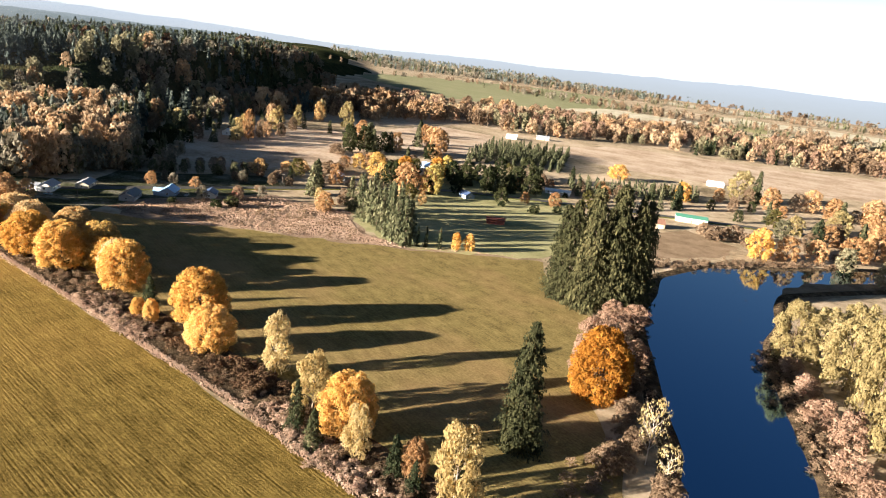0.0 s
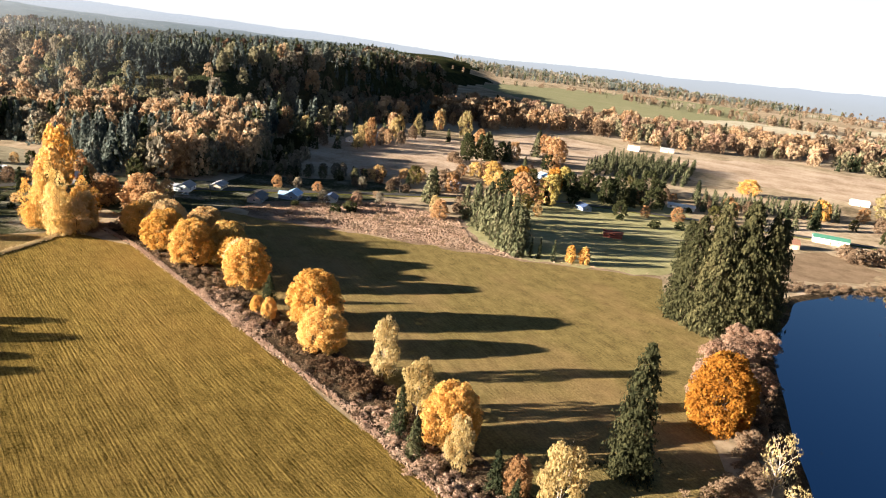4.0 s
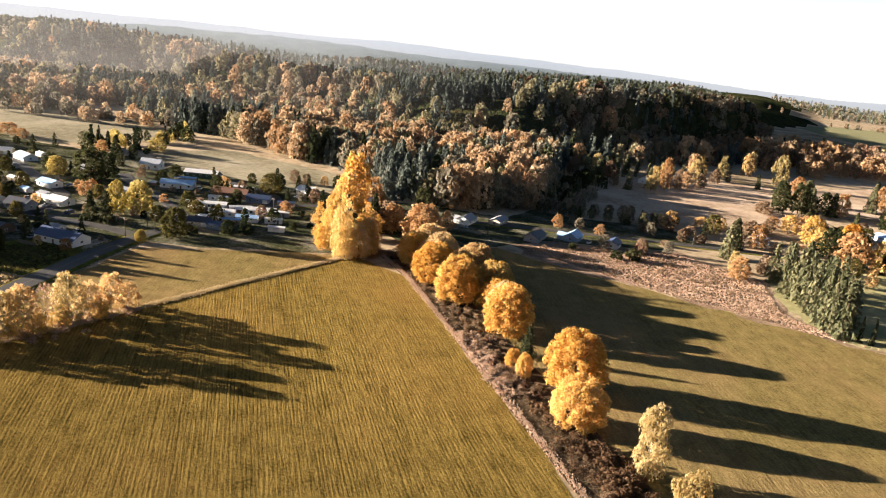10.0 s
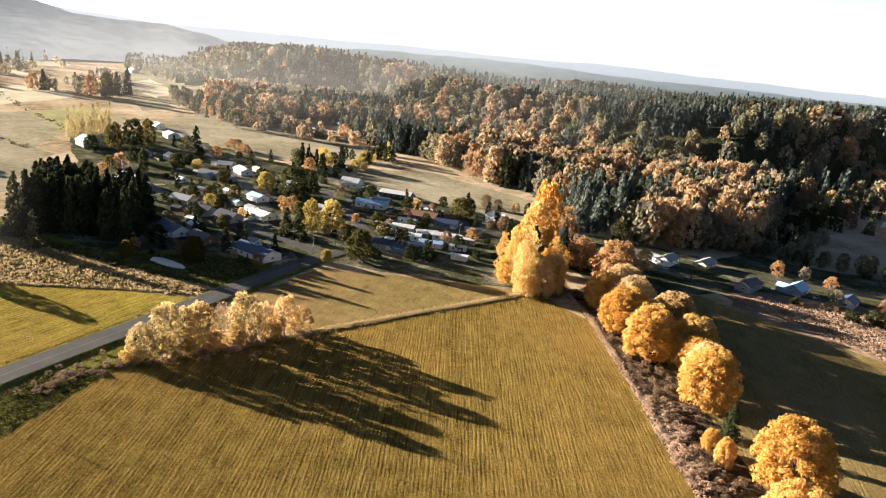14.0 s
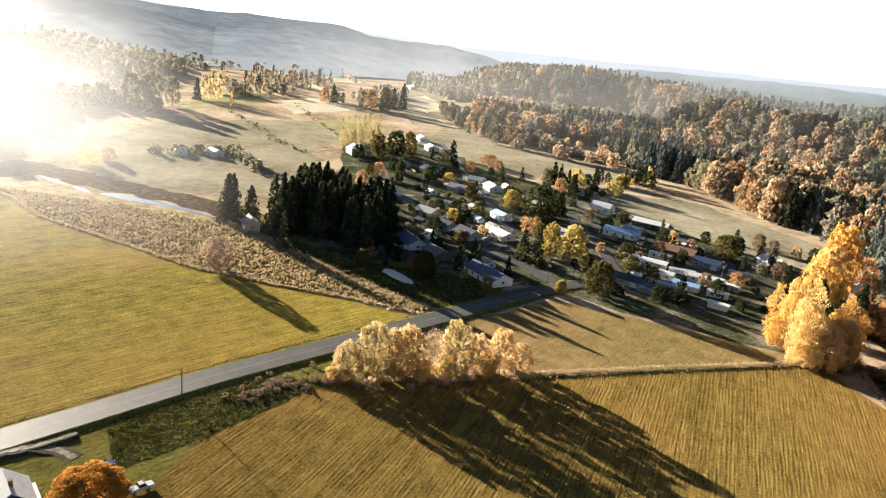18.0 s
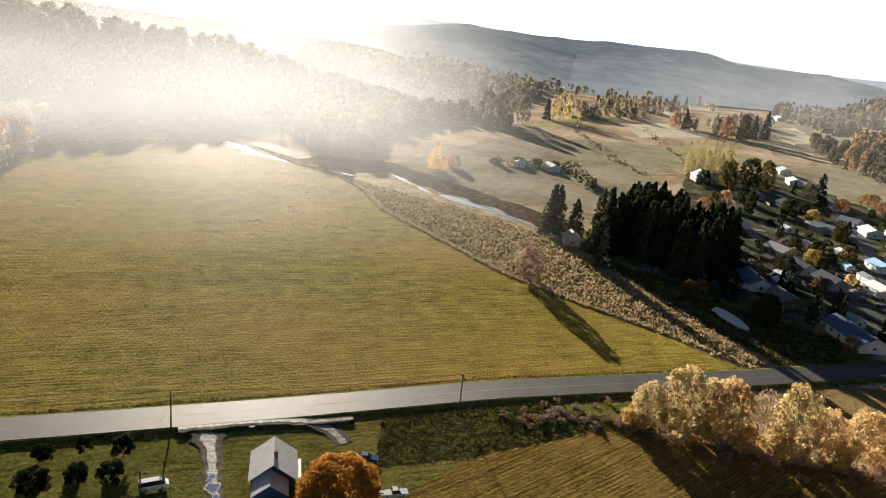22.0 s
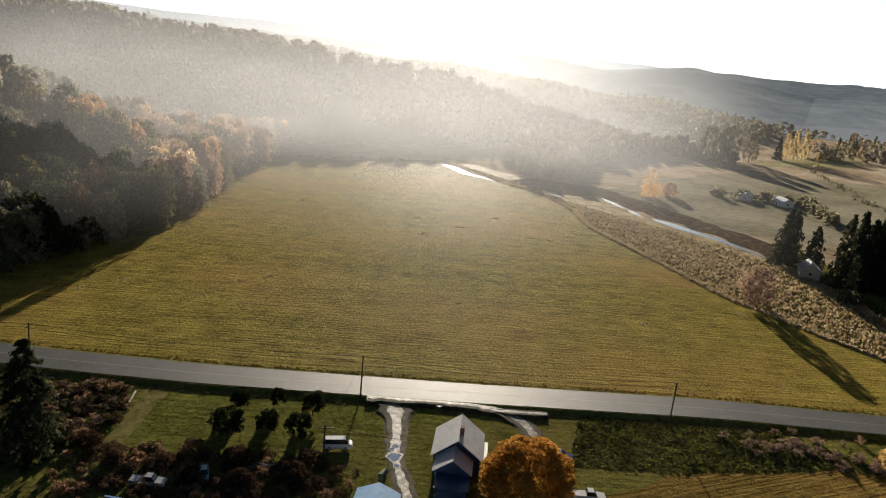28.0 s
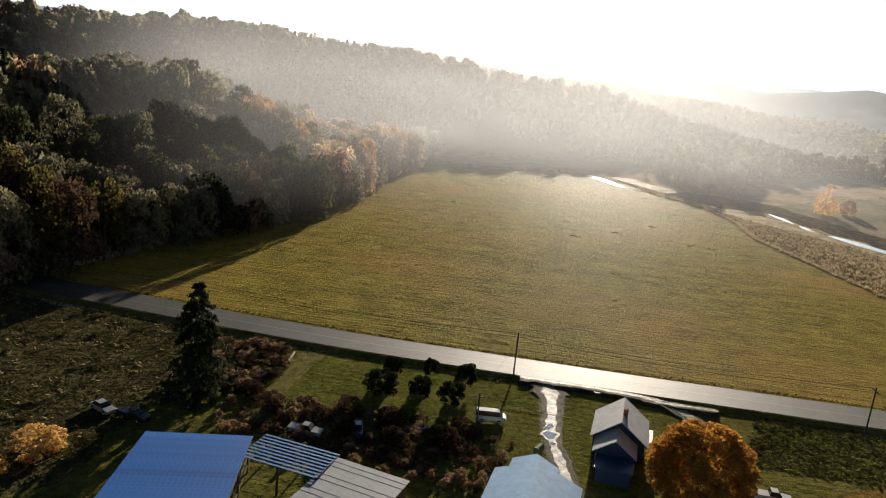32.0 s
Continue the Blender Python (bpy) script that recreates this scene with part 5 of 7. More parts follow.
grove("orchard", "green", [(-144, -56, 5.2, 6.2), (-150, -64, 3.4, 4.6), (-156, -61, 3.8, 3.4), (-150, -53, 4.6, 4.2), (-160, -55, 4.6, 4.8), (-154, -49, 4.8, 5)], "apple_tree", "small dark fruit tree on the lawn", "orchard")
grove("bush", "bramble", [(-131, -52, 2.4, 5.5), (-137, -52, 3.2, 5), (-142, -47, 3, 5.5), (-147, -38, 3.2, 6), (-126, -58, 2.8, 5), (-134, -46, 2.6, 5), (-140, -41, 2.8, 5), (-124, -64, 2.2, 5), (-152, -42, 2, 4)], "bramble_bush", "brown bramble in the weedy yard", "yard brambles")
grove("bush", "gold", [(-94, -54, 4.1, 7.5), (-88, -50, 3, 5)], "yellow_bush", "yellow autumn bush beside the barn", "yard trees")


# trees and shrubs round the farmsteads and gardens, kept clear of one another and of the houses
HOUSE_SPOTS = [(-350, 53), (-386, 15), (-426, 27), (-413, 40), (-420, 58), (-372, 29), (-451, 15), (-464, 56), (-497, -17), (-588, -1), (-531, 26), (-549, 48), (-570, 36), (-518, 120), (-458, 124), (-489, 146), (-429, 149), (-415, 160), (-403, 132), (-386, 131), (-368, 115), (-360, 122), (-386, 152), (-372, 140), (-432, 197), (-602, -24), (-396, 222), (-350, 264), (-345, 284), (-310, 284), (-304, 307), (-287, 322), (-281, 338)]
HOUSE_SPOTS += [(-456, 536), (-468, 592), (-50, 496), (-30, 540), (-273, 440), (-251, 554), (-180, 466), (-135, 551), (-210, 470), (-390, 200), (-440, 90), (-505, 80), (-445, -10), (-350, 148)]
TAKEN = [np.array(HOUSE_SPOTS, float)]


def dotted(count, box4, choices, name, label, group, clear=9.5):
    x0, x1, y0, y1 = box4
    road = resample(ROAD, 3.0)
    lanes = np.concatenate([resample(s, 3.0) for s in STREETS])
    for _ in range(count * 6):
        x, y = TR.uniform(x0, x1), TR.uniform(y0, y1)
        near = np.concatenate(TAKEN)
        if np.hypot(near[:, 0] - x, near[:, 1] - y).min() < clear or np.hypot(road[:, 0] - x, road[:, 1] - y).min() < 8 or np.hypot(lanes[:, 0] - x, lanes[:, 1] - y).min() < 6:
            continue
        key, tint, h, w = choices[int(TR.integers(len(choices)))]
        s = TR.uniform(0.7, 1.25)
        tree(key, tint, x, y, h * s, w * s, name, label, group)
        TAKEN.append(np.array([[x, y]]))
        count -= 1
        if count == 0:
            break


GARDEN = [("bush", "green", 4, 5), ("round", "green", 8, 8), ("cone", "fir", 9, 5), ("loose", "rust", 7, 7), ("bush", "olive", 3, 4), ("round", "olive", 8, 8), ("loose", "orange", 7, 7)]
dotted(46, (-480, -345, -5, 175), GARDEN, "garden_tree", "garden tree or shrub among the village houses", "village gardens")
dotted(50, (-480, -345, -5, 175), [("bush", "green", 3, 4), ("bush", "rust", 2.6, 4), ("bush", "greywood", 3, 4), ("round", "green", 5, 5), ("loose", "peach", 5, 5)], "garden_shrub", "shrub or small tree in a village yard", "village gardens", 6.2)
dotted(24, (-480, -380, 120, 230), [("round", "green", 10, 9), ("loose", "rust", 8, 8), ("cone", "fir", 11, 7), ("bush", "greywood", 4, 5), ("loose", "peach", 8, 8)], "garden_tree", "tree or shrub behind the village houses", "village gardens", 7)
dotted(14, (-660, -480, -40, 130), [("round", "green", 12, 11), ("cone", "fir", 14, 9), ("loose", "hillwood", 10, 10)], "garden_tree", "dark tree among the village houses", "village gardens", 9)
dotted(26, (-620, -480, -40, 130), GARDEN, "garden_tree", "garden tree or shrub among the village houses", "village gardens")
FARM = [("loose", "green", 14, 12), ("fir", "fir", 19, 11), ("loose", "rust", 13, 12), ("loose", "olive", 13, 12), ("cone", "spruce", 15, 8), ("loose", "orange", 12, 11), ("bush", "green", 5, 7)]
dotted(26, (-300, -200, 420, 560), FARM, "farm_tree", "tree beside the farmsteads", "farm trees", 12)
dotted(30, (-200, -90, 455, 610), FARM, "farm_tree", "tree beside the farmsteads", "farm trees", 11)
dotted(18, (-80, 40, 545, 690), FARM, "farm_tree", "tree beside the farmsteads", "farm trees", 13)
dotted(22, (-345, -262, 285, 420), [("bush", "rust", 5, 7), ("bush", "green", 5, 7), ("loose", "rust", 8, 8), ("loose", "greywood", 9, 8), ("cone", "fir", 10, 6)], "roadside_tree", "low tree or bush along the farm road", "roadside trees", 9)
dotted(22, (-520, -420, 470, 660), [("fir", "fir", 20, 11), ("cone", "spruce", 16, 9), ("loose", "pale", 16, 12), ("loose", "rust", 15, 12)], "pasture_tree", "tree at the edge of the dry pasture", "farm trees", 13)
dotted(30, (20, 150, 440, 720), [("loose", "orange", 17, 16), ("loose", "rust", 15, 15), ("loose", "hillwood", 16, 15), ("fir", "fir", 22, 12), ("bush", "rust", 6, 10)], "autumn_tree", "autumn tree on the wooded river bend", "bend trees", 12)
dotted(14, (-420, -325, 175, 262), [("loose", "rust", 13, 12), ("fir", "fir", 20, 11), ("loose", "orange", 13, 11), ("loose", "green", 11, 10)], "autumn_tree", "autumn tree by the bend of the road", "roadside trees", 10)
# gardens and farmsteads along the far road
grove("loose", "honey", [(-259, 473, 20, 19), (-247, 461, 15, 15), (-288, 494, 13, 13)], "autumn_tree", "honey yellow tree beside the farm road", "garden trees")
grove("loose", "amber", [(-240, 484, 19, 17), (-247, 497, 17, 14), (-226, 513, 18, 16)], "autumn_tree", "deep amber tree beside the farm road", "garden trees")
grove("loose", "yellowolive", [(-202, 452, 22, 17), (-217, 492, 17, 14), (-226, 533, 18, 15)], "garden_tree", "yellow olive tree beside the farm road", "garden trees")
grove("loose", "green", [(-208, 535, 17, 16), (-212, 512, 18, 13), (-194, 528, 17, 15), (-164, 533, 18, 20), (-174, 590, 20, 19), (-150, 520, 15, 16), (-155, 470, 12, 13), (-190, 470, 14, 12), (-272, 598, 16, 16)], "garden_tree", "dull green tree beside the farm road", "garden trees")
grove("fir", "fir", [(-265, 401, 20, 13), (-272, 412, 17, 11), (-265, 536, 19, 10), (-182, 514, 20, 12), (-170, 505, 17, 11), (-361, 757, 20, 14)], "fir_tree", "dark fir beside the farm road", "garden trees")
grove("loose", "peach", [(-225, 349, 12, 9), (-207, 413, 10, 8), (-190, 412, 11, 7), (-487, 732, 25, 17)], "autumn_tree", "peach coloured small tree beside the spruces", "garden trees")
grove("cone", "spruce", [(-189, 345, 29, 13), (-169, 331, 30, 12), (-203, 372, 25, 13), (-186, 374, 22, 12), (-219, 381, 20, 11), (-214, 362, 22, 11), (-178, 345, 27, 12), (-162, 326, 28, 11)], "spruce_tree", "tall grey green spruce in a dense garden stand", "garden spruces")
grove("loose", "green", [(-337, 559, 23, 17), (-330, 574, 26, 18), (-352, 583, 24, 16), (-322, 596, 20, 16)], "pasture_tree", "dark green tree in a clump on the pasture", "pasture clump")
grove("loose", "orange", [(-366, 630, 24, 18), (-316, 612, 20, 16), (-292, 640, 28, 17), (-284, 650, 25, 17), (-328, 701, 22, 15)], "pasture_tree", "orange brown tree at the edge of the pasture", "pasture clump")
grove("loose", "woodorange", [(-478, 628, 25, 16), (-500, 655, 22, 15), (-432, 560, 16, 12)], "autumn_tree", "faded orange tree beside the farmstead", "farmstead trees")
grove("loose", "willow", [(-431, 705, 33, 20), (-469, 663, 25, 12)], "autumn_tree", "grey green thinning tree beside the pasture", "farmstead trees")
grove("cone", "spruce", [(-485, 488, 22, 12), (-484, 502, 20, 12), (-488, 516, 20, 11), (-492, 534, 18, 11), (-497, 553, 17, 12), (-467, 478, 15, 11), (-474, 494, 17, 11)], "spruce_tree", "grey green spruce in a small stand", "farmstead spruces")
grove("bush", "rust", [(-288, 452, 10, 12), (-278, 424, 7, 9), (-340, 540, 9, 12), (-346, 552, 8, 10), (-332, 536, 7, 9), (-298, 402, 6, 9), (-250, 420, 6, 8), (-236, 392, 6, 9), (-226, 372, 6, 8)], "bush", "dark red brown bush at the pasture edge", "pasture bushes")

# ---------------- woods ----------------


def inside(poly, P):
    """Which points lie inside a polygon."""
    poly, x, y = np.array(poly, float), P[:, 0], P[:, 1]
    ok = np.zeros(len(P), bool)
    for (ax, ay), (bx, by) in zip(poly, np.roll(poly, -1, 0)):
        ok ^= ((ay > y) != (by > y)) & (x < (bx - ax) * (y - ay) / (by - ay + 1e-12) + ax)
    return ok


WR = np.random.default_rng(5)
LOW = {"broad": [crown_round(WR, 330, 0.105, 0.02, 30, 1.0, 0.82, 0.13, 0.45) for _ in range(4)],
       "mass": [crown_round(WR, 95, 0.215, 0.02, 11, 1.0, 0.88, 0.21, 0.4) for _ in range(4)],
       "cone": [crown_fir(WR, 12, 7, 0.14, 0.03, 0.25, 3) for _ in range(3)],
       "tiny": [crown_fir(WR, 5, 4, 0.30, 0.02, 0.2, 2) for _ in range(2)],
       "shrub": [crown_round(WR, 230, 0.10, 0.0, 12, 0.95, 0.9, 0.19) for _ in range(4)],
       "full": [crown_round(WR, 900, 0.066, 0.02, 60, 1.0, 0.82, 0.105, 0.45, 0.45) for _ in range(5)],
       "tallcone": [crown_fir(WR, 20, 9, 0.085, 0.03, 0.3, 4) for _ in range(3)],
       "small": [crown_fir(WR, 8, 5, 0.20, 0.02, 0.22, 2) for _ in range(3)],
       "puff": [crown_round(WR, 30, 0.36, 0.0, 8, 1.0, 0.9, 0.2) for _ in range(3)]}


def woods(name, key, tint, P, heights, widths, label, category="woods"):
    """Many trees in one mesh, for stands that nobody could count."""
    V, Q, n0 = [], [], 0
    for k, ((x, y), h, w) in enumerate(zip(P, heights, widths)):
        v, q = LOW[key][k % len(LOW[key])]
        a = k * 2.399
        c, s = math.cos(a), math.sin(a)
        V.append(np.stack([(v[:, 0] * c - v[:, 1] * s) * w + x, (v[:, 0] * s + v[:, 1] * c) * w + y, v[:, 2] * h], -1))
        Q.append(q + n0)
        n0 += len(v)
    V = np.concatenate(V)
    base = np.repeat(land(P[:, 0], P[:, 1]) - 0.3, [len(LOW[key][k % len(LOW[key])][0]) for k in range(len(P))])
    V[:, 2] += base
    return tagged(new(name, mesh_np(name, V, np.concatenate(Q), LEAF[tint])), label, category, kind="stuff")


def scatter(poly, n):
    P = np.array(poly, float)
    lo, hi = P.min(0), P.max(0)
    C = WR.uniform(lo, hi, (n * 4, 2))
    return C[inside(poly, C)][:n]


def along(pts, n, spread):
    Q = resample(pts, 1.0)
    i = WR.integers(0, len(Q), n)
    return Q[i] + WR.normal(0, 1, (n, 2)) * spread


CONES = ("cone", "tiny", "small", "tallcone")
# open ground on the plateau: centre and half lengths
CLEARINGS = [(-1262, 376, 60, 34), (-1222, 512, 52, 44), (-1420, 640, 120, 50)]


def mixed(poly, n, shares, size, label):
    """Woods of several kinds mixed over one area; shares: kind, leaf colour, part of the whole, height."""
    P = scatter(poly, n)
    for cx, cy, ra, rb in CLEARINGS:
        P = P[((P[:, 0] - cx) / ra) ** 2 + ((P[:, 1] - cy) / rb) ** 2 > 1]
    # stands of one colour lie together
    f = np.sin(P[:, 0] * 0.021 + 2) + np.cos(P[:, 1] * 0.017) + 0.7 * np.sin(P[:, 0] * 0.06 + P[:, 1] * 0.045) + WR.normal(0, 0.75, len(P))
    P = P[np.argsort(f)]
    cut = np.cumsum([0] + [s[2] for s in shares])
    cut = (cut / cut[-1] * len(P)).astype(int)
    for (key, tint, _, h), a, b in zip(shares, cut, cut[1:]):
        S = P[a:b]
        hh = WR.uniform(0.7, 1.25, len(S)) * h
        ww = hh * (WR.uniform(0.38, 0.56, len(S)) if key in CONES else WR.uniform(0.58, 0.88, len(S)))
        woods("conifers" if key in CONES else "autumn_woods", key, tint, S, hh * size, ww * size, label)


def clearing(cx, cy, ra, rb):
    """Open pale ground following the land."""
    u, v = np.meshgrid(np.linspace(0, 1, 6), np.linspace(0, 2 * math.pi, 25), indexing="ij")
    X, Y = cx + u * ra * np.cos(v) * (1 + 0.12 * np.sin(3 * v)), cy + u * rb * np.sin(v) * (1 + 0.15 * np.cos(2 * v))
    V = np.stack([X, Y, land(X, Y) + 0.6], -1).reshape(-1, 3)
    i, j = np.meshgrid(np.arange(5), np.arange(24), indexing="ij")
    a = (i * 25 + j).ravel()
    tagged(new("clearing", mesh_np("clearing", V, np.stack([a, a + 25, a + 26, a + 1], -1), M_FALLOW, True)), "pale grassy clearing in the plateau forest", "field", kind="structure")


for spot in CLEARINGS:
    clearing(*spot)
LOWWOOD = [(-1040, 0), (-896, 84), (-874, 145), (-720, 178), (-655, 212), (-580, 232), (-512, 258), (-440, 240), (-396, 246), (-378, 276), (-352, 300), (-372, 336), (-430, 396), (-490, 462), (-540, 520), (-530, 600), (-560, 690), (-640, 760), (-760, 620), (-850, 500), (-1000, 420), (-1250, 320), (-1500, 150), (-1300, 0)]
NEARWOOD = [(-700, 180), (-655, 212), (-580, 232), (-512, 258), (-440, 240), (-396, 246), (-380, 276), (-368, 310), (-378, 340), (-430, 396), (-490, 462), (-540, 520), (-580, 500), (-600, 430), (-640, 380), (-720, 320), (-760, 260)]
mixed(NEARWOOD, 500, [("tallcone", "hazefir", 0.20, 27), ("tallcone", "fir", 0.08, 25), ("full", "greywood", 0.17, 22), ("full", "woodpeach", 0.14, 25), ("full", "woodorange", 0.16, 25), ("full", "hillwood", 0.14, 22), ("full", "rust", 0.11, 20)], 1.0, "mixed autumn woods of orange, brown and dark green trees")
mixed(LOWWOOD, 1500, [("cone", "hazefir", 0.27, 26), ("cone", "fir", 0.08, 25), ("broad", "hillwood", 0.26, 22), ("broad", "woodorange", 0.06, 24), ("broad", "greywood", 0.20, 22), ("broad", "woodpeach", 0.07, 24), ("broad", "rust", 0.06, 20)], 1.0, "mixed autumn woods of orange, brown and dark green trees")
# dark kinds put the shade of this slope into the trees' colour
SLOPE = [(-640, 700), (-560, 640), (-620, 560), (-740, 470), (-860, 470), (-1080, 360), (-1300, 330), (-1800, 300), (-1700, 700), (-1450, 1100), (-1300, 1700), (-1000, 1500), (-860, 1150), (-690, 860)]
mixed(SLOPE, 2700, [("small", "hazefir", 0.56, 21), ("small", "fir", 0.34, 21), ("mass", "bramble", 0.06, 18), ("mass", "greywood", 0.04, 17)], 1.0, "wooded slope of firs and bare brown trees, chosen dark for its shade")
# paler needle tints here also hold the haze of distance
PLATEAU = [(-1500, 100), (-1980, 60), (-2000, 500), (-1850, 900), (-1650, 1250), (-1450, 1500), (-1300, 1300), (-1450, 1000), (-1750, 500)]
mixed(PLATEAU, 1500, [("small", "hazefir", 0.40, 15), ("small", "spruce", 0.45, 14), ("mass", "greywood", 0.15, 11)], 1.0, "distant forest covering the plateau")
BELT = [(-528, 787), (-469, 818), (-424, 996), (-321, 965), (-143, 1058), (-20, 1077), (177, 1138), (300, 1200), (300, 1500), (-152, 1420), (-480, 1330), (-720, 1150)]
mixed(BELT, 760, [("broad", "woodorange", 0.16, 23), ("broad", "rust", 0.34, 22), ("broad", "woodpeach", 0.14, 23), ("broad", "pink", 0.12, 22), ("broad", "hillwood", 0.18, 20), ("cone", "fir", 0.06, 22)], 1.0, "belt of orange brown cottonwoods along the river")
mixed([(-575, 690), (-600, 800), (-610, 940), (-590, 1050), (-500, 1020), (-545, 860), (-535, 700)], 110, [("mass", "woodorange", 0.4, 25), ("mass", "woodpeach", 0.25, 26), ("mass", "rust", 0.2, 23), ("cone", "hazefir", 0.15, 24)], 1.0, "line of tall orange cottonwoods at the foot of the slope")
mixed([(-1500, 2600), (-1000, 3100), (-500, 3400), (-400, 4400), (-2400, 4400), (-2100, 3200)], 1500, [("tiny", "hazefir", 0.45, 21), ("tiny", "spruce", 0.25, 20), ("puff", "greywood", 0.3, 17)], 1.2, "far forest across the valley")
mixed([(-1400, 2050), (-960, 2700), (-900, 2700), (-1320, 2080)], 60, [("puff", "rust", 0.5, 15), ("puff", "greywood", 0.3, 15), ("tiny", "spruce", 0.2, 18)], 1.0, "far line of trees across the valley")
for poly, n in (([(-900, 2300), (-300, 2000), (500, 1900), (600, 2100), (-300, 2200), (-800, 2450)], 260), ([(-1500, 3300), (-400, 2900), (700, 2700), (800, 3000), (-500, 3200)], 300), ([(-200, 1600), (400, 1650), (500, 1800), (-100, 1750)], 130), ([(-2400, 4100), (-300, 3600), (900, 3500), (900, 3900), (-1500, 4400)], 420)):
    mixed(poly, n, [("mass", "rust", 0.45, 17), ("mass", "greywood", 0.3, 16), ("small", "spruce", 0.25, 20)], 1.1, "far line of trees across the valley")
mixed([(-1500, 100), (-1480, -10), (-2000, -120), (-2700, -60), (-2700, 300), (-1700, 320)], 900, [("tiny", "fir", 0.5, 21), ("mass", "hillwood", 0.3, 17), ("mass", "greywood", 0.14, 15), ("mass", "woodorange", 0.06, 15)], 1.0, "wooded end of the plateau")
mixed([(-1340, 70), (-1390, -60), (-1700, -190), (-2300, -270), (-2700, -210), (-2700, -60), (-2000, -110), (-1480, 0)], 460, [("tiny", "fir", 0.45, 20), ("mass", "hillwood", 0.3, 16), ("mass", "greywood", 0.25, 15)], 1.0, "wooded foot of the plateau")
mixed([(-640, 740), (-590, 800), (-680, 960), (-800, 1200), (-940, 1480), (-1180, 1700), (-1080, 1400), (-900, 1060), (-740, 800)], 520, [("tiny", "fir", 0.4, 21), ("mass", "rust", 0.3, 17), ("mass", "greywood", 0.3, 16)], 1.0, "dark woods along the foot of the slope")
mixed([(-1160, -60), (-883, -8), (-780, 50), (-745, 95), (-712, 165), (-790, 150), (-900, 84), (-1100, 20)], 130, [("broad", "woodpeach", 0.22, 13), ("broad", "greywood", 0.30, 14), ("broad", "hillwood", 0.28, 14), ("broad", "woodorange", 0.10, 13), ("cone", "spruce", 0.10, 16)], 1.0, "loose belt of pale autumn trees below the woods")
for poly, n in (([(-580, 84), (-604, 92), (-650, 130), (-636, 142), (-600, 118)], 16), ([(-610, 138), (-640, 150), (-700, 182), (-690, 194), (-640, 176), (-612, 156)], 16)):
    mixed(poly, n, [("broad", "green", 0.3, 12), ("cone", "fir", 0.3, 16), ("broad", "yellowolive", 0.4, 10)], 1.0, "hedgerow of dark firs and golden bushes between two pastures")


def beside(*pairs):
    """Corners given along and away from the edge of the broad field."""
    return [(-92 + a * -0.673 + b * 0.739, -138 + a * -0.739 + b * -0.673) for a, b in pairs]


# hillside beside the broad field
# paler crest kinds put haze and rim sun into leaf colour
mixed(beside((-140, 10), (-70, 0), (-70, 60), (430, 66), (430, 150), (-140, 150)), 620, [("broad", "hillwood", 0.40, 18), ("broad", "greywood", 0.30, 17), ("broad", "rust", 0.06, 17), ("broad", "woodpeach", 0.14, 16), ("cone", "fir", 0.06, 20), ("broad", "woodorange", 0.04, 15)], 1.0, "grey olive and brown woods on the hillside")
mixed(beside((-140, 150), (430, 150), (430, 20), (620, 40), (760, 200), (600, 420), (250, 420), (-100, 330)), 1100, [("mass", "hillwood", 0.5, 18), ("mass", "greywood", 0.26, 17), ("mass", "rust", 0.10, 17), ("cone", "fir", 0.10, 20), ("mass", "woodorange", 0.04, 15)], 1.0, "grey olive and brown woods on the hillside")
mixed([(-300, -470), (-440, -470), (-530, -385), (-570, -345), (-640, -345), (-780, -372), (-900, -420), (-1250, -640), (-1000, -1000), (-560, -1000), (-200, -800), (-180, -400)], 1900, [("mass", "greywood", 0.45, 16), ("mass", "hillwood", 0.37, 16), ("mass", "bramble", 0.18, 15)], 1.0, "dense grey brown woods at the foot of the ridge")
for poly, n in (([(-720, -290), (-790, -300), (-800, -370), (-740, -370)], 16), ([(-1000, -260), (-1500, -300), (-1500, -420), (-1000, -380)], 80), ([(-1020, -120), (-1350, -130), (-1350, -200), (-1060, -190)], 46), ([(-1500, -250), (-2300, -500), (-2400, -900), (-1400, -560)], 150), ([(-2400, -300), (-3000, 100), (-2700, 500), (-2100, 300), (-1700, 0)], 200)):
    mixed(poly, n, [("mass", "greywood", 0.3, 15), ("mass", "hillwood", 0.25, 15), ("mass", "woodpeach", 0.25, 14), ("cone", "fir", 0.2, 18)], 1.0, "scattered trees and copses on the southern pastures")
mixed([(-960, -440), (-1250, -500), (-1650, -650), (-2100, -1000), (-1500, -1000), (-1250, -640)], 330, [("mass", "greywood", 0.4, 17), ("mass", "hillwood", 0.4, 17), ("cone", "hazefir", 0.2, 20)], 1.0, "grey woods along the foot of the hazy ridge")
mixed([(-505, -300), (-640, -335), (-810, -376), (-900, -420), (-960, -560), (-760, -560), (-600, -440), (-500, -350)], 420, [("mass", "greywood", 0.4, 16), ("mass", "bramble", 0.35, 16), ("mass", "hillwood", 0.25, 15)], 1.0, "dark brown woods on the spur beyond the stream")
mixed([(-432, -250), (-452, -246), (-500, -272), (-520, -300), (-470, -300), (-440, -280)], 22, [("full", "greywood", 0.6, 15), ("full", "hillwood", 0.4, 13)], 1.0, "grey trees on the far bank of the stream")
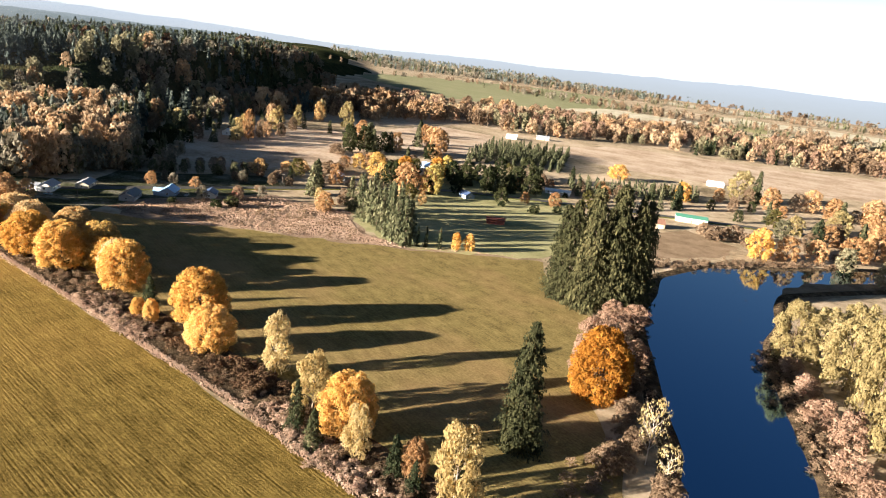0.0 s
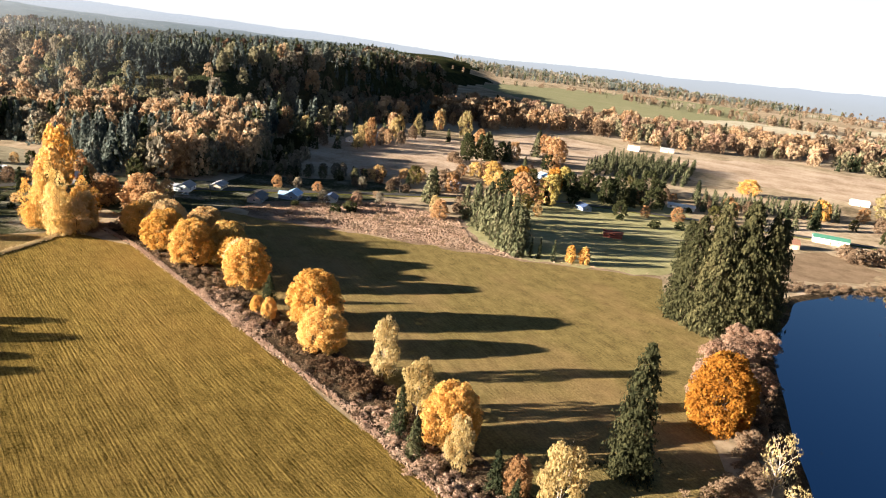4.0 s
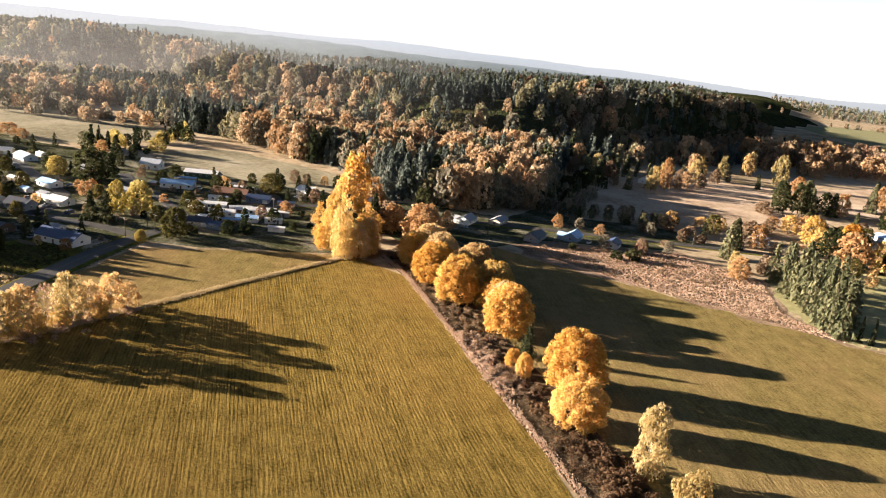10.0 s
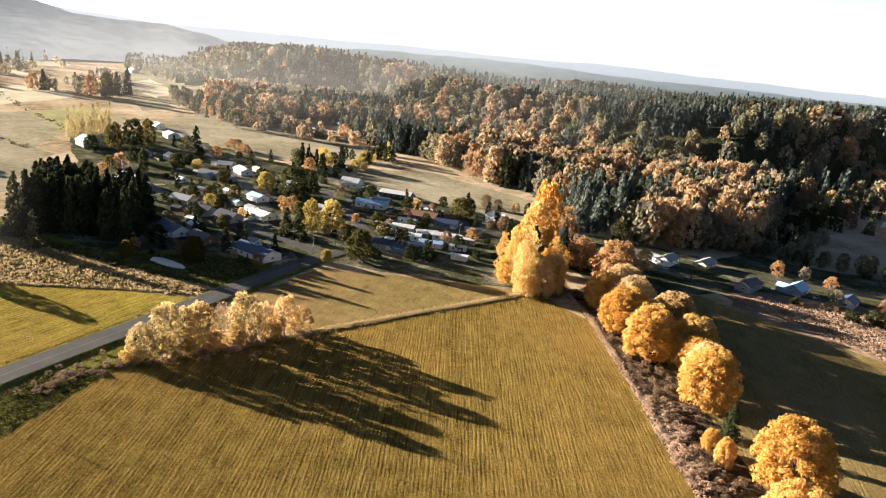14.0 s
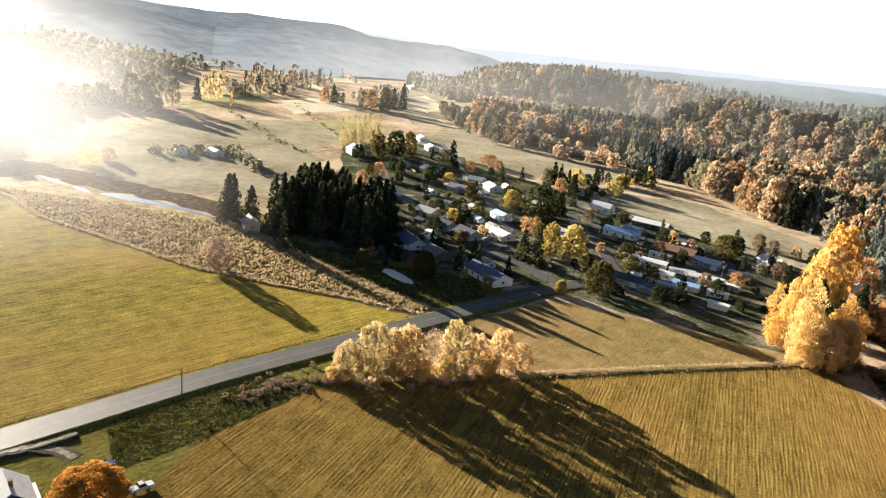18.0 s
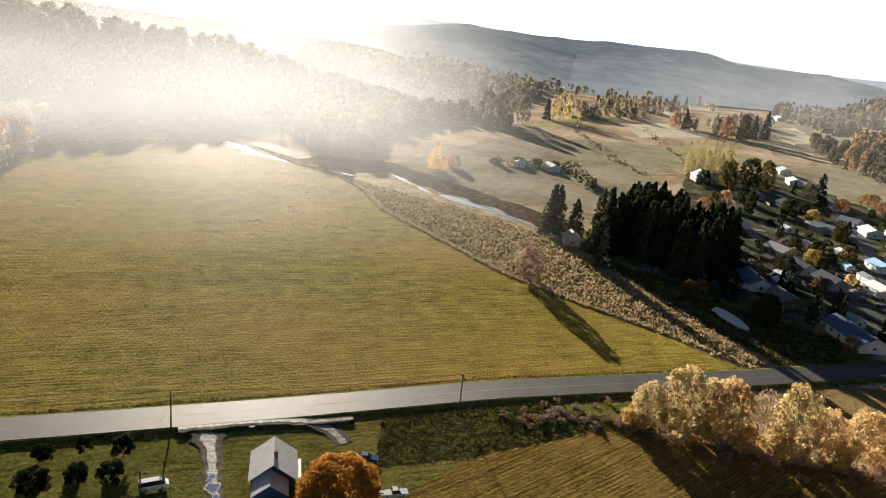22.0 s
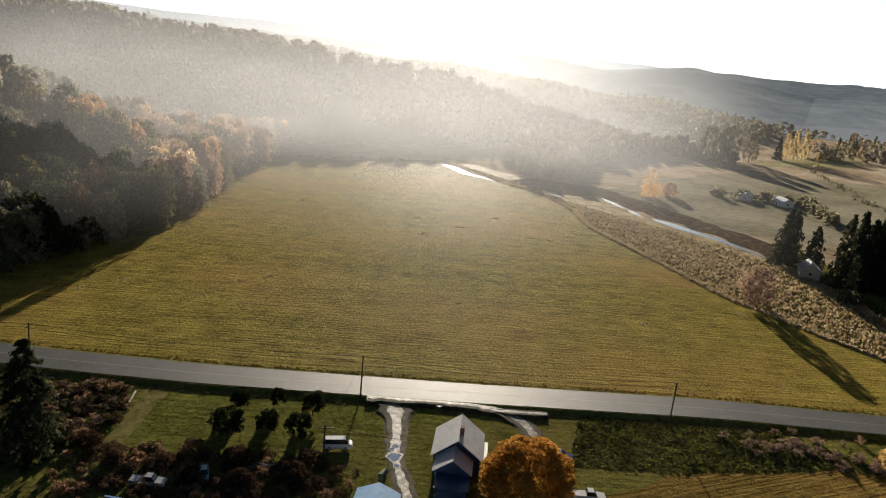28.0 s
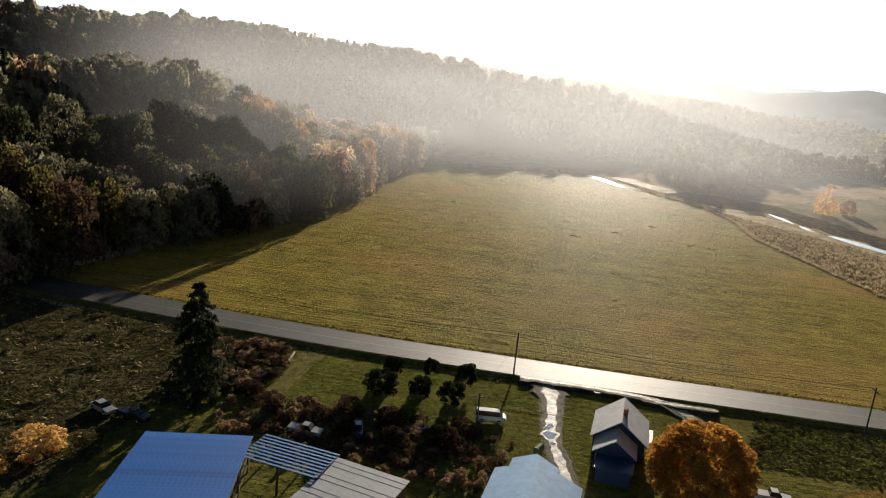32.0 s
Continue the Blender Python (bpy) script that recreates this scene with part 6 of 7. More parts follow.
for pts, n, h in (([(-840, -262), (-760, -205), (-690, -160), (-640, -128), (-600, -95)], 60, 1.8), ([(-1000, -230), (-860, -170), (-740, -110), (-680, -84)], 50, 1.6), ([(-533, -188), (-556, -168), (-572, -150), (-548, -130), (-520, -108)], 46, 5.5)):
    P = along(pts, n, 2.5)
    woods("hedge", "puff", "hillwood", P, WR.uniform(0.6, 1.2, len(P)) * h, WR.uniform(0.9, 1.6, len(P)) * h, "dull olive hedge between the pastures", "hedge")
mixed([(-374, 338), (-354, 346), (-394, 412), (-442, 474), (-476, 474), (-432, 398)], 70, [("broad", "green", 0.4, 11), ("cone", "spruce", 0.35, 12), ("broad", "greywood", 0.25, 10)], 1.0, "dark young trees along the pasture edge")
# plantation rows
for (x0, y0), (ax, ay), (bx, by), n, m in (((-250, 640), (46, 14), (-14, 76), 11, 18), ((-128, 575), (50, 34), (-6, 14), 16, 3), ((-486, 485), (2, 76), (-58, 68), 9, 6)):
    P = np.array([(x0 + ax * i / n * 2 + bx * j / m * 2, y0 + ay * i / n * 2 + by * j / m * 2) for i in range(n) for j in range(m)]) + WR.normal(0, 0.6, (n * m, 2))
    hh = WR.uniform(10, 14, len(P))
    woods("plantation", "cone", "spruce", P, hh, hh * 0.42, "planted rows of grey green conifers", "woods")

# hedgerow brush, marsh tufts, weeds and rough grass


def tufts(name, P, h, w, tint, label, blades=5, category="weeds", lean_by=0.35):
    """Clumps of upright blades in one mesh."""
    n = len(P)
    P = np.repeat(P, blades, 0) + WR.normal(0, w * 0.35, (n * blades, 2))
    k = len(P)
    a = WR.uniform(0, 2 * math.pi, k)
    hh = h * WR.uniform(0.5, 1.3, k)
    ww = w * WR.uniform(0.25, 0.6, k)
    lean = WR.normal(0, lean_by, (k, 2)) * hh[:, None]
    c, s = np.cos(a) * ww, np.sin(a) * ww
    z0 = np.zeros(k)
    V = np.stack([np.c_[P[:, 0] - c, P[:, 1] - s, z0], np.c_[P[:, 0] + c, P[:, 1] + s, z0], np.c_[P + lean + np.c_[c, s] * 0.4, hh], np.c_[P + lean - np.c_[c, s] * 0.4, hh * 0.9]], 1).reshape(-1, 3)
    return tagged(new(name, mesh_np(name, V, np.arange(4 * k).reshape(-1, 4), LEAF[tint])), label, category, kind="stuff")


HEDGE = [(-300, 190), (-268, 186), (-208, 171), (-150, 156), (-110, 146), (-75, 134), (-38, 122)]
tagged(new("hedge_bank", ribbon("hedge_bank", [(x + 1, y + 1.2) for x, y in HEDGE], [18] * 7, 0.10, M_BANK, 1.0)), "dark brown strip of ground under the hedgerow", "bank", kind="structure")
P = along(HEDGE, 260, 2.6)
woods("hedge_brush", "shrub", "rust", P, WR.uniform(0.9, 2.8, len(P)), WR.uniform(2, 4.5, len(P)), "low brown brush along the hedgerow", "brush")
P = along([(-206, 168), (-180, 160), (-165, 157)], 120, 3.0)
woods("hedge_brush", "shrub", "deadweed", P, WR.uniform(1.0, 2.2, len(P)), WR.uniform(2, 4, len(P)), "pinkish brown bramble in the hedgerow", "brush")
P = along([(-110, 144), (-75, 130), (-45, 120)], 110, 2.5)
woods("hedge_brush", "shrub", "deadweed", P, WR.uniform(1.0, 2.4, len(P)), WR.uniform(2, 4, len(P)), "pinkish brown bramble in the hedgerow", "brush")
P = along([(-150, 158), (-125, 154), (-108, 150)], 90, 3.5)
woods("hedge_brush", "shrub", "bramble", P, WR.uniform(1.5, 4.0, len(P)), WR.uniform(3, 5, len(P)), "dark brown bushes in the hedgerow", "brush")
tufts("hedge_grass", along([(x - 2, y - 7) for x, y in HEDGE], 5600, 0.75), 0.5, 0.26, "deadweed", "pinkish straw grass along the field edge", 3)
P = along([(-302, 176), (-301, 190), (-306, 204), (-322, 208)], 70, 3.5)
woods("hedge_brush", "shrub", "rust", P, WR.uniform(1.0, 3.0, len(P)), WR.uniform(2, 4.5, len(P)), "brown brush round the corner cottonwoods", "brush")
FENCE = [(-304, 170), (-280, 110), (-262, 68), (-248, 34)]
tufts("fence_grass", along(FENCE, 3800, 0.9), 0.6, 0.3, "straw", "pale straw grass along the fence line", 4)
P = along([(-262, 66), (-248, 34), (-240, 6), (-226, -8)], 130, 2.6)
woods("fence_brush", "shrub", "deadweed", P, WR.uniform(0.8, 2.2, len(P)), WR.uniform(1.6, 3.4, len(P)), "pinkish brown brush along the fence", "brush")
MARSH = [(-302, 28), (-307, 4), (-311, -28), (-318, -60), (-340, -110), (-357, -148), (-384, -182), (-407, -225), (-418, -310), (-398, -250), (-395, -200), (-392, -130), (-384, -84), (-354, -40), (-322, 0), (-306, 32)]
tufts("marsh_tufts", scatter(MARSH, 6000), 0.8, 0.7, "straw", "straw coloured marsh tufts", 4, "marsh grass")
tufts("marsh_tufts", scatter(MARSH, 1600), 0.8, 0.7, "tuft", "dull green marsh tufts", 4, "marsh grass")
P = scatter(MARSH, 110)
woods("marsh_brush", "shrub", "pink", P, WR.uniform(0.8, 1.8, len(P)), WR.uniform(1.5, 3, len(P)), "low pinkish brown marsh brush", "brush")
tufts("edge_grass", along([(-300, 30), (-306, 4), (-310, -28), (-317, -60), (-339, -110), (-355, -148), (-381, -182), (-403, -225)], 1500, 0.7), 0.7, 0.7, "straw", "pale grass along the field ditch", 4)
WEEDS = [(-300, 264), (-268, 352), (-214, 354), (-182, 320), (-150, 315), (-92, 350), (-154, 311), (-232, 279)]
tufts("weeds", scatter(WEEDS, 9000), 0.5, 0.5, "deadweed", "pinkish brown dead weeds", 4)
P = scatter(WEEDS, 120)
woods("weed_brush", "shrub", "rust", P, WR.uniform(1.0, 2.6, len(P)), WR.uniform(1.6, 4, len(P)), "brown brush in the fallow lot", "brush")
YARD = [(-92, -36), (-140, 0), (-188, -20), (-201, -33), (-146, -74), (-118, -96), (-94, -112), (-64, -70)]
P = scatter(YARD, 4600)
W = np.concatenate([resample(DRIVE, 1.0), resample(APRON, 1.0)])
P = P[np.hypot(P[:, None, 0] - W[None, :, 0], P[:, None, 1] - W[None, :, 1]).min(1) > 2.9]
tufts("yard_grass", P, 0.14, 0.4, "lawn", "uneven green yard grass", 4, lean_by=1.1)
ROUGH = [(-190, -18), (-206, -30), (-236, -4), (-246, 24), (-236, 10), (-206, -6)]
tufts("rough_grass", scatter(ROUGH, 1000), 0.30, 0.7, "scrub", "dark rough weeds beside the road", 4, lean_by=1.9)
tufts("rough_grass", scatter(ROUGH, 3400), 0.20, 0.6, "lawn", "rough green grass beside the road", 4, lean_by=1.9)
SCRUB = [(-48, -90), (-68, -140), (-90, -120), (-118, -96), (-128, -86), (-112, -70), (-100, -50), (-80, -40)]
tufts("scrub_grass", scatter(SCRUB, 420), 0.3, 0.6, "straw", "pale dead grass among the weeds beside the road", 4, lean_by=1.6)
tufts("scrub_grass", scatter(SCRUB, 6500), 0.20, 0.7, "scrub", "rough dull green weeds beside the road", 4, lean_by=2.2)
P = scatter(SCRUB, 90)
woods("scrub", "shrub", "scrub", P, WR.uniform(0.5, 1.1, len(P)), WR.uniform(1.5, 3.2, len(P)), "rough olive scrub", "brush")
for side in (6.6, -6.6):
    Q = resample(ROAD[:10], 3.0)
    t = np.gradient(Q, axis=0)
    t /= np.linalg.norm(t, axis=1)[:, None]
    tufts("verge_grass", along((Q + np.stack([-t[:, 1], t[:, 0]], -1) * side).tolist(), 1800, 0.5), 0.3, 0.3, "scrub" if side < 0 else "stubble", "short dull grass on the road verge", 3)
for pts, n, s in (([(-20, 150), (-14, 190), (-22, 240), (-34, 290), (-38, 350)], 300, 3.0), ([(50, 170), (38, 205), (30, 240), (26, 280), (34, 320)], 260, 4.0), ([(-45, 380), (-24, 400), (20, 445), (60, 480)], 200, 4.0)):
    P = along(pts, n, s)
    woods("bank_brush", "shrub", "rust", P, WR.uniform(1.0, 3.4, len(P)), WR.uniform(2, 4.5, len(P)), "brown brush along the river bank", "brush")

# stubble and tufts on the mown fields
for name, poly, n, h, w, tint, lab in (("stubble", F1, 16000, 0.10, 0.30, "stubble", "short uneven stubble of the mown field"), ("stubble", F2, 9000, 0.11, 0.32, "stubble", "short uneven grass of the meadow"), ("stubble", F4, 14000, 0.11, 0.34, "stubble", "short uneven grass of the broad field"), ("stubble", F3, 3000, 0.12, 0.32, "stubble", "short uneven grass of the corner meadow")):
    tufts(name, scatter(poly, n), h, w, tint, lab, 1, "grass")

# pale trees and bushes beyond the end of the broad field
mixed([(-450, -326), (-474, -290), (-540, -330), (-510, -370)], 12, [("broad", "greywood", 0.6, 11), ("broad", "hillwood", 0.4, 10)], 1.0, "grey brown backlit trees at the end of the field")
P = along([(-296, -366), (-350, -350), (-408, -328)], 90, 3.0)
woods("field_end_brush", "shrub", "straw", P, WR.uniform(1.0, 2.6, len(P)), WR.uniform(2, 4, len(P)), "pale brush at the end of the field", "brush")
tufts("ditch_grass", scatter([(-400, -86), (-360, -36), (-325, 4), (-309, 36), (-326, 54), (-346, 50), (-352, -8)], 2600), 0.5, 0.8, "scrub", "rough dark green grass beside the ditch", 4)
tufts("ditch_grass", along([(-386, -78), (-360, -42), (-336, -10), (-318, 12), (-306, 32)], 1300, 1.6), 0.8, 0.9, "straw", "pale tall grass along the ditch", 4)

# scattered pale clumps left on the broad field
P = np.repeat(scatter(F4, 40), 14, 0) + WR.normal(0, 0.8, (560, 2))
tufts("grass_clumps", P, 0.28, 0.35, "straw", "pale clumps of cut grass left on the field", 3, "grass")

# ---------------- buildings ----------------


def gable_body(name, material, w, d, h, rise):
    """Walls of a gabled house; the ridge runs along x."""
    bm = bmesh.new()
    a, b = w / 2, d / 2
    v = [bm.verts.new(c) for c in ((-a, -b, 0), (a, -b, 0), (a, b, 0), (-a, b, 0), (-a, -b, h), (a, -b, h), (a, b, h), (-a, b, h), (-a, 0, h + rise), (a, 0, h + rise))]
    for f in ((0, 1, 5, 4), (2, 3, 7, 6), (1, 2, 6, 9, 5), (3, 0, 4, 8, 7), (0, 3, 2, 1), (4, 5, 9, 8), (6, 7, 8, 9)):
        bm.faces.new([v[i] for i in f])
    return bm_mesh(name, bm, material)


def roof_slab(name, material, w, d, h, rise, over=0.5, thick=0.16, side=1):
    """One slope of a gabled roof, with its thickness."""
    bm = bmesh.new()
    a, b = w / 2 + over, d / 2
    k = rise / b
    p = [(-a, 0, h + rise + 0.02), (a, 0, h + rise + 0.02), (a, side * (b + over), h - k * over + 0.02), (-a, side * (b + over), h - k * over + 0.02)]
    lo = [bm.verts.new(c) for c in p]
    up = [bm.verts.new((x, y, z + thick)) for x, y, z in p]
    bm.faces.new(lo)
    bm.faces.new(up)
    for i in range(4):
        bm.faces.new((lo[i], lo[(i + 1) % 4], up[(i + 1) % 4], up[i]))
    return bm_mesh(name, bm, material)


W_FRAME = None


def frame_mesh():
    bm = bmesh.new()
    box(bm, -0.65, 0.65, -0.05, 0.05, -0.60, -0.50)
    box(bm, -0.65, 0.65, -0.05, 0.05, 0.50, 0.60)
    box(bm, -0.65, -0.55, -0.05, 0.05, -0.5, 0.5)
    box(bm, 0.55, 0.65, -0.05, 0.05, -0.5, 0.5)
    box(bm, -0.03, 0.03, -0.04, 0.04, -0.5, 0.5)
    return bm_mesh("window_frame", bm, M_SNOW)


W_FRAME = frame_mesh()
W_PANE = box_mesh("pane", M_GLASS, -0.55, 0.55, -0.02, 0.02, -0.5, 0.5)
D_LEAF = box_mesh("door", WALLS["brown"], -0.48, 0.48, -0.04, 0.04, 0, 2.05, 0.01)
D_KNOB = box_mesh("door_handle", M_CERAMIC, 0.34, 0.42, -0.09, 0.09, 1.0, 1.08, 0.01)
CHIM = box_mesh("chimney", paint_mat("chimney_brick", (0.25, 0.13, 0.09), 0.9, 0, 0.3, 3), -0.4, 0.4, -0.35, 0.35, -0.8, 1.1, 0.02)
GARAGE = box_mesh("garage_door", M_SNOW, -1.4, 1.4, -0.04, 0.04, 0, 2.2, 0.01)


def window(parent, m):
    f = part("window", W_FRAME, parent, "", m)
    part("pane", W_PANE, f)
    return f


def house(name, label, x, y, rot, w, d, h, rise, wall, roof, chimney=False, wing=0.0, garage=False, category="house", group="village houses", windows=True, over=0.5):
    ob = new(name)
    ob.matrix_world = pose(x, y, 0, 0, 0, rot)
    part("wall", gable_body("wall", WALLS[wall], w, d, h + 0.06, rise), ob, "", pose(0, 0, -0.05))
    for s in (1, -1):
        part("roof", roof_slab("roof", ROOFS[roof], w, d, h, rise, over, side=s), ob)
    if wing:
        wo = part("wing", gable_body("wing", WALLS[wall], wing, d * 0.6, h - 0.14, rise * 0.62), ob, "", pose(w * 0.22, -d / 2 - wing * 0.30, -0.05, 0, 0, 90))
        for s in (1, -1):
            part("roof", roof_slab("wing_roof", ROOFS[roof], wing, d * 0.6, h - 0.2, rise * 0.62, over * 0.8, side=s), wo)
    if windows:
        n = max(1, int(w / 4.2))
        for s in (1, -1):
            for k in range(n):
                u = -w / 2 + w * (k + 0.5) / n
                if s == -1 and wing and abs(u - w * 0.22) < d * 0.3 + 0.8:
                    continue
                if s == -1 and k == n // 2 and not garage:
                    dr = part("door", D_LEAF, ob, "", pose(u, s * (d / 2 + 0.04), 0.02))
                    part("door_handle", D_KNOB, dr)
                elif s == -1 and garage and k == n - 1:
                    part("garage_door", GARAGE, ob, "", pose(u, s * (d / 2 + 0.04), 0.02))
                else:
                    window(ob, pose(u, s * (d / 2 + 0.03), h * 0.58))
        for s in (1, -1):
            window(ob, pose(s * (w / 2 + 0.03), 0, h * 0.58, 0, 0, 90))
    if chimney:
        part("chimney", CHIM, ob, "", pose(w * 0.18, d * 0.06, h + rise + 0.1))
    return tagged(ob, label, category, group)


# x, y, turn, width, depth, wall height, roof rise
V1 = [(-350, 53, 38, 21, 10, 3.0, 2.4, "white", "navy", 0, 0), (-386, 15, 30, 17, 9, 2.9, 2.3, "white", "navy", 1, 6), (-426, 27, 45, 12, 8, 2.8, 2.2, "grey", "dark", 1, 5), (-413, 40, 40, 13, 8, 2.9, 2.4, "grey", "dark", 1, 5), (-420, 58, 35, 11, 8, 2.8, 1.5, "white", "white", 0, 0), (-372, 29, 35, 13, 8, 2.8, 2.0, "brown", "dark", 0, 0), (-451, 15, 50, 13, 8, 2.8, 2.0, "beige", "grey", 1, 0), (-464, 56, 30, 12, 8, 2.8, 1.6, "white", "bluewhite", 0, 0)]
V2 = [(-497, -17, 40, 20, 11, 3.2, 3.0, "white", "palegrey", 1, 7), (-588, -1, 30, 16, 9, 2.9, 2.2, "white", "white", 0, 0), (-531, 26, 60, 13, 8, 2.8, 2.0, "grey", "grey", 0, 5), (-549, 48, 20, 15, 9, 2.8, 2.0, "white", "palegrey", 1, 0), (-570, 36, 70, 11, 8, 2.8, 1.8, "beige", "white", 0, 0), (-518, 120, 55, 13, 9, 4.0, 2.8, "white", "palegrey", 1, 0), (-458, 124, 65, 19, 9, 3.0, 1.8, "white", "bluewhite", 0, 0), (-489, 146, 60, 21, 9, 3.4, 1.6, "darkgreen", "white", 0, 0)]
V3 = [(-429, 149, 55, 18, 9, 3.2, 2.2, "brown", "brown", 0, 0), (-415, 160, 60, 13, 8, 2.8, 1.6, "blue", "navy", 0, 0), (-403, 132, 62, 12, 6, 2.7, 1.0, "white", "white", 0, 0), (-386, 131, 62, 13, 6, 2.7, 1.0, "white", "white", 0, 0), (-368, 115, 60, 11, 7, 2.8, 1.6, "grey", "dark", 0, 0), (-360, 122, 55, 10, 6, 2.6, 1.2, "blue", "navy", 0, 0), (-386, 152, 65, 15, 6, 2.7, 1.0, "white", "white", 0, 0), (-372, 140, 62, 11, 5, 2.6, 0.9, "white", "bluewhite", 0, 0)]
V4 = [(-432, 197, 30, 12, 8, 3.0, 2.4, "white", "palegrey", 0, 0), (-762, -29, 20, 15, 9, 3.4, 2.4, "white", "bluewhite", 0, 0), (-705, -13, 20, 16, 10, 3.4, 2.0, "white", "white", 0, 0), (-633, -67, 30, 17, 12, 4.2, 3.6, "grey", "palegrey", 0, 0), (-602, -24, 40, 12, 8, 3.0, 2.2, "grey", "grey", 0, 0), (-545, -173, 20, 12, 8, 3.0, 2.2, "white", "grey", 0, 0), (-552, -152, 50, 13, 8, 3.0, 2.2, "white", "white", 0, 0), (-378, -60, 30, 9, 7, 3.6, 2.6, "beige", "grey", 0, 0)]
V5 = [(-396, 222, -50, 12, 8, 3.0, 2.2, "grey", "palegrey", 0, 0), (-350, 264, -58, 12, 8, 3.0, 2.2, "white", "grey", 0, 5), (-345, 284, -58, 14, 7, 2.8, 1.6, "beige", "grey", 0, 0), (-310, 284, -58, 16, 8, 2.8, 1.8, "grey", "dark", 0, 0), (-304, 307, -60, 12, 8, 3.0, 2.4, "blue", "bluewhite", 0, 5), (-287, 322, -58, 11, 7, 2.8, 1.8, "white", "navy", 0, 0), (-281, 338, -58, 12, 4, 2.4, 0.8, "red", "rust", 0, 0), (-456, 536, -70, 17, 9, 3.4, 2.8, "white", "palegrey", 1, 0)]
V6 = [(-468, 592, -60, 13, 8, 3.0, 2.4, "white", "grey", 0, 0), (-50, 496, 20, 11, 9, 3.4, 2.4, "tan", "brown", 0, 0), (-30, 540, 10, 22, 9, 3.6, 1.6, "white", "green", 0, 0), (-273, 440, -50, 13, 9, 3.4, 2.4, "grey", "palegrey", 1, 0), (-251, 554, -20, 17, 9, 3.2, 2.0, "blue", "bluewhite", 0, 0), (-292, 893, 10, 14, 9, 3.4, 2.4, "white", "white", 0, 0), (-263, 940, 20, 17, 9, 3.4, 2.4, "beige", "grey", 0, 0), (-180, 466, -40, 11, 7, 2.8, 2.0, "blue", "navy", 0, 0)]
V7 = [(-27, 765, 20, 15, 9, 3.2, 2.2, "white", "palegrey", 0, 0), (-135, 551, 15, 20, 7, 2.6, 1.2, "white", "white", 0, 0), (-210, 470, -40, 10, 7, 2.8, 2.0, "white", "grey", 0, 0), (-390, 200, -30, 11, 7, 2.8, 2.0, "brown", "dark", 0, 0), (-440, 90, 40, 11, 8, 2.8, 2.0, "beige", "grey", 0, 0), (-505, 80, 40, 12, 8, 2.8, 2.0, "brown", "grey", 0, 0), (-445, -10, 45, 11, 8, 2.8, 2.0, "white", "grey", 0, 0), (-350, 148, 60, 8, 3, 2.5, 0.3, "white", "white", 0, 0)]
for rows in (V1, V2, V3, V4, V5, V6, V7):
    for i, (x, y, r, w, d, h, rise, wall, roof, ch, wing) in enumerate(rows):
        word = {"navy": "dark blue", "palegrey": "pale grey", "bluewhite": "bluish white"}.get(roof, roof)
        house("house", f"low {wall} sided house with a {word} gabled roof".replace("darkgreen", "dark green"), x, y, r, w, d, h, rise, wall, roof, bool(ch), float(wing), i % 3 == 1)
house("barn", "long far barn with a bluish white metal roof", -1567, -156, 20, 38, 14, 5, 3.2, "grey", "bluewhite", category="barn", group="", windows=False)
house("shed", "small red shed with a flat rusty roof in the paddock", -136, 407, 25, 11, 6, 3.0, 1.0, "red", "rust", category="shed", group="", windows=False)

# farmhouse by the road, with a lower gable and a lean-to behind it
FH = new("farmhouse")
FH.matrix_world = pose(-173.8, -29.9, 0, 0, 0, 45.2)
part("wall", gable_body("wall", WALLS["navy"], 8.4, 7.6, 3.16, 2.9), FH, "", pose(0, 0, -0.05))
for s in (1, -1):
    part("roof", roof_slab("roof", ROOFS["weathered"], 8.4, 7.6, 3.1, 2.9, 0.5, side=s), FH, "weathered grey roof slope")
LOWER = part("lower_gable", gable_body("lower_gable", WALLS["navy"], 4.6, 5.6, 2.9, 2.0), FH, "dark blue rear gable", pose(6.3, -0.4, -0.05))
for s in (1, -1):
    part("roof", roof_slab("roof", ROOFS["weathered"], 4.9, 5.6, 2.9, 2.0, 0.4, side=s), LOWER, "", pose(-0.2, 0, 0))
part("lean_to", box_mesh("lean_to", WALLS["navy"], 8.6, 12.6, -2.6, 2.2, -0.05, 2.3), FH, "dark blue lean-to")
part("lean_to_roof", box_mesh("lean_to_roof", ROOFS["navy"], 8.5, 12.9, -2.9, 2.5, 2.3, 2.46, 0.02), FH)
part("porch_roof", box_mesh("porch_roof", M_SNOW, -2.6, 3.4, 3.8, 5.0, 2.4, 2.5, 0.02), FH, "white side porch roof")
for u in (-2.4, 0.4, 3.2):
    part("porch_post", box_mesh("porch_post", M_SNOW, u - 0.06, u + 0.06, 4.8, 4.92, -0.05, 2.4), FH)
for u, v, r in ((-2.2, 3.83, 0), (1.8, 3.83, 0), (-4.23, -1.8, 90), (-4.23, 1.8, 90), (-2.2, -3.83, 0), (8.63, 0.9, 90)):
    window(FH, pose(u, v, 1.75, 0, 0, r))
part("door_handle", D_KNOB, part("door", D_LEAF, FH, "", pose(1.2, -3.84, 0.02)))
part("chimney", CHIM, FH, "", pose(1.6, 0.4, 6.0))
tagged(FH, "dark blue farmhouse with weathered grey gables beside the road", "house")

# outbuilding with a bluish white metal roof
OB = new("outbuilding")
OB.matrix_world = pose(-148.7, -18.5, 0, 0, 0, 45)
part("wall", gable_body("wall", WALLS["white"], 11.5, 11.0, 2.55, 2.2), OB, "", pose(0, 0, -0.05))
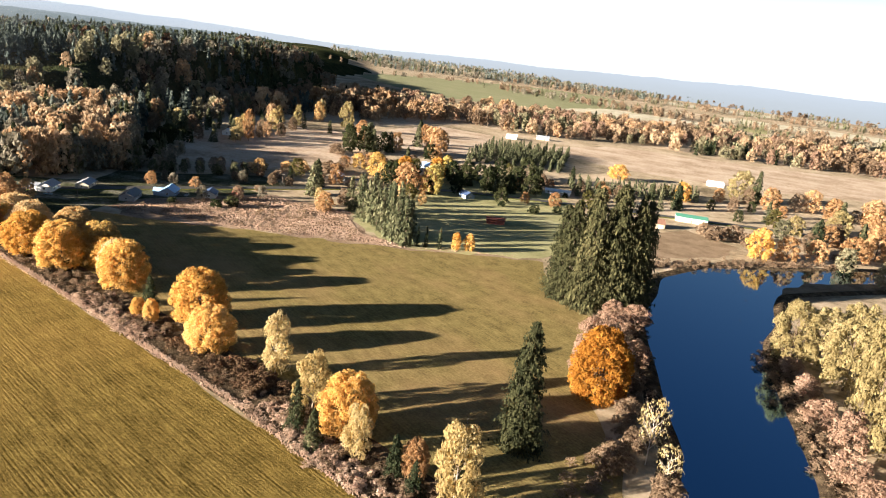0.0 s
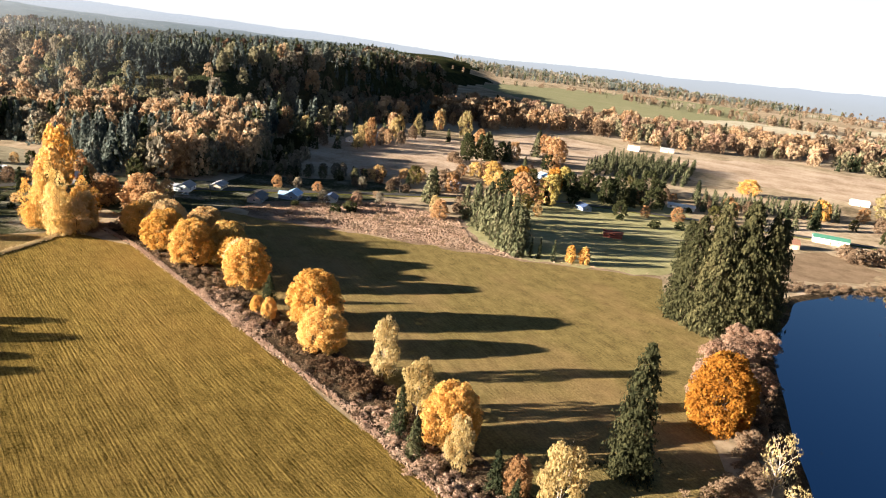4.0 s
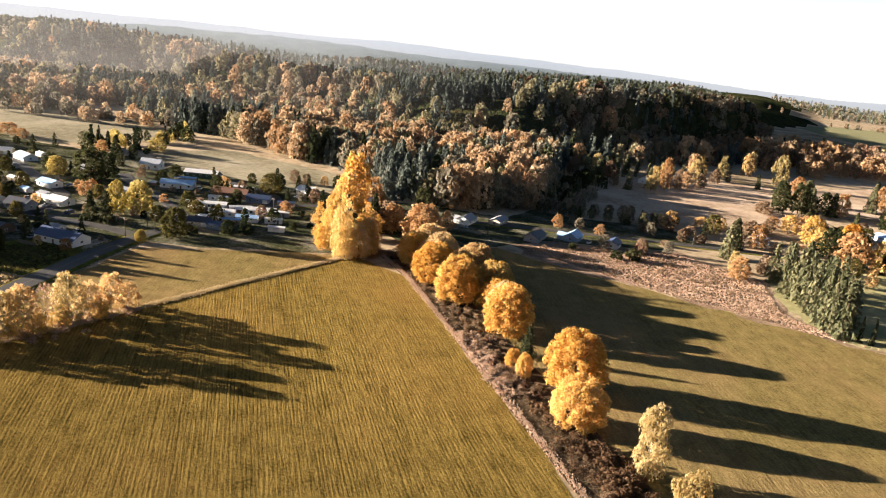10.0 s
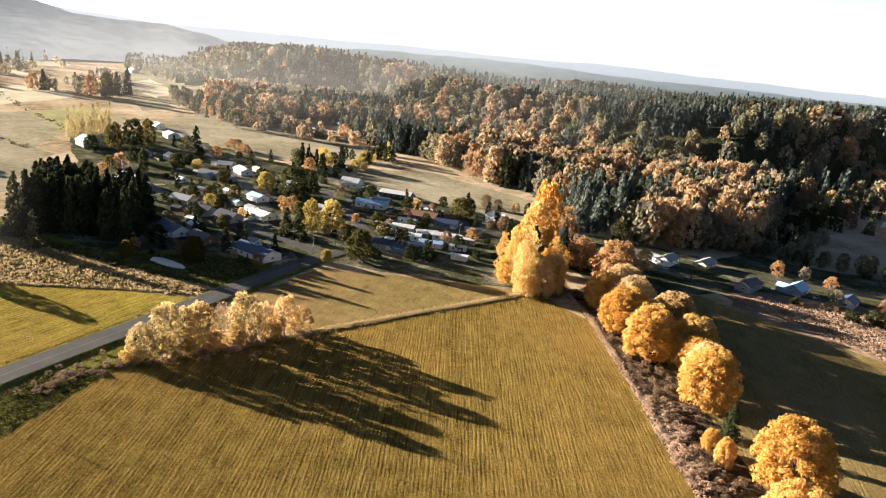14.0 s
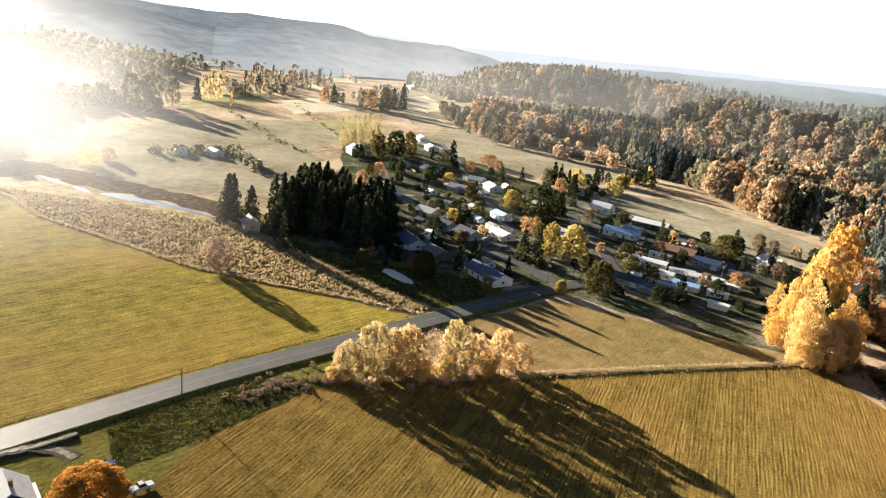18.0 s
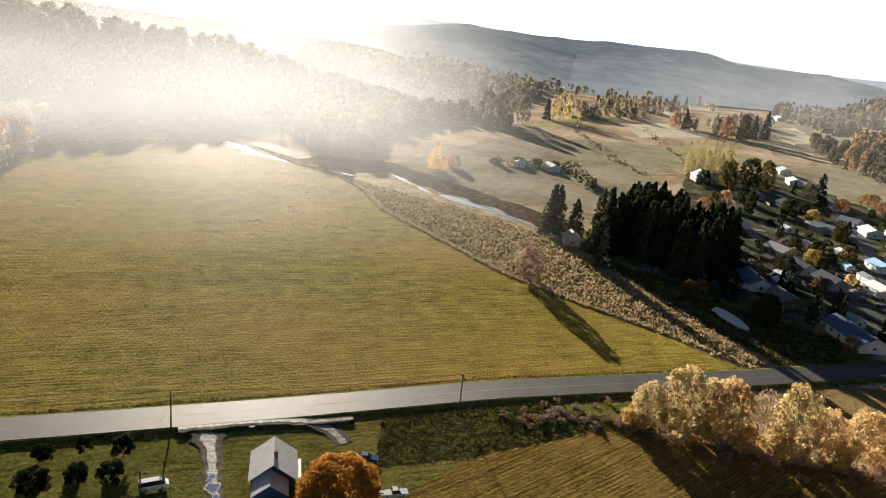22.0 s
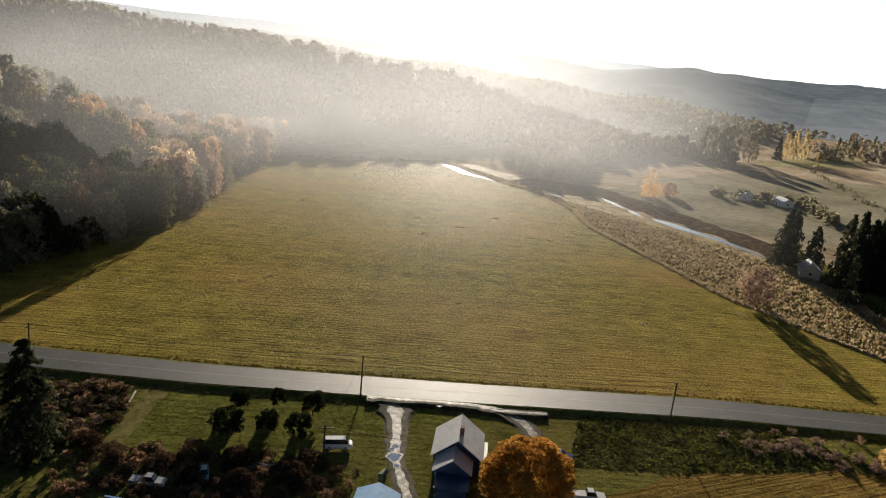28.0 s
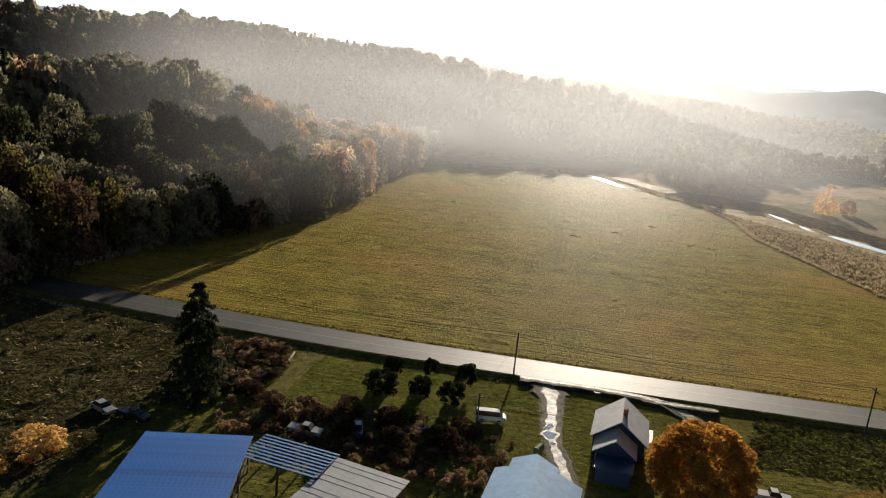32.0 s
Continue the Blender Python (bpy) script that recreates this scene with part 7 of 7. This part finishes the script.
for s in (1, -1):
    part("roof", roof_slab("roof", ROOFS["bluewhite"], 11.5, 11.0, 2.5, 2.2, 0.5, side=s), OB, "bluish white metal roof slope")
part("porch", gable_body("porch", WALLS["white"], 4.0, 5.8, 2.35, 1.3), OB, "", pose(-7.6, -1.0, -0.05))
for s in (1, -1):
    part("porch_roof", roof_slab("porch_roof", ROOFS["bluewhite"], 4.2, 5.8, 2.3, 1.3, 0.45, side=s), OB, "", pose(-7.7, -1.0, 0))
window(OB, pose(-2, 5.53, 1.5))
window(OB, pose(2, 5.53, 1.5))
window(OB, pose(-2, -5.53, 1.5))
tagged(OB, "low white outbuilding with a bluish white metal roof", "building")

# open pole barn with a blue metal roof
M_BLUEMETAL = paint_mat("blue_metal_roofing", (0.028, 0.12, 0.40), 0.55, 0.0, 0.45, 0.16, 0.12)
PB = new("pole_barn")
PB.matrix_world = pose(-109.6, -36.2, 0, 0, 0, 157)
NS = 22
SW = 13.8 / NS
bm = bmesh.new()
SECT = [(0, 0), (SW - 0.08, 0), (SW - 0.06, 0.006), (SW - 0.03, 0.006), (SW - 0.001, 0), (SW - 0.001, -0.06), (0, -0.06)]
ends = [[bm.verts.new((u, v, z + dz)) for u, dz in SECT] for v, z in ((7.8, 5.2), (-13.2, 6.6))]
bm.faces.new(ends[0])
bm.faces.new(ends[1][::-1])
for i in range(len(SECT)):
    j = (i + 1) % len(SECT)
    bm.faces.new((ends[0][i], ends[0][j], ends[1][j], ends[1][i]))
SHEET = bm_mesh("roof_sheet", bm, M_BLUEMETAL)
for k in range(NS):
    part("roof_sheet", SHEET, PB, "" if k else "ribbed blue metal roof sheet", pose(-6.9 + SW * k, 0, 0))
POST = box_mesh("post", M_POLE, -0.12, 0.12, -0.12, 0.12, -0.05, 1.0)
for u in (-6.4, 0, 6.4):
    for v, h in ((-12.6, 6.42), (-6.0, 6.0), (0.8, 5.55), (7.3, 5.1)):
        part("post", POST, PB, "", pose(u, v, 0) @ Matrix.Diagonal((1, 1, h, 1)))
for u in (-6.4, 6.4):
    for z in (1.2, 2.6, 4.0):
        part("girt", box_mesh("girt", M_POLE, u - 0.05, u + 0.05, -12.6, 7.3, z, z + 0.15), PB)
part("back_wall", box_mesh("back_wall", WALLS["brown"], -6.5, 6.5, -12.8, -12.72, -0.05, 6.3), PB)
tagged(PB, "open pole barn with a large blue metal roof", "barn")

# half-stripped lean-to frame between the barn and the grey shed
M_PALEBLUE = paint_mat("blue_sheeting", (0.11, 0.26, 0.55), 0.5, 0.0, 0.15)
SK = new("stripped_shed")
SK.matrix_world = pose(-122.8, -36.2, 0, 0, 0, 133)
for k in range(7):
    u = -5.6 + 11.2 * k / 6
    part("rafter", box_mesh("rafter", M_POLE, u - 0.07, u + 0.07, -3.2, 3.2, 4.0, 4.18), SK)
for k in range(9):
    v = -3.0 + 6.0 * k / 8
    part("batten", box_mesh("batten", M_PALEBLUE, -5.6, 5.6, v - 0.24, v + 0.10, 4.18, 4.23), SK, "blue roof strip")
for u in (-5.5, 0, 5.5):
    for v in (-3.0, 3.0):
        part("post", POST, SK, "", pose(u, v, 0) @ Matrix.Diagonal((1, 1, 4.02, 1)))
tagged(SK, "half-stripped lean-to of bare rafters and blue strips", "shed")

GS = new("grey_shed")
GS.matrix_world = pose(-127.0, -26.0, 0, 0, 0, 129)
part("wall", box_mesh("wall", WALLS["brown"], -4.9, 4.9, -5.6, 5.6, -0.05, 3.4), GS, "dark board walls")
PANEL = box_mesh("roof_panel", ROOFS["weathered"], -5.4, 5.4, 0, 12.4 / 12 - 0.05, 3.95, 4.03)
for k in range(12):
    part("roof_panel", PANEL, GS, "", pose(0, 0, -0.12, 2.0, 0, 0) @ pose(0, -6.2 + 12.4 * k / 12, 0.02 * (k % 3)))
part("fascia", box_mesh("fascia", M_POLE, -5.4, 5.4, 5.9, 6.0, 3.4, 3.95), GS)
part("beam", box_mesh("beam", M_POLE, -4.9, 4.9, -5.7, 5.7, 3.4, 3.72), GS)
tagged(GS, "old shed with a weathered pale grey roof", "shed")

# ---------------- poles and wires ----------------


def pole(x, y, h, rot, label="weathered wooden utility pole with one crossarm"):
    ob = new("utility_pole")
    ob.matrix_world = pose(x, y, 0, 0, 0, rot)
    bm = bmesh.new()
    tube(bm, (0, 0, -0.1), (0, 0, h), 0.17, 0.12, 8)
    part("shaft", bm_mesh("shaft", bm, M_POLE), ob)
    arm = part("crossarm", box_mesh("crossarm", M_POLE, -0.06, 0.06, -1.25, 1.25, h - 0.75, h - 0.62), ob)
    for v in (-1.1, -0.4, 0.4, 1.1):
        part("insulator", box_mesh("insulator", M_CERAMIC, -0.05, 0.05, v - 0.05, v + 0.05, h - 0.62, h - 0.42, 0.015), arm)
    return tagged(ob, label, "pole", "utility poles")


for x, y, h, r in ((-171, -56, 9.4, 143), (-219.5, -18, 9.2, 143), (-122, -99, 9.0, 138), (-75, -140, 9.0, 136), (-351, 78, 9.4, 120), (-366, 90, 8.0, 120), (-358, 92, 9.0, 120), (-384, 158, 9.5, 100), (-404, 60, 8.5, 140), (-320, 258, 10, 120), (-299, 322, 9, 120), (-279, 381, 9, 120), (-228, 455, 9, 130)):
    pole(x, y, h, r)
pole(-154.5, -41.5, 6.2, 60, "short wooden service pole in the yard")


def wire(a, b, sag):
    cu = bpy.data.curves.new("power_line", "CURVE")
    cu.dimensions, cu.bevel_depth, cu.bevel_resolution = "3D", 0.022, 1
    sp = cu.splines.new("POLY")
    sp.points.add(12)
    for k, p in enumerate(sp.points):
        t = k / 12
        p.co = (a[0] + (b[0] - a[0]) * t, a[1] + (b[1] - a[1]) * t, a[2] + (b[2] - a[2]) * t - sag * 4 * t * (1 - t), 1)
    cu.materials.append(M_WIRE)
    return tagged(new("power_line", cu), "thin dark overhead power line", "cable", "power lines")


for (ax, ay, az_), (bx, by, bz) in (((-122, -99, 8.4), (-171, -56, 8.9)), ((-171, -56, 8.9), (-219.5, -18, 8.7)), ((-75, -140, 8.4), (-122, -99, 8.4))):
    for o in (-1.0, 1.0):
        wire((ax + o * 0.66, ay + o * 0.75, az_), (bx + o * 0.66, by + o * 0.75, bz), 1.1)
wire((-171, -56, 8.2), (-154.5, -41.5, 6.0), 0.4)
wire((-154.5, -41.5, 5.9), (-167.0, -33.8, 3.6), 0.3)

# ---------------- vehicles ----------------


def wheel_mesh():
    bm = bmesh.new()
    tube(bm, (0, -0.11, 0), (0, 0.11, 0), 0.33, 0.33, 14)
    return bm_mesh("tyre", bm, M_TYRE)


def rim_mesh():
    bm = bmesh.new()
    tube(bm, (0, -0.125, 0), (0, 0.125, 0), 0.19, 0.19, 10)
    return bm_mesh("rim", bm, M_CERAMIC)


WHEEL, RIM = wheel_mesh(), rim_mesh()


def shell(name, material, profile, half, taper=0.0):
    """A body from its side outline, narrowed toward the top by taper."""
    bm = bmesh.new()
    top = max(z for _, z in profile)
    low = min(z for _, z in profile)
    sides = []
    for s in (-1, 1):
        sides.append([bm.verts.new((x, s * (half - taper * (z - low) / (top - low)), z)) for x, z in profile])
    bm.faces.new(sides[0])
    bm.faces.new(sides[1][::-1])
    n = len(profile)
    for i in range(n):
        bm.faces.new((sides[0][i], sides[0][(i + 1) % n], sides[1][(i + 1) % n], sides[1][i]))
    bmesh.ops.bevel(bm, geom=bm.edges[:], offset=0.05, segments=1, affect="EDGES")
    return bm_mesh(name, bm, material)


SHAPES = {"car": ([(-2.2, 0.3), (2.2, 0.3), (2.25, 0.75), (1.2, 0.92), (-2.1, 0.95), (-2.25, 0.7)], [(-1.75, 0.94), (1.0, 0.92), (0.35, 1.42), (-1.15, 1.44)]),
          "pickup": ([(-2.6, 0.4), (2.6, 0.4), (2.65, 0.95), (1.3, 1.08), (-2.6, 1.08)], [(-0.5, 1.07), (1.25, 1.07), (0.75, 1.72), (-0.4, 1.74)]),
          "van": ([(-2.5, 0.35), (2.5, 0.35), (2.55, 1.0), (2.2, 1.15), (-2.5, 1.15)], [(-2.5, 1.14), (2.0, 1.14), (1.4, 1.95), (-2.45, 1.98)])}
VEH = {}


def vehicle(style, tint, x, y, rot, label):
    key = (style, tint)
    if key not in VEH:
        lo, up = SHAPES[style]
        VEH[key] = (shell("body", CARS[tint], lo, 0.9, 0.06), shell("cabin", M_GLASS, up, 0.80, 0.16), box_mesh("cabin_roof", CARS[tint], up[3][0] + 0.08, up[2][0] - 0.06, -0.63, 0.63, up[2][1] - 0.03, up[2][1] + 0.05, 0.03))
    body, cabin, lid = VEH[key]
    ob = new("van" if style == "van" else "pickup_truck" if style == "pickup" else "car")
    ob.matrix_world = pose(x, y, 0.10, 0, 0, rot)
    part("body", body, ob)
    part("cabin", cabin, ob, "dark glass cabin")
    part("cabin_roof", lid, ob)
    for u in (-1.4, 1.4):
        for s in (-0.82, 0.82):
            part("rim", RIM, part("tyre", WHEEL, ob, "", pose(u, s, 0.33)))
    for s in (-0.6, 0.6):
        part("headlight", HEAD, ob, "", pose(2.2 if style == "car" else 2.55, s, 0.72))
    return tagged(ob, label, "car" if style == "car" else style, "parked vehicles")


HEAD = box_mesh("headlight", M_CERAMIC, -0.04, 0.08, -0.16, 0.16, -0.07, 0.07, 0.02)
vehicle("van", "white", -158, -43, 150, "white van parked on the lawn by the drive")
vehicle("pickup", "silver", -128.5, -48, 140, "old grey pickup loaded with scrap in the weeds")
vehicle("car", "teal", -136, -46, 70, "faded blue car among the brambles")
vehicle("car", "silver", -102, -64, 120, "derelict silver car in the weeds")
vehicle("pickup", "dark", -106, -60, 130, "derelict dark pickup in the weeds")
vehicle("pickup", "white", -184.5, -10, 140, "white pickup beside the orange maple")
vehicle("car", "blue", -190, -21, 120, "blue car at the end of the gravel loop")
vehicle("car", "white", -423, 187, 40, "white car in a village yard")
for i, (x, y, r) in enumerate(((-363, 60, 30), (-358, 42, 120), (-378, 24, 30), (-398, 60, 130), (-404, 36, 40), (-434, 44, 50), (-440, 22, 20), (-466, 28, 130), (-380, 118, 60), (-392, 142, 150), (-376, 126, 60), (-397, 150, 60), (-441, 140, 150), (-450, 135, 150), (-420, 170, 150), (-470, 136, 60), (-520, 0, 40), (-507, 8, 130), (-540, 60, 20), (-560, 22, 70), (-340, 256, 30), (-316, 292, 30), (-296, 312, 120), (-292, 330, 120), (-262, 448, 40), (-560, -160, 30))):
    tint = ("white", "silver", "dark", "blue", "red", "white", "teal")[i % 7]
    style = ("car", "car", "pickup", "van", "car")[i % 5]
    vehicle(style, tint, x, y, r, f"{tint} {'car' if style == 'car' else style} parked beside a village house")

# ---------------- yard clutter ----------------


def log(x, y, rot, length, r, label, material):
    bm = bmesh.new()
    tube(bm, (-length / 2, 0, r), (length / 2, 0, r * 0.9), r, r * 0.8, 8)
    ob = new("fallen_log", bm_mesh("fallen_log", bm, material))
    ob.matrix_world = pose(x, y, 0.05, 0, 0, rot)
    return tagged(ob, label, "log")


log(-134.5, -76.5, 60, 4.5, 0.22, "pale stripped log lying at the edge of the track", M_PALEBARK)
log(-139, -44, 20, 3.0, 0.12, "weathered post lying in the weeds", M_POLE)
CRATE = new("scrap_pile")
CRATE.matrix_world = pose(-145.5, -43.5, 0.03, 0, 0, 25)
for k in range(9):
    a = k * 1.7
    part("board", box_mesh("board", (M_POLE, M_PALEBARK, M_CERAMIC)[k % 3], -1.1, 1.1, -0.1, 0.1, 0, 0.06), CRATE, "", pose(0.5 * math.cos(a), 0.5 * math.sin(a), 0.05 + 0.09 * k, 0, 0, 40 * k))
tagged(CRATE, "heap of old boards in the weedy yard", "scrap")
TANK = new("oil_tank")
TANK.matrix_world = pose(-159.5, -31.5, 0.02, 0, 0, 30)
bm = bmesh.new()
tube(bm, (-0.9, 0, 1.0), (0.9, 0, 1.0), 0.5, 0.5, 14)
part("drum", bm_mesh("drum", bm, WALLS["darkgreen"]), TANK)
for u in (-0.6, 0.6):
    part("cradle", box_mesh("cradle", M_POLE, u - 0.06, u + 0.06, -0.4, 0.4, 0, 0.62), TANK)
tagged(TANK, "dark oil tank on a cradle by the drive", "tank")
# sheds, trailers and garages between the village houses
for i, (x, y, r, w, d, h, roof) in enumerate(((-368, 52, 40, 6, 5, 2.4, "grey"), (-395, 24, 30, 7, 5, 2.4, "white"), (-408, 22, 45, 5, 4, 2.3, "palegrey"), (-430, 14, 50, 6, 5, 2.4, "dark"), (-437, 52, 30, 7, 5, 2.4, "grey"), (-450, 44, 30, 6, 4, 2.3, "bluewhite"), (-478, 40, 40, 8, 5, 2.5, "white"), (-480, 24, 40, 7, 5, 2.4, "grey"), (-510, 10, 40, 6, 5, 2.4, "palegrey"), (-520, 40, 20, 7, 5, 2.4, "dark"), (-560, 58, 20, 8, 5, 2.4, "white"), (-396, 120, 60, 8, 3, 2.5, "white"))):
    house("garden_shed", f"small garden shed with a {'bluish white' if roof == 'bluewhite' else 'pale grey' if roof == 'palegrey' else roof} roof", x, y, r, w, d, h, 0.9, ("white", "grey", "beige", "brown")[i % 4], roof, category="shed", group="village sheds", windows=i % 2 == 0, over=0.25)
for i, (x, y, r, w, d, h, roof) in enumerate(((-375, 122, 62, 12, 3.6, 2.6, "white"), (-368, 131, 62, 10, 3.4, 2.6, "bluewhite"), (-394, 143, 62, 12, 3.6, 2.6, "white"), (-380, 160, 62, 11, 3.4, 2.6, "palegrey"), (-366, 152, 62, 9, 3.0, 2.5, "white"), (-408, 122, 62, 10, 3.4, 2.6, "palegrey"), (-420, 138, 60, 11, 3.6, 2.6, "white"), (-402, 172, 50, 10, 3.6, 2.6, "navy"), (-444, 160, 60, 12, 5, 2.8, "white"), (-474, 132, 62, 13, 5, 2.8, "bluewhite"))):
    house("mobile_home", f"long low mobile home with a {'bluish white' if roof == 'bluewhite' else 'pale grey' if roof == 'palegrey' else 'dark blue' if roof == 'navy' else roof} roof", x, y, r + (i * 37 % 5 - 2) * 7, w, d, h, 0.5, ("white", "beige", "white", "grey")[i % 4], roof, category="mobile home", group="mobile homes", over=0.2)

# ---------------- last details ----------------
# young trees between the pasture and the farm road
grove("slim", "spruce", [(-372 + 5.4 * k + (k * 7 % 5), 338 + 5.3 * k - (k * 5 % 7), 7 + (k * 3 % 4), 6.5) for k in range(11)], "young_tree", "grey green young tree in a roadside belt", "roadside belt")
grove("loose", "greywood", [(-378 + 6 * k, 350 + 6 * k - (k * 5 % 6), 8 + (k * 5 % 4), 8) for k in range(9)], "young_tree", "grey brown young tree in a roadside belt", "roadside belt")
grove("loose", "peach", [(-319, 397, 9, 11), (-322, 412, 10, 12), (-312, 430, 8, 11), (-304, 441, 8, 10)], "autumn_tree", "peach brown autumn tree at the pasture edge", "roadside trees")
grove("loose", "rust", [(-311, 446, 9, 12), (-296, 452, 8, 11), (-288, 464, 8, 11)], "autumn_tree", "dark red brown tree at the pasture edge", "roadside trees")
# white sheet lying on the grass beside the village house
TARP = np.array([(-345, 10), (-341, 9.5), (-336, 14), (-330.5, 20.5), (-330, 24.5), (-333, 24), (-339, 19), (-343.5, 14)])
V = np.vstack([np.c_[TARP, np.full(8, 0.06)], np.c_[(TARP - TARP.mean(0)) * 0.9 + TARP.mean(0), 0.75 + 0.10 * np.sin(np.arange(8) * 2.2)], [[*TARP.mean(0), 0.95]]])
Q = [(k, (k + 1) % 8, 8 + (k + 1) % 8) for k in range(8)] + [(k, 8 + (k + 1) % 8, 8 + k) for k in range(8)] + [(8 + k, 8 + (k + 1) % 8, 16) for k in range(8)]
tagged(new("tarpaulin", mesh_np("tarpaulin", V, Q, M_SNOW)), "white tarpaulin spread on the wet grass", "tarpaulin")
# dark brambles and weeds of the farm yard
P = scatter([(-120, -62), (-133, -60), (-150, -44), (-158, -36), (-150, -26), (-138, -34), (-122, -50)], 150)
woods("yard_brambles", "shrub", "bramble", P, WR.uniform(0.7, 1.7, len(P)), WR.uniform(1.4, 3.0, len(P)), "brown dead brambles in the weedy yard", "brush")
P = scatter([(-118, -62), (-131, -58), (-150, -42), (-156, -34), (-146, -26), (-132, -36), (-116, -50)], 90)
woods("yard_brambles", "broad", "woodorange", P, WR.uniform(0.8, 2.0, len(P)), WR.uniform(1.4, 2.8, len(P)), "tan brown dead bracken in the weedy yard", "brush")

# gravel drives, sheds, trailers and fences of the village
VR = random.Random(11)
SPOTS = [h for rows in (V1, V2, V3) for h in rows]
M_FENCE = paint_mat("grey_fence_boards", (0.20, 0.17, 0.14), 0.9, 0, 0.3, 2)
F_POST = box_mesh("fence_post", M_FENCE, -0.07, 0.07, -0.07, 0.07, -0.05, 1.75)
F_BOARDS = box_mesh("fence_panel", M_FENCE, 0.09, 2.31, -0.03, 0.03, 0.08, 1.62, 0.01)
S_WALL = {k: gable_body("wall", WALLS[k], 3.4, 2.8, 2.2, 0.9) for k in ("white", "grey", "brown")}
S_ROOF = {k: [roof_slab("roof", ROOFS[k], 3.4, 2.8, 2.16, 0.9, 0.25, 0.1, side=s) for s in (1, -1)] for k in ("white", "palegrey", "dark")}
for i, (x, y, r, w, d, h, rise, wall, roof, ch, wing) in enumerate(SPOTS):
    c, s_ = math.cos(radians(r)), math.sin(radians(r))

    def at(u, v):
        return x + u * c - v * s_, y + u * s_ + v * c

    corners = [at(*p) for p in ((w / 2 - 4, d / 2 + 0.6), (w / 2 + 0.6, d / 2 + 0.6), (w / 2 + 1.5, d / 2 + 9), (w / 2 - 3, d / 2 + 9.5))]
    sheet("gravel_drive", corners, 0.075 + 0.002 * (i % 8), M_GRAVEL, "pale gravel drive beside a village house", "driveway", 3, 0.3)
    if i % 2 == 0:
        sx, sy = at(-w / 2 - 4.5, VR.uniform(-2, 3))
        sh = new("garden_shed")
        sh.matrix_world = pose(sx, sy, 0.03, 0, 0, r + VR.choice((0, 90)))
        key = VR.choice(("white", "grey", "brown"))
        part("wall", S_WALL[key], sh)
        for m in S_ROOF[VR.choice(("white", "palegrey", "dark"))]:
            part("roof", m, sh)
        tagged(sh, f"small {key} garden shed behind a village house", "shed", "garden sheds")
    if i % 3 != 1:
        fn = new("board_fence")
        fx, fy = at(-w / 2 - 1, -d / 2 - 7)
        fn.matrix_world = pose(fx, fy, 0, 0, 0, r)
        for k in range(5):
            part("fence_post", F_POST, fn, "", pose(2.4 * k, 0, 0))
            if k < 4:
                part("fence_panel", F_BOARDS, fn, "", pose(2.4 * k, 0, 0))
        tagged(fn, "weathered grey board fence behind a village house", "fence", "yard fences")
    if i % 2:
        vx, vy = at(w / 2 - 1.2, d / 2 + 5)
        tint = ("white", "silver", "dark", "blue")[(i // 2) % 4]
        vehicle(("pickup", "car", "van")[i % 3], tint, vx, vy, r + 90, f"{tint} {('pickup', 'car', 'van')[i % 3]} parked on a gravel drive")

# dead brush heaped between the fir and the track
HEAP = [(-126, -88), (-135.6, -82.4), (-133.4, -75), (-130.4, -69), (-124.6, -63.4), (-120, -66), (-119, -80)]
for tone, n, h, lab in (("woodorange", 26, 1.5, "heap of tan dead bracken beside the track"), ("rust", 40, 1.5, "heap of brown dead brush beside the track"), ("deadweed", 24, 1.2, "heap of pale dead brush beside the track"), ("scrub", 46, 1.3, "rough olive undergrowth beside the track"), ("bramble", 60, 1.6, "dark brown undergrowth round the yard fir")):
    P = scatter(HEAP, n)
    woods("dead_brush", "shrub", tone, P, WR.uniform(0.4, 1.2, len(P)) * h, WR.uniform(1.0, 2.0, len(P)) * h, lab, "brush")
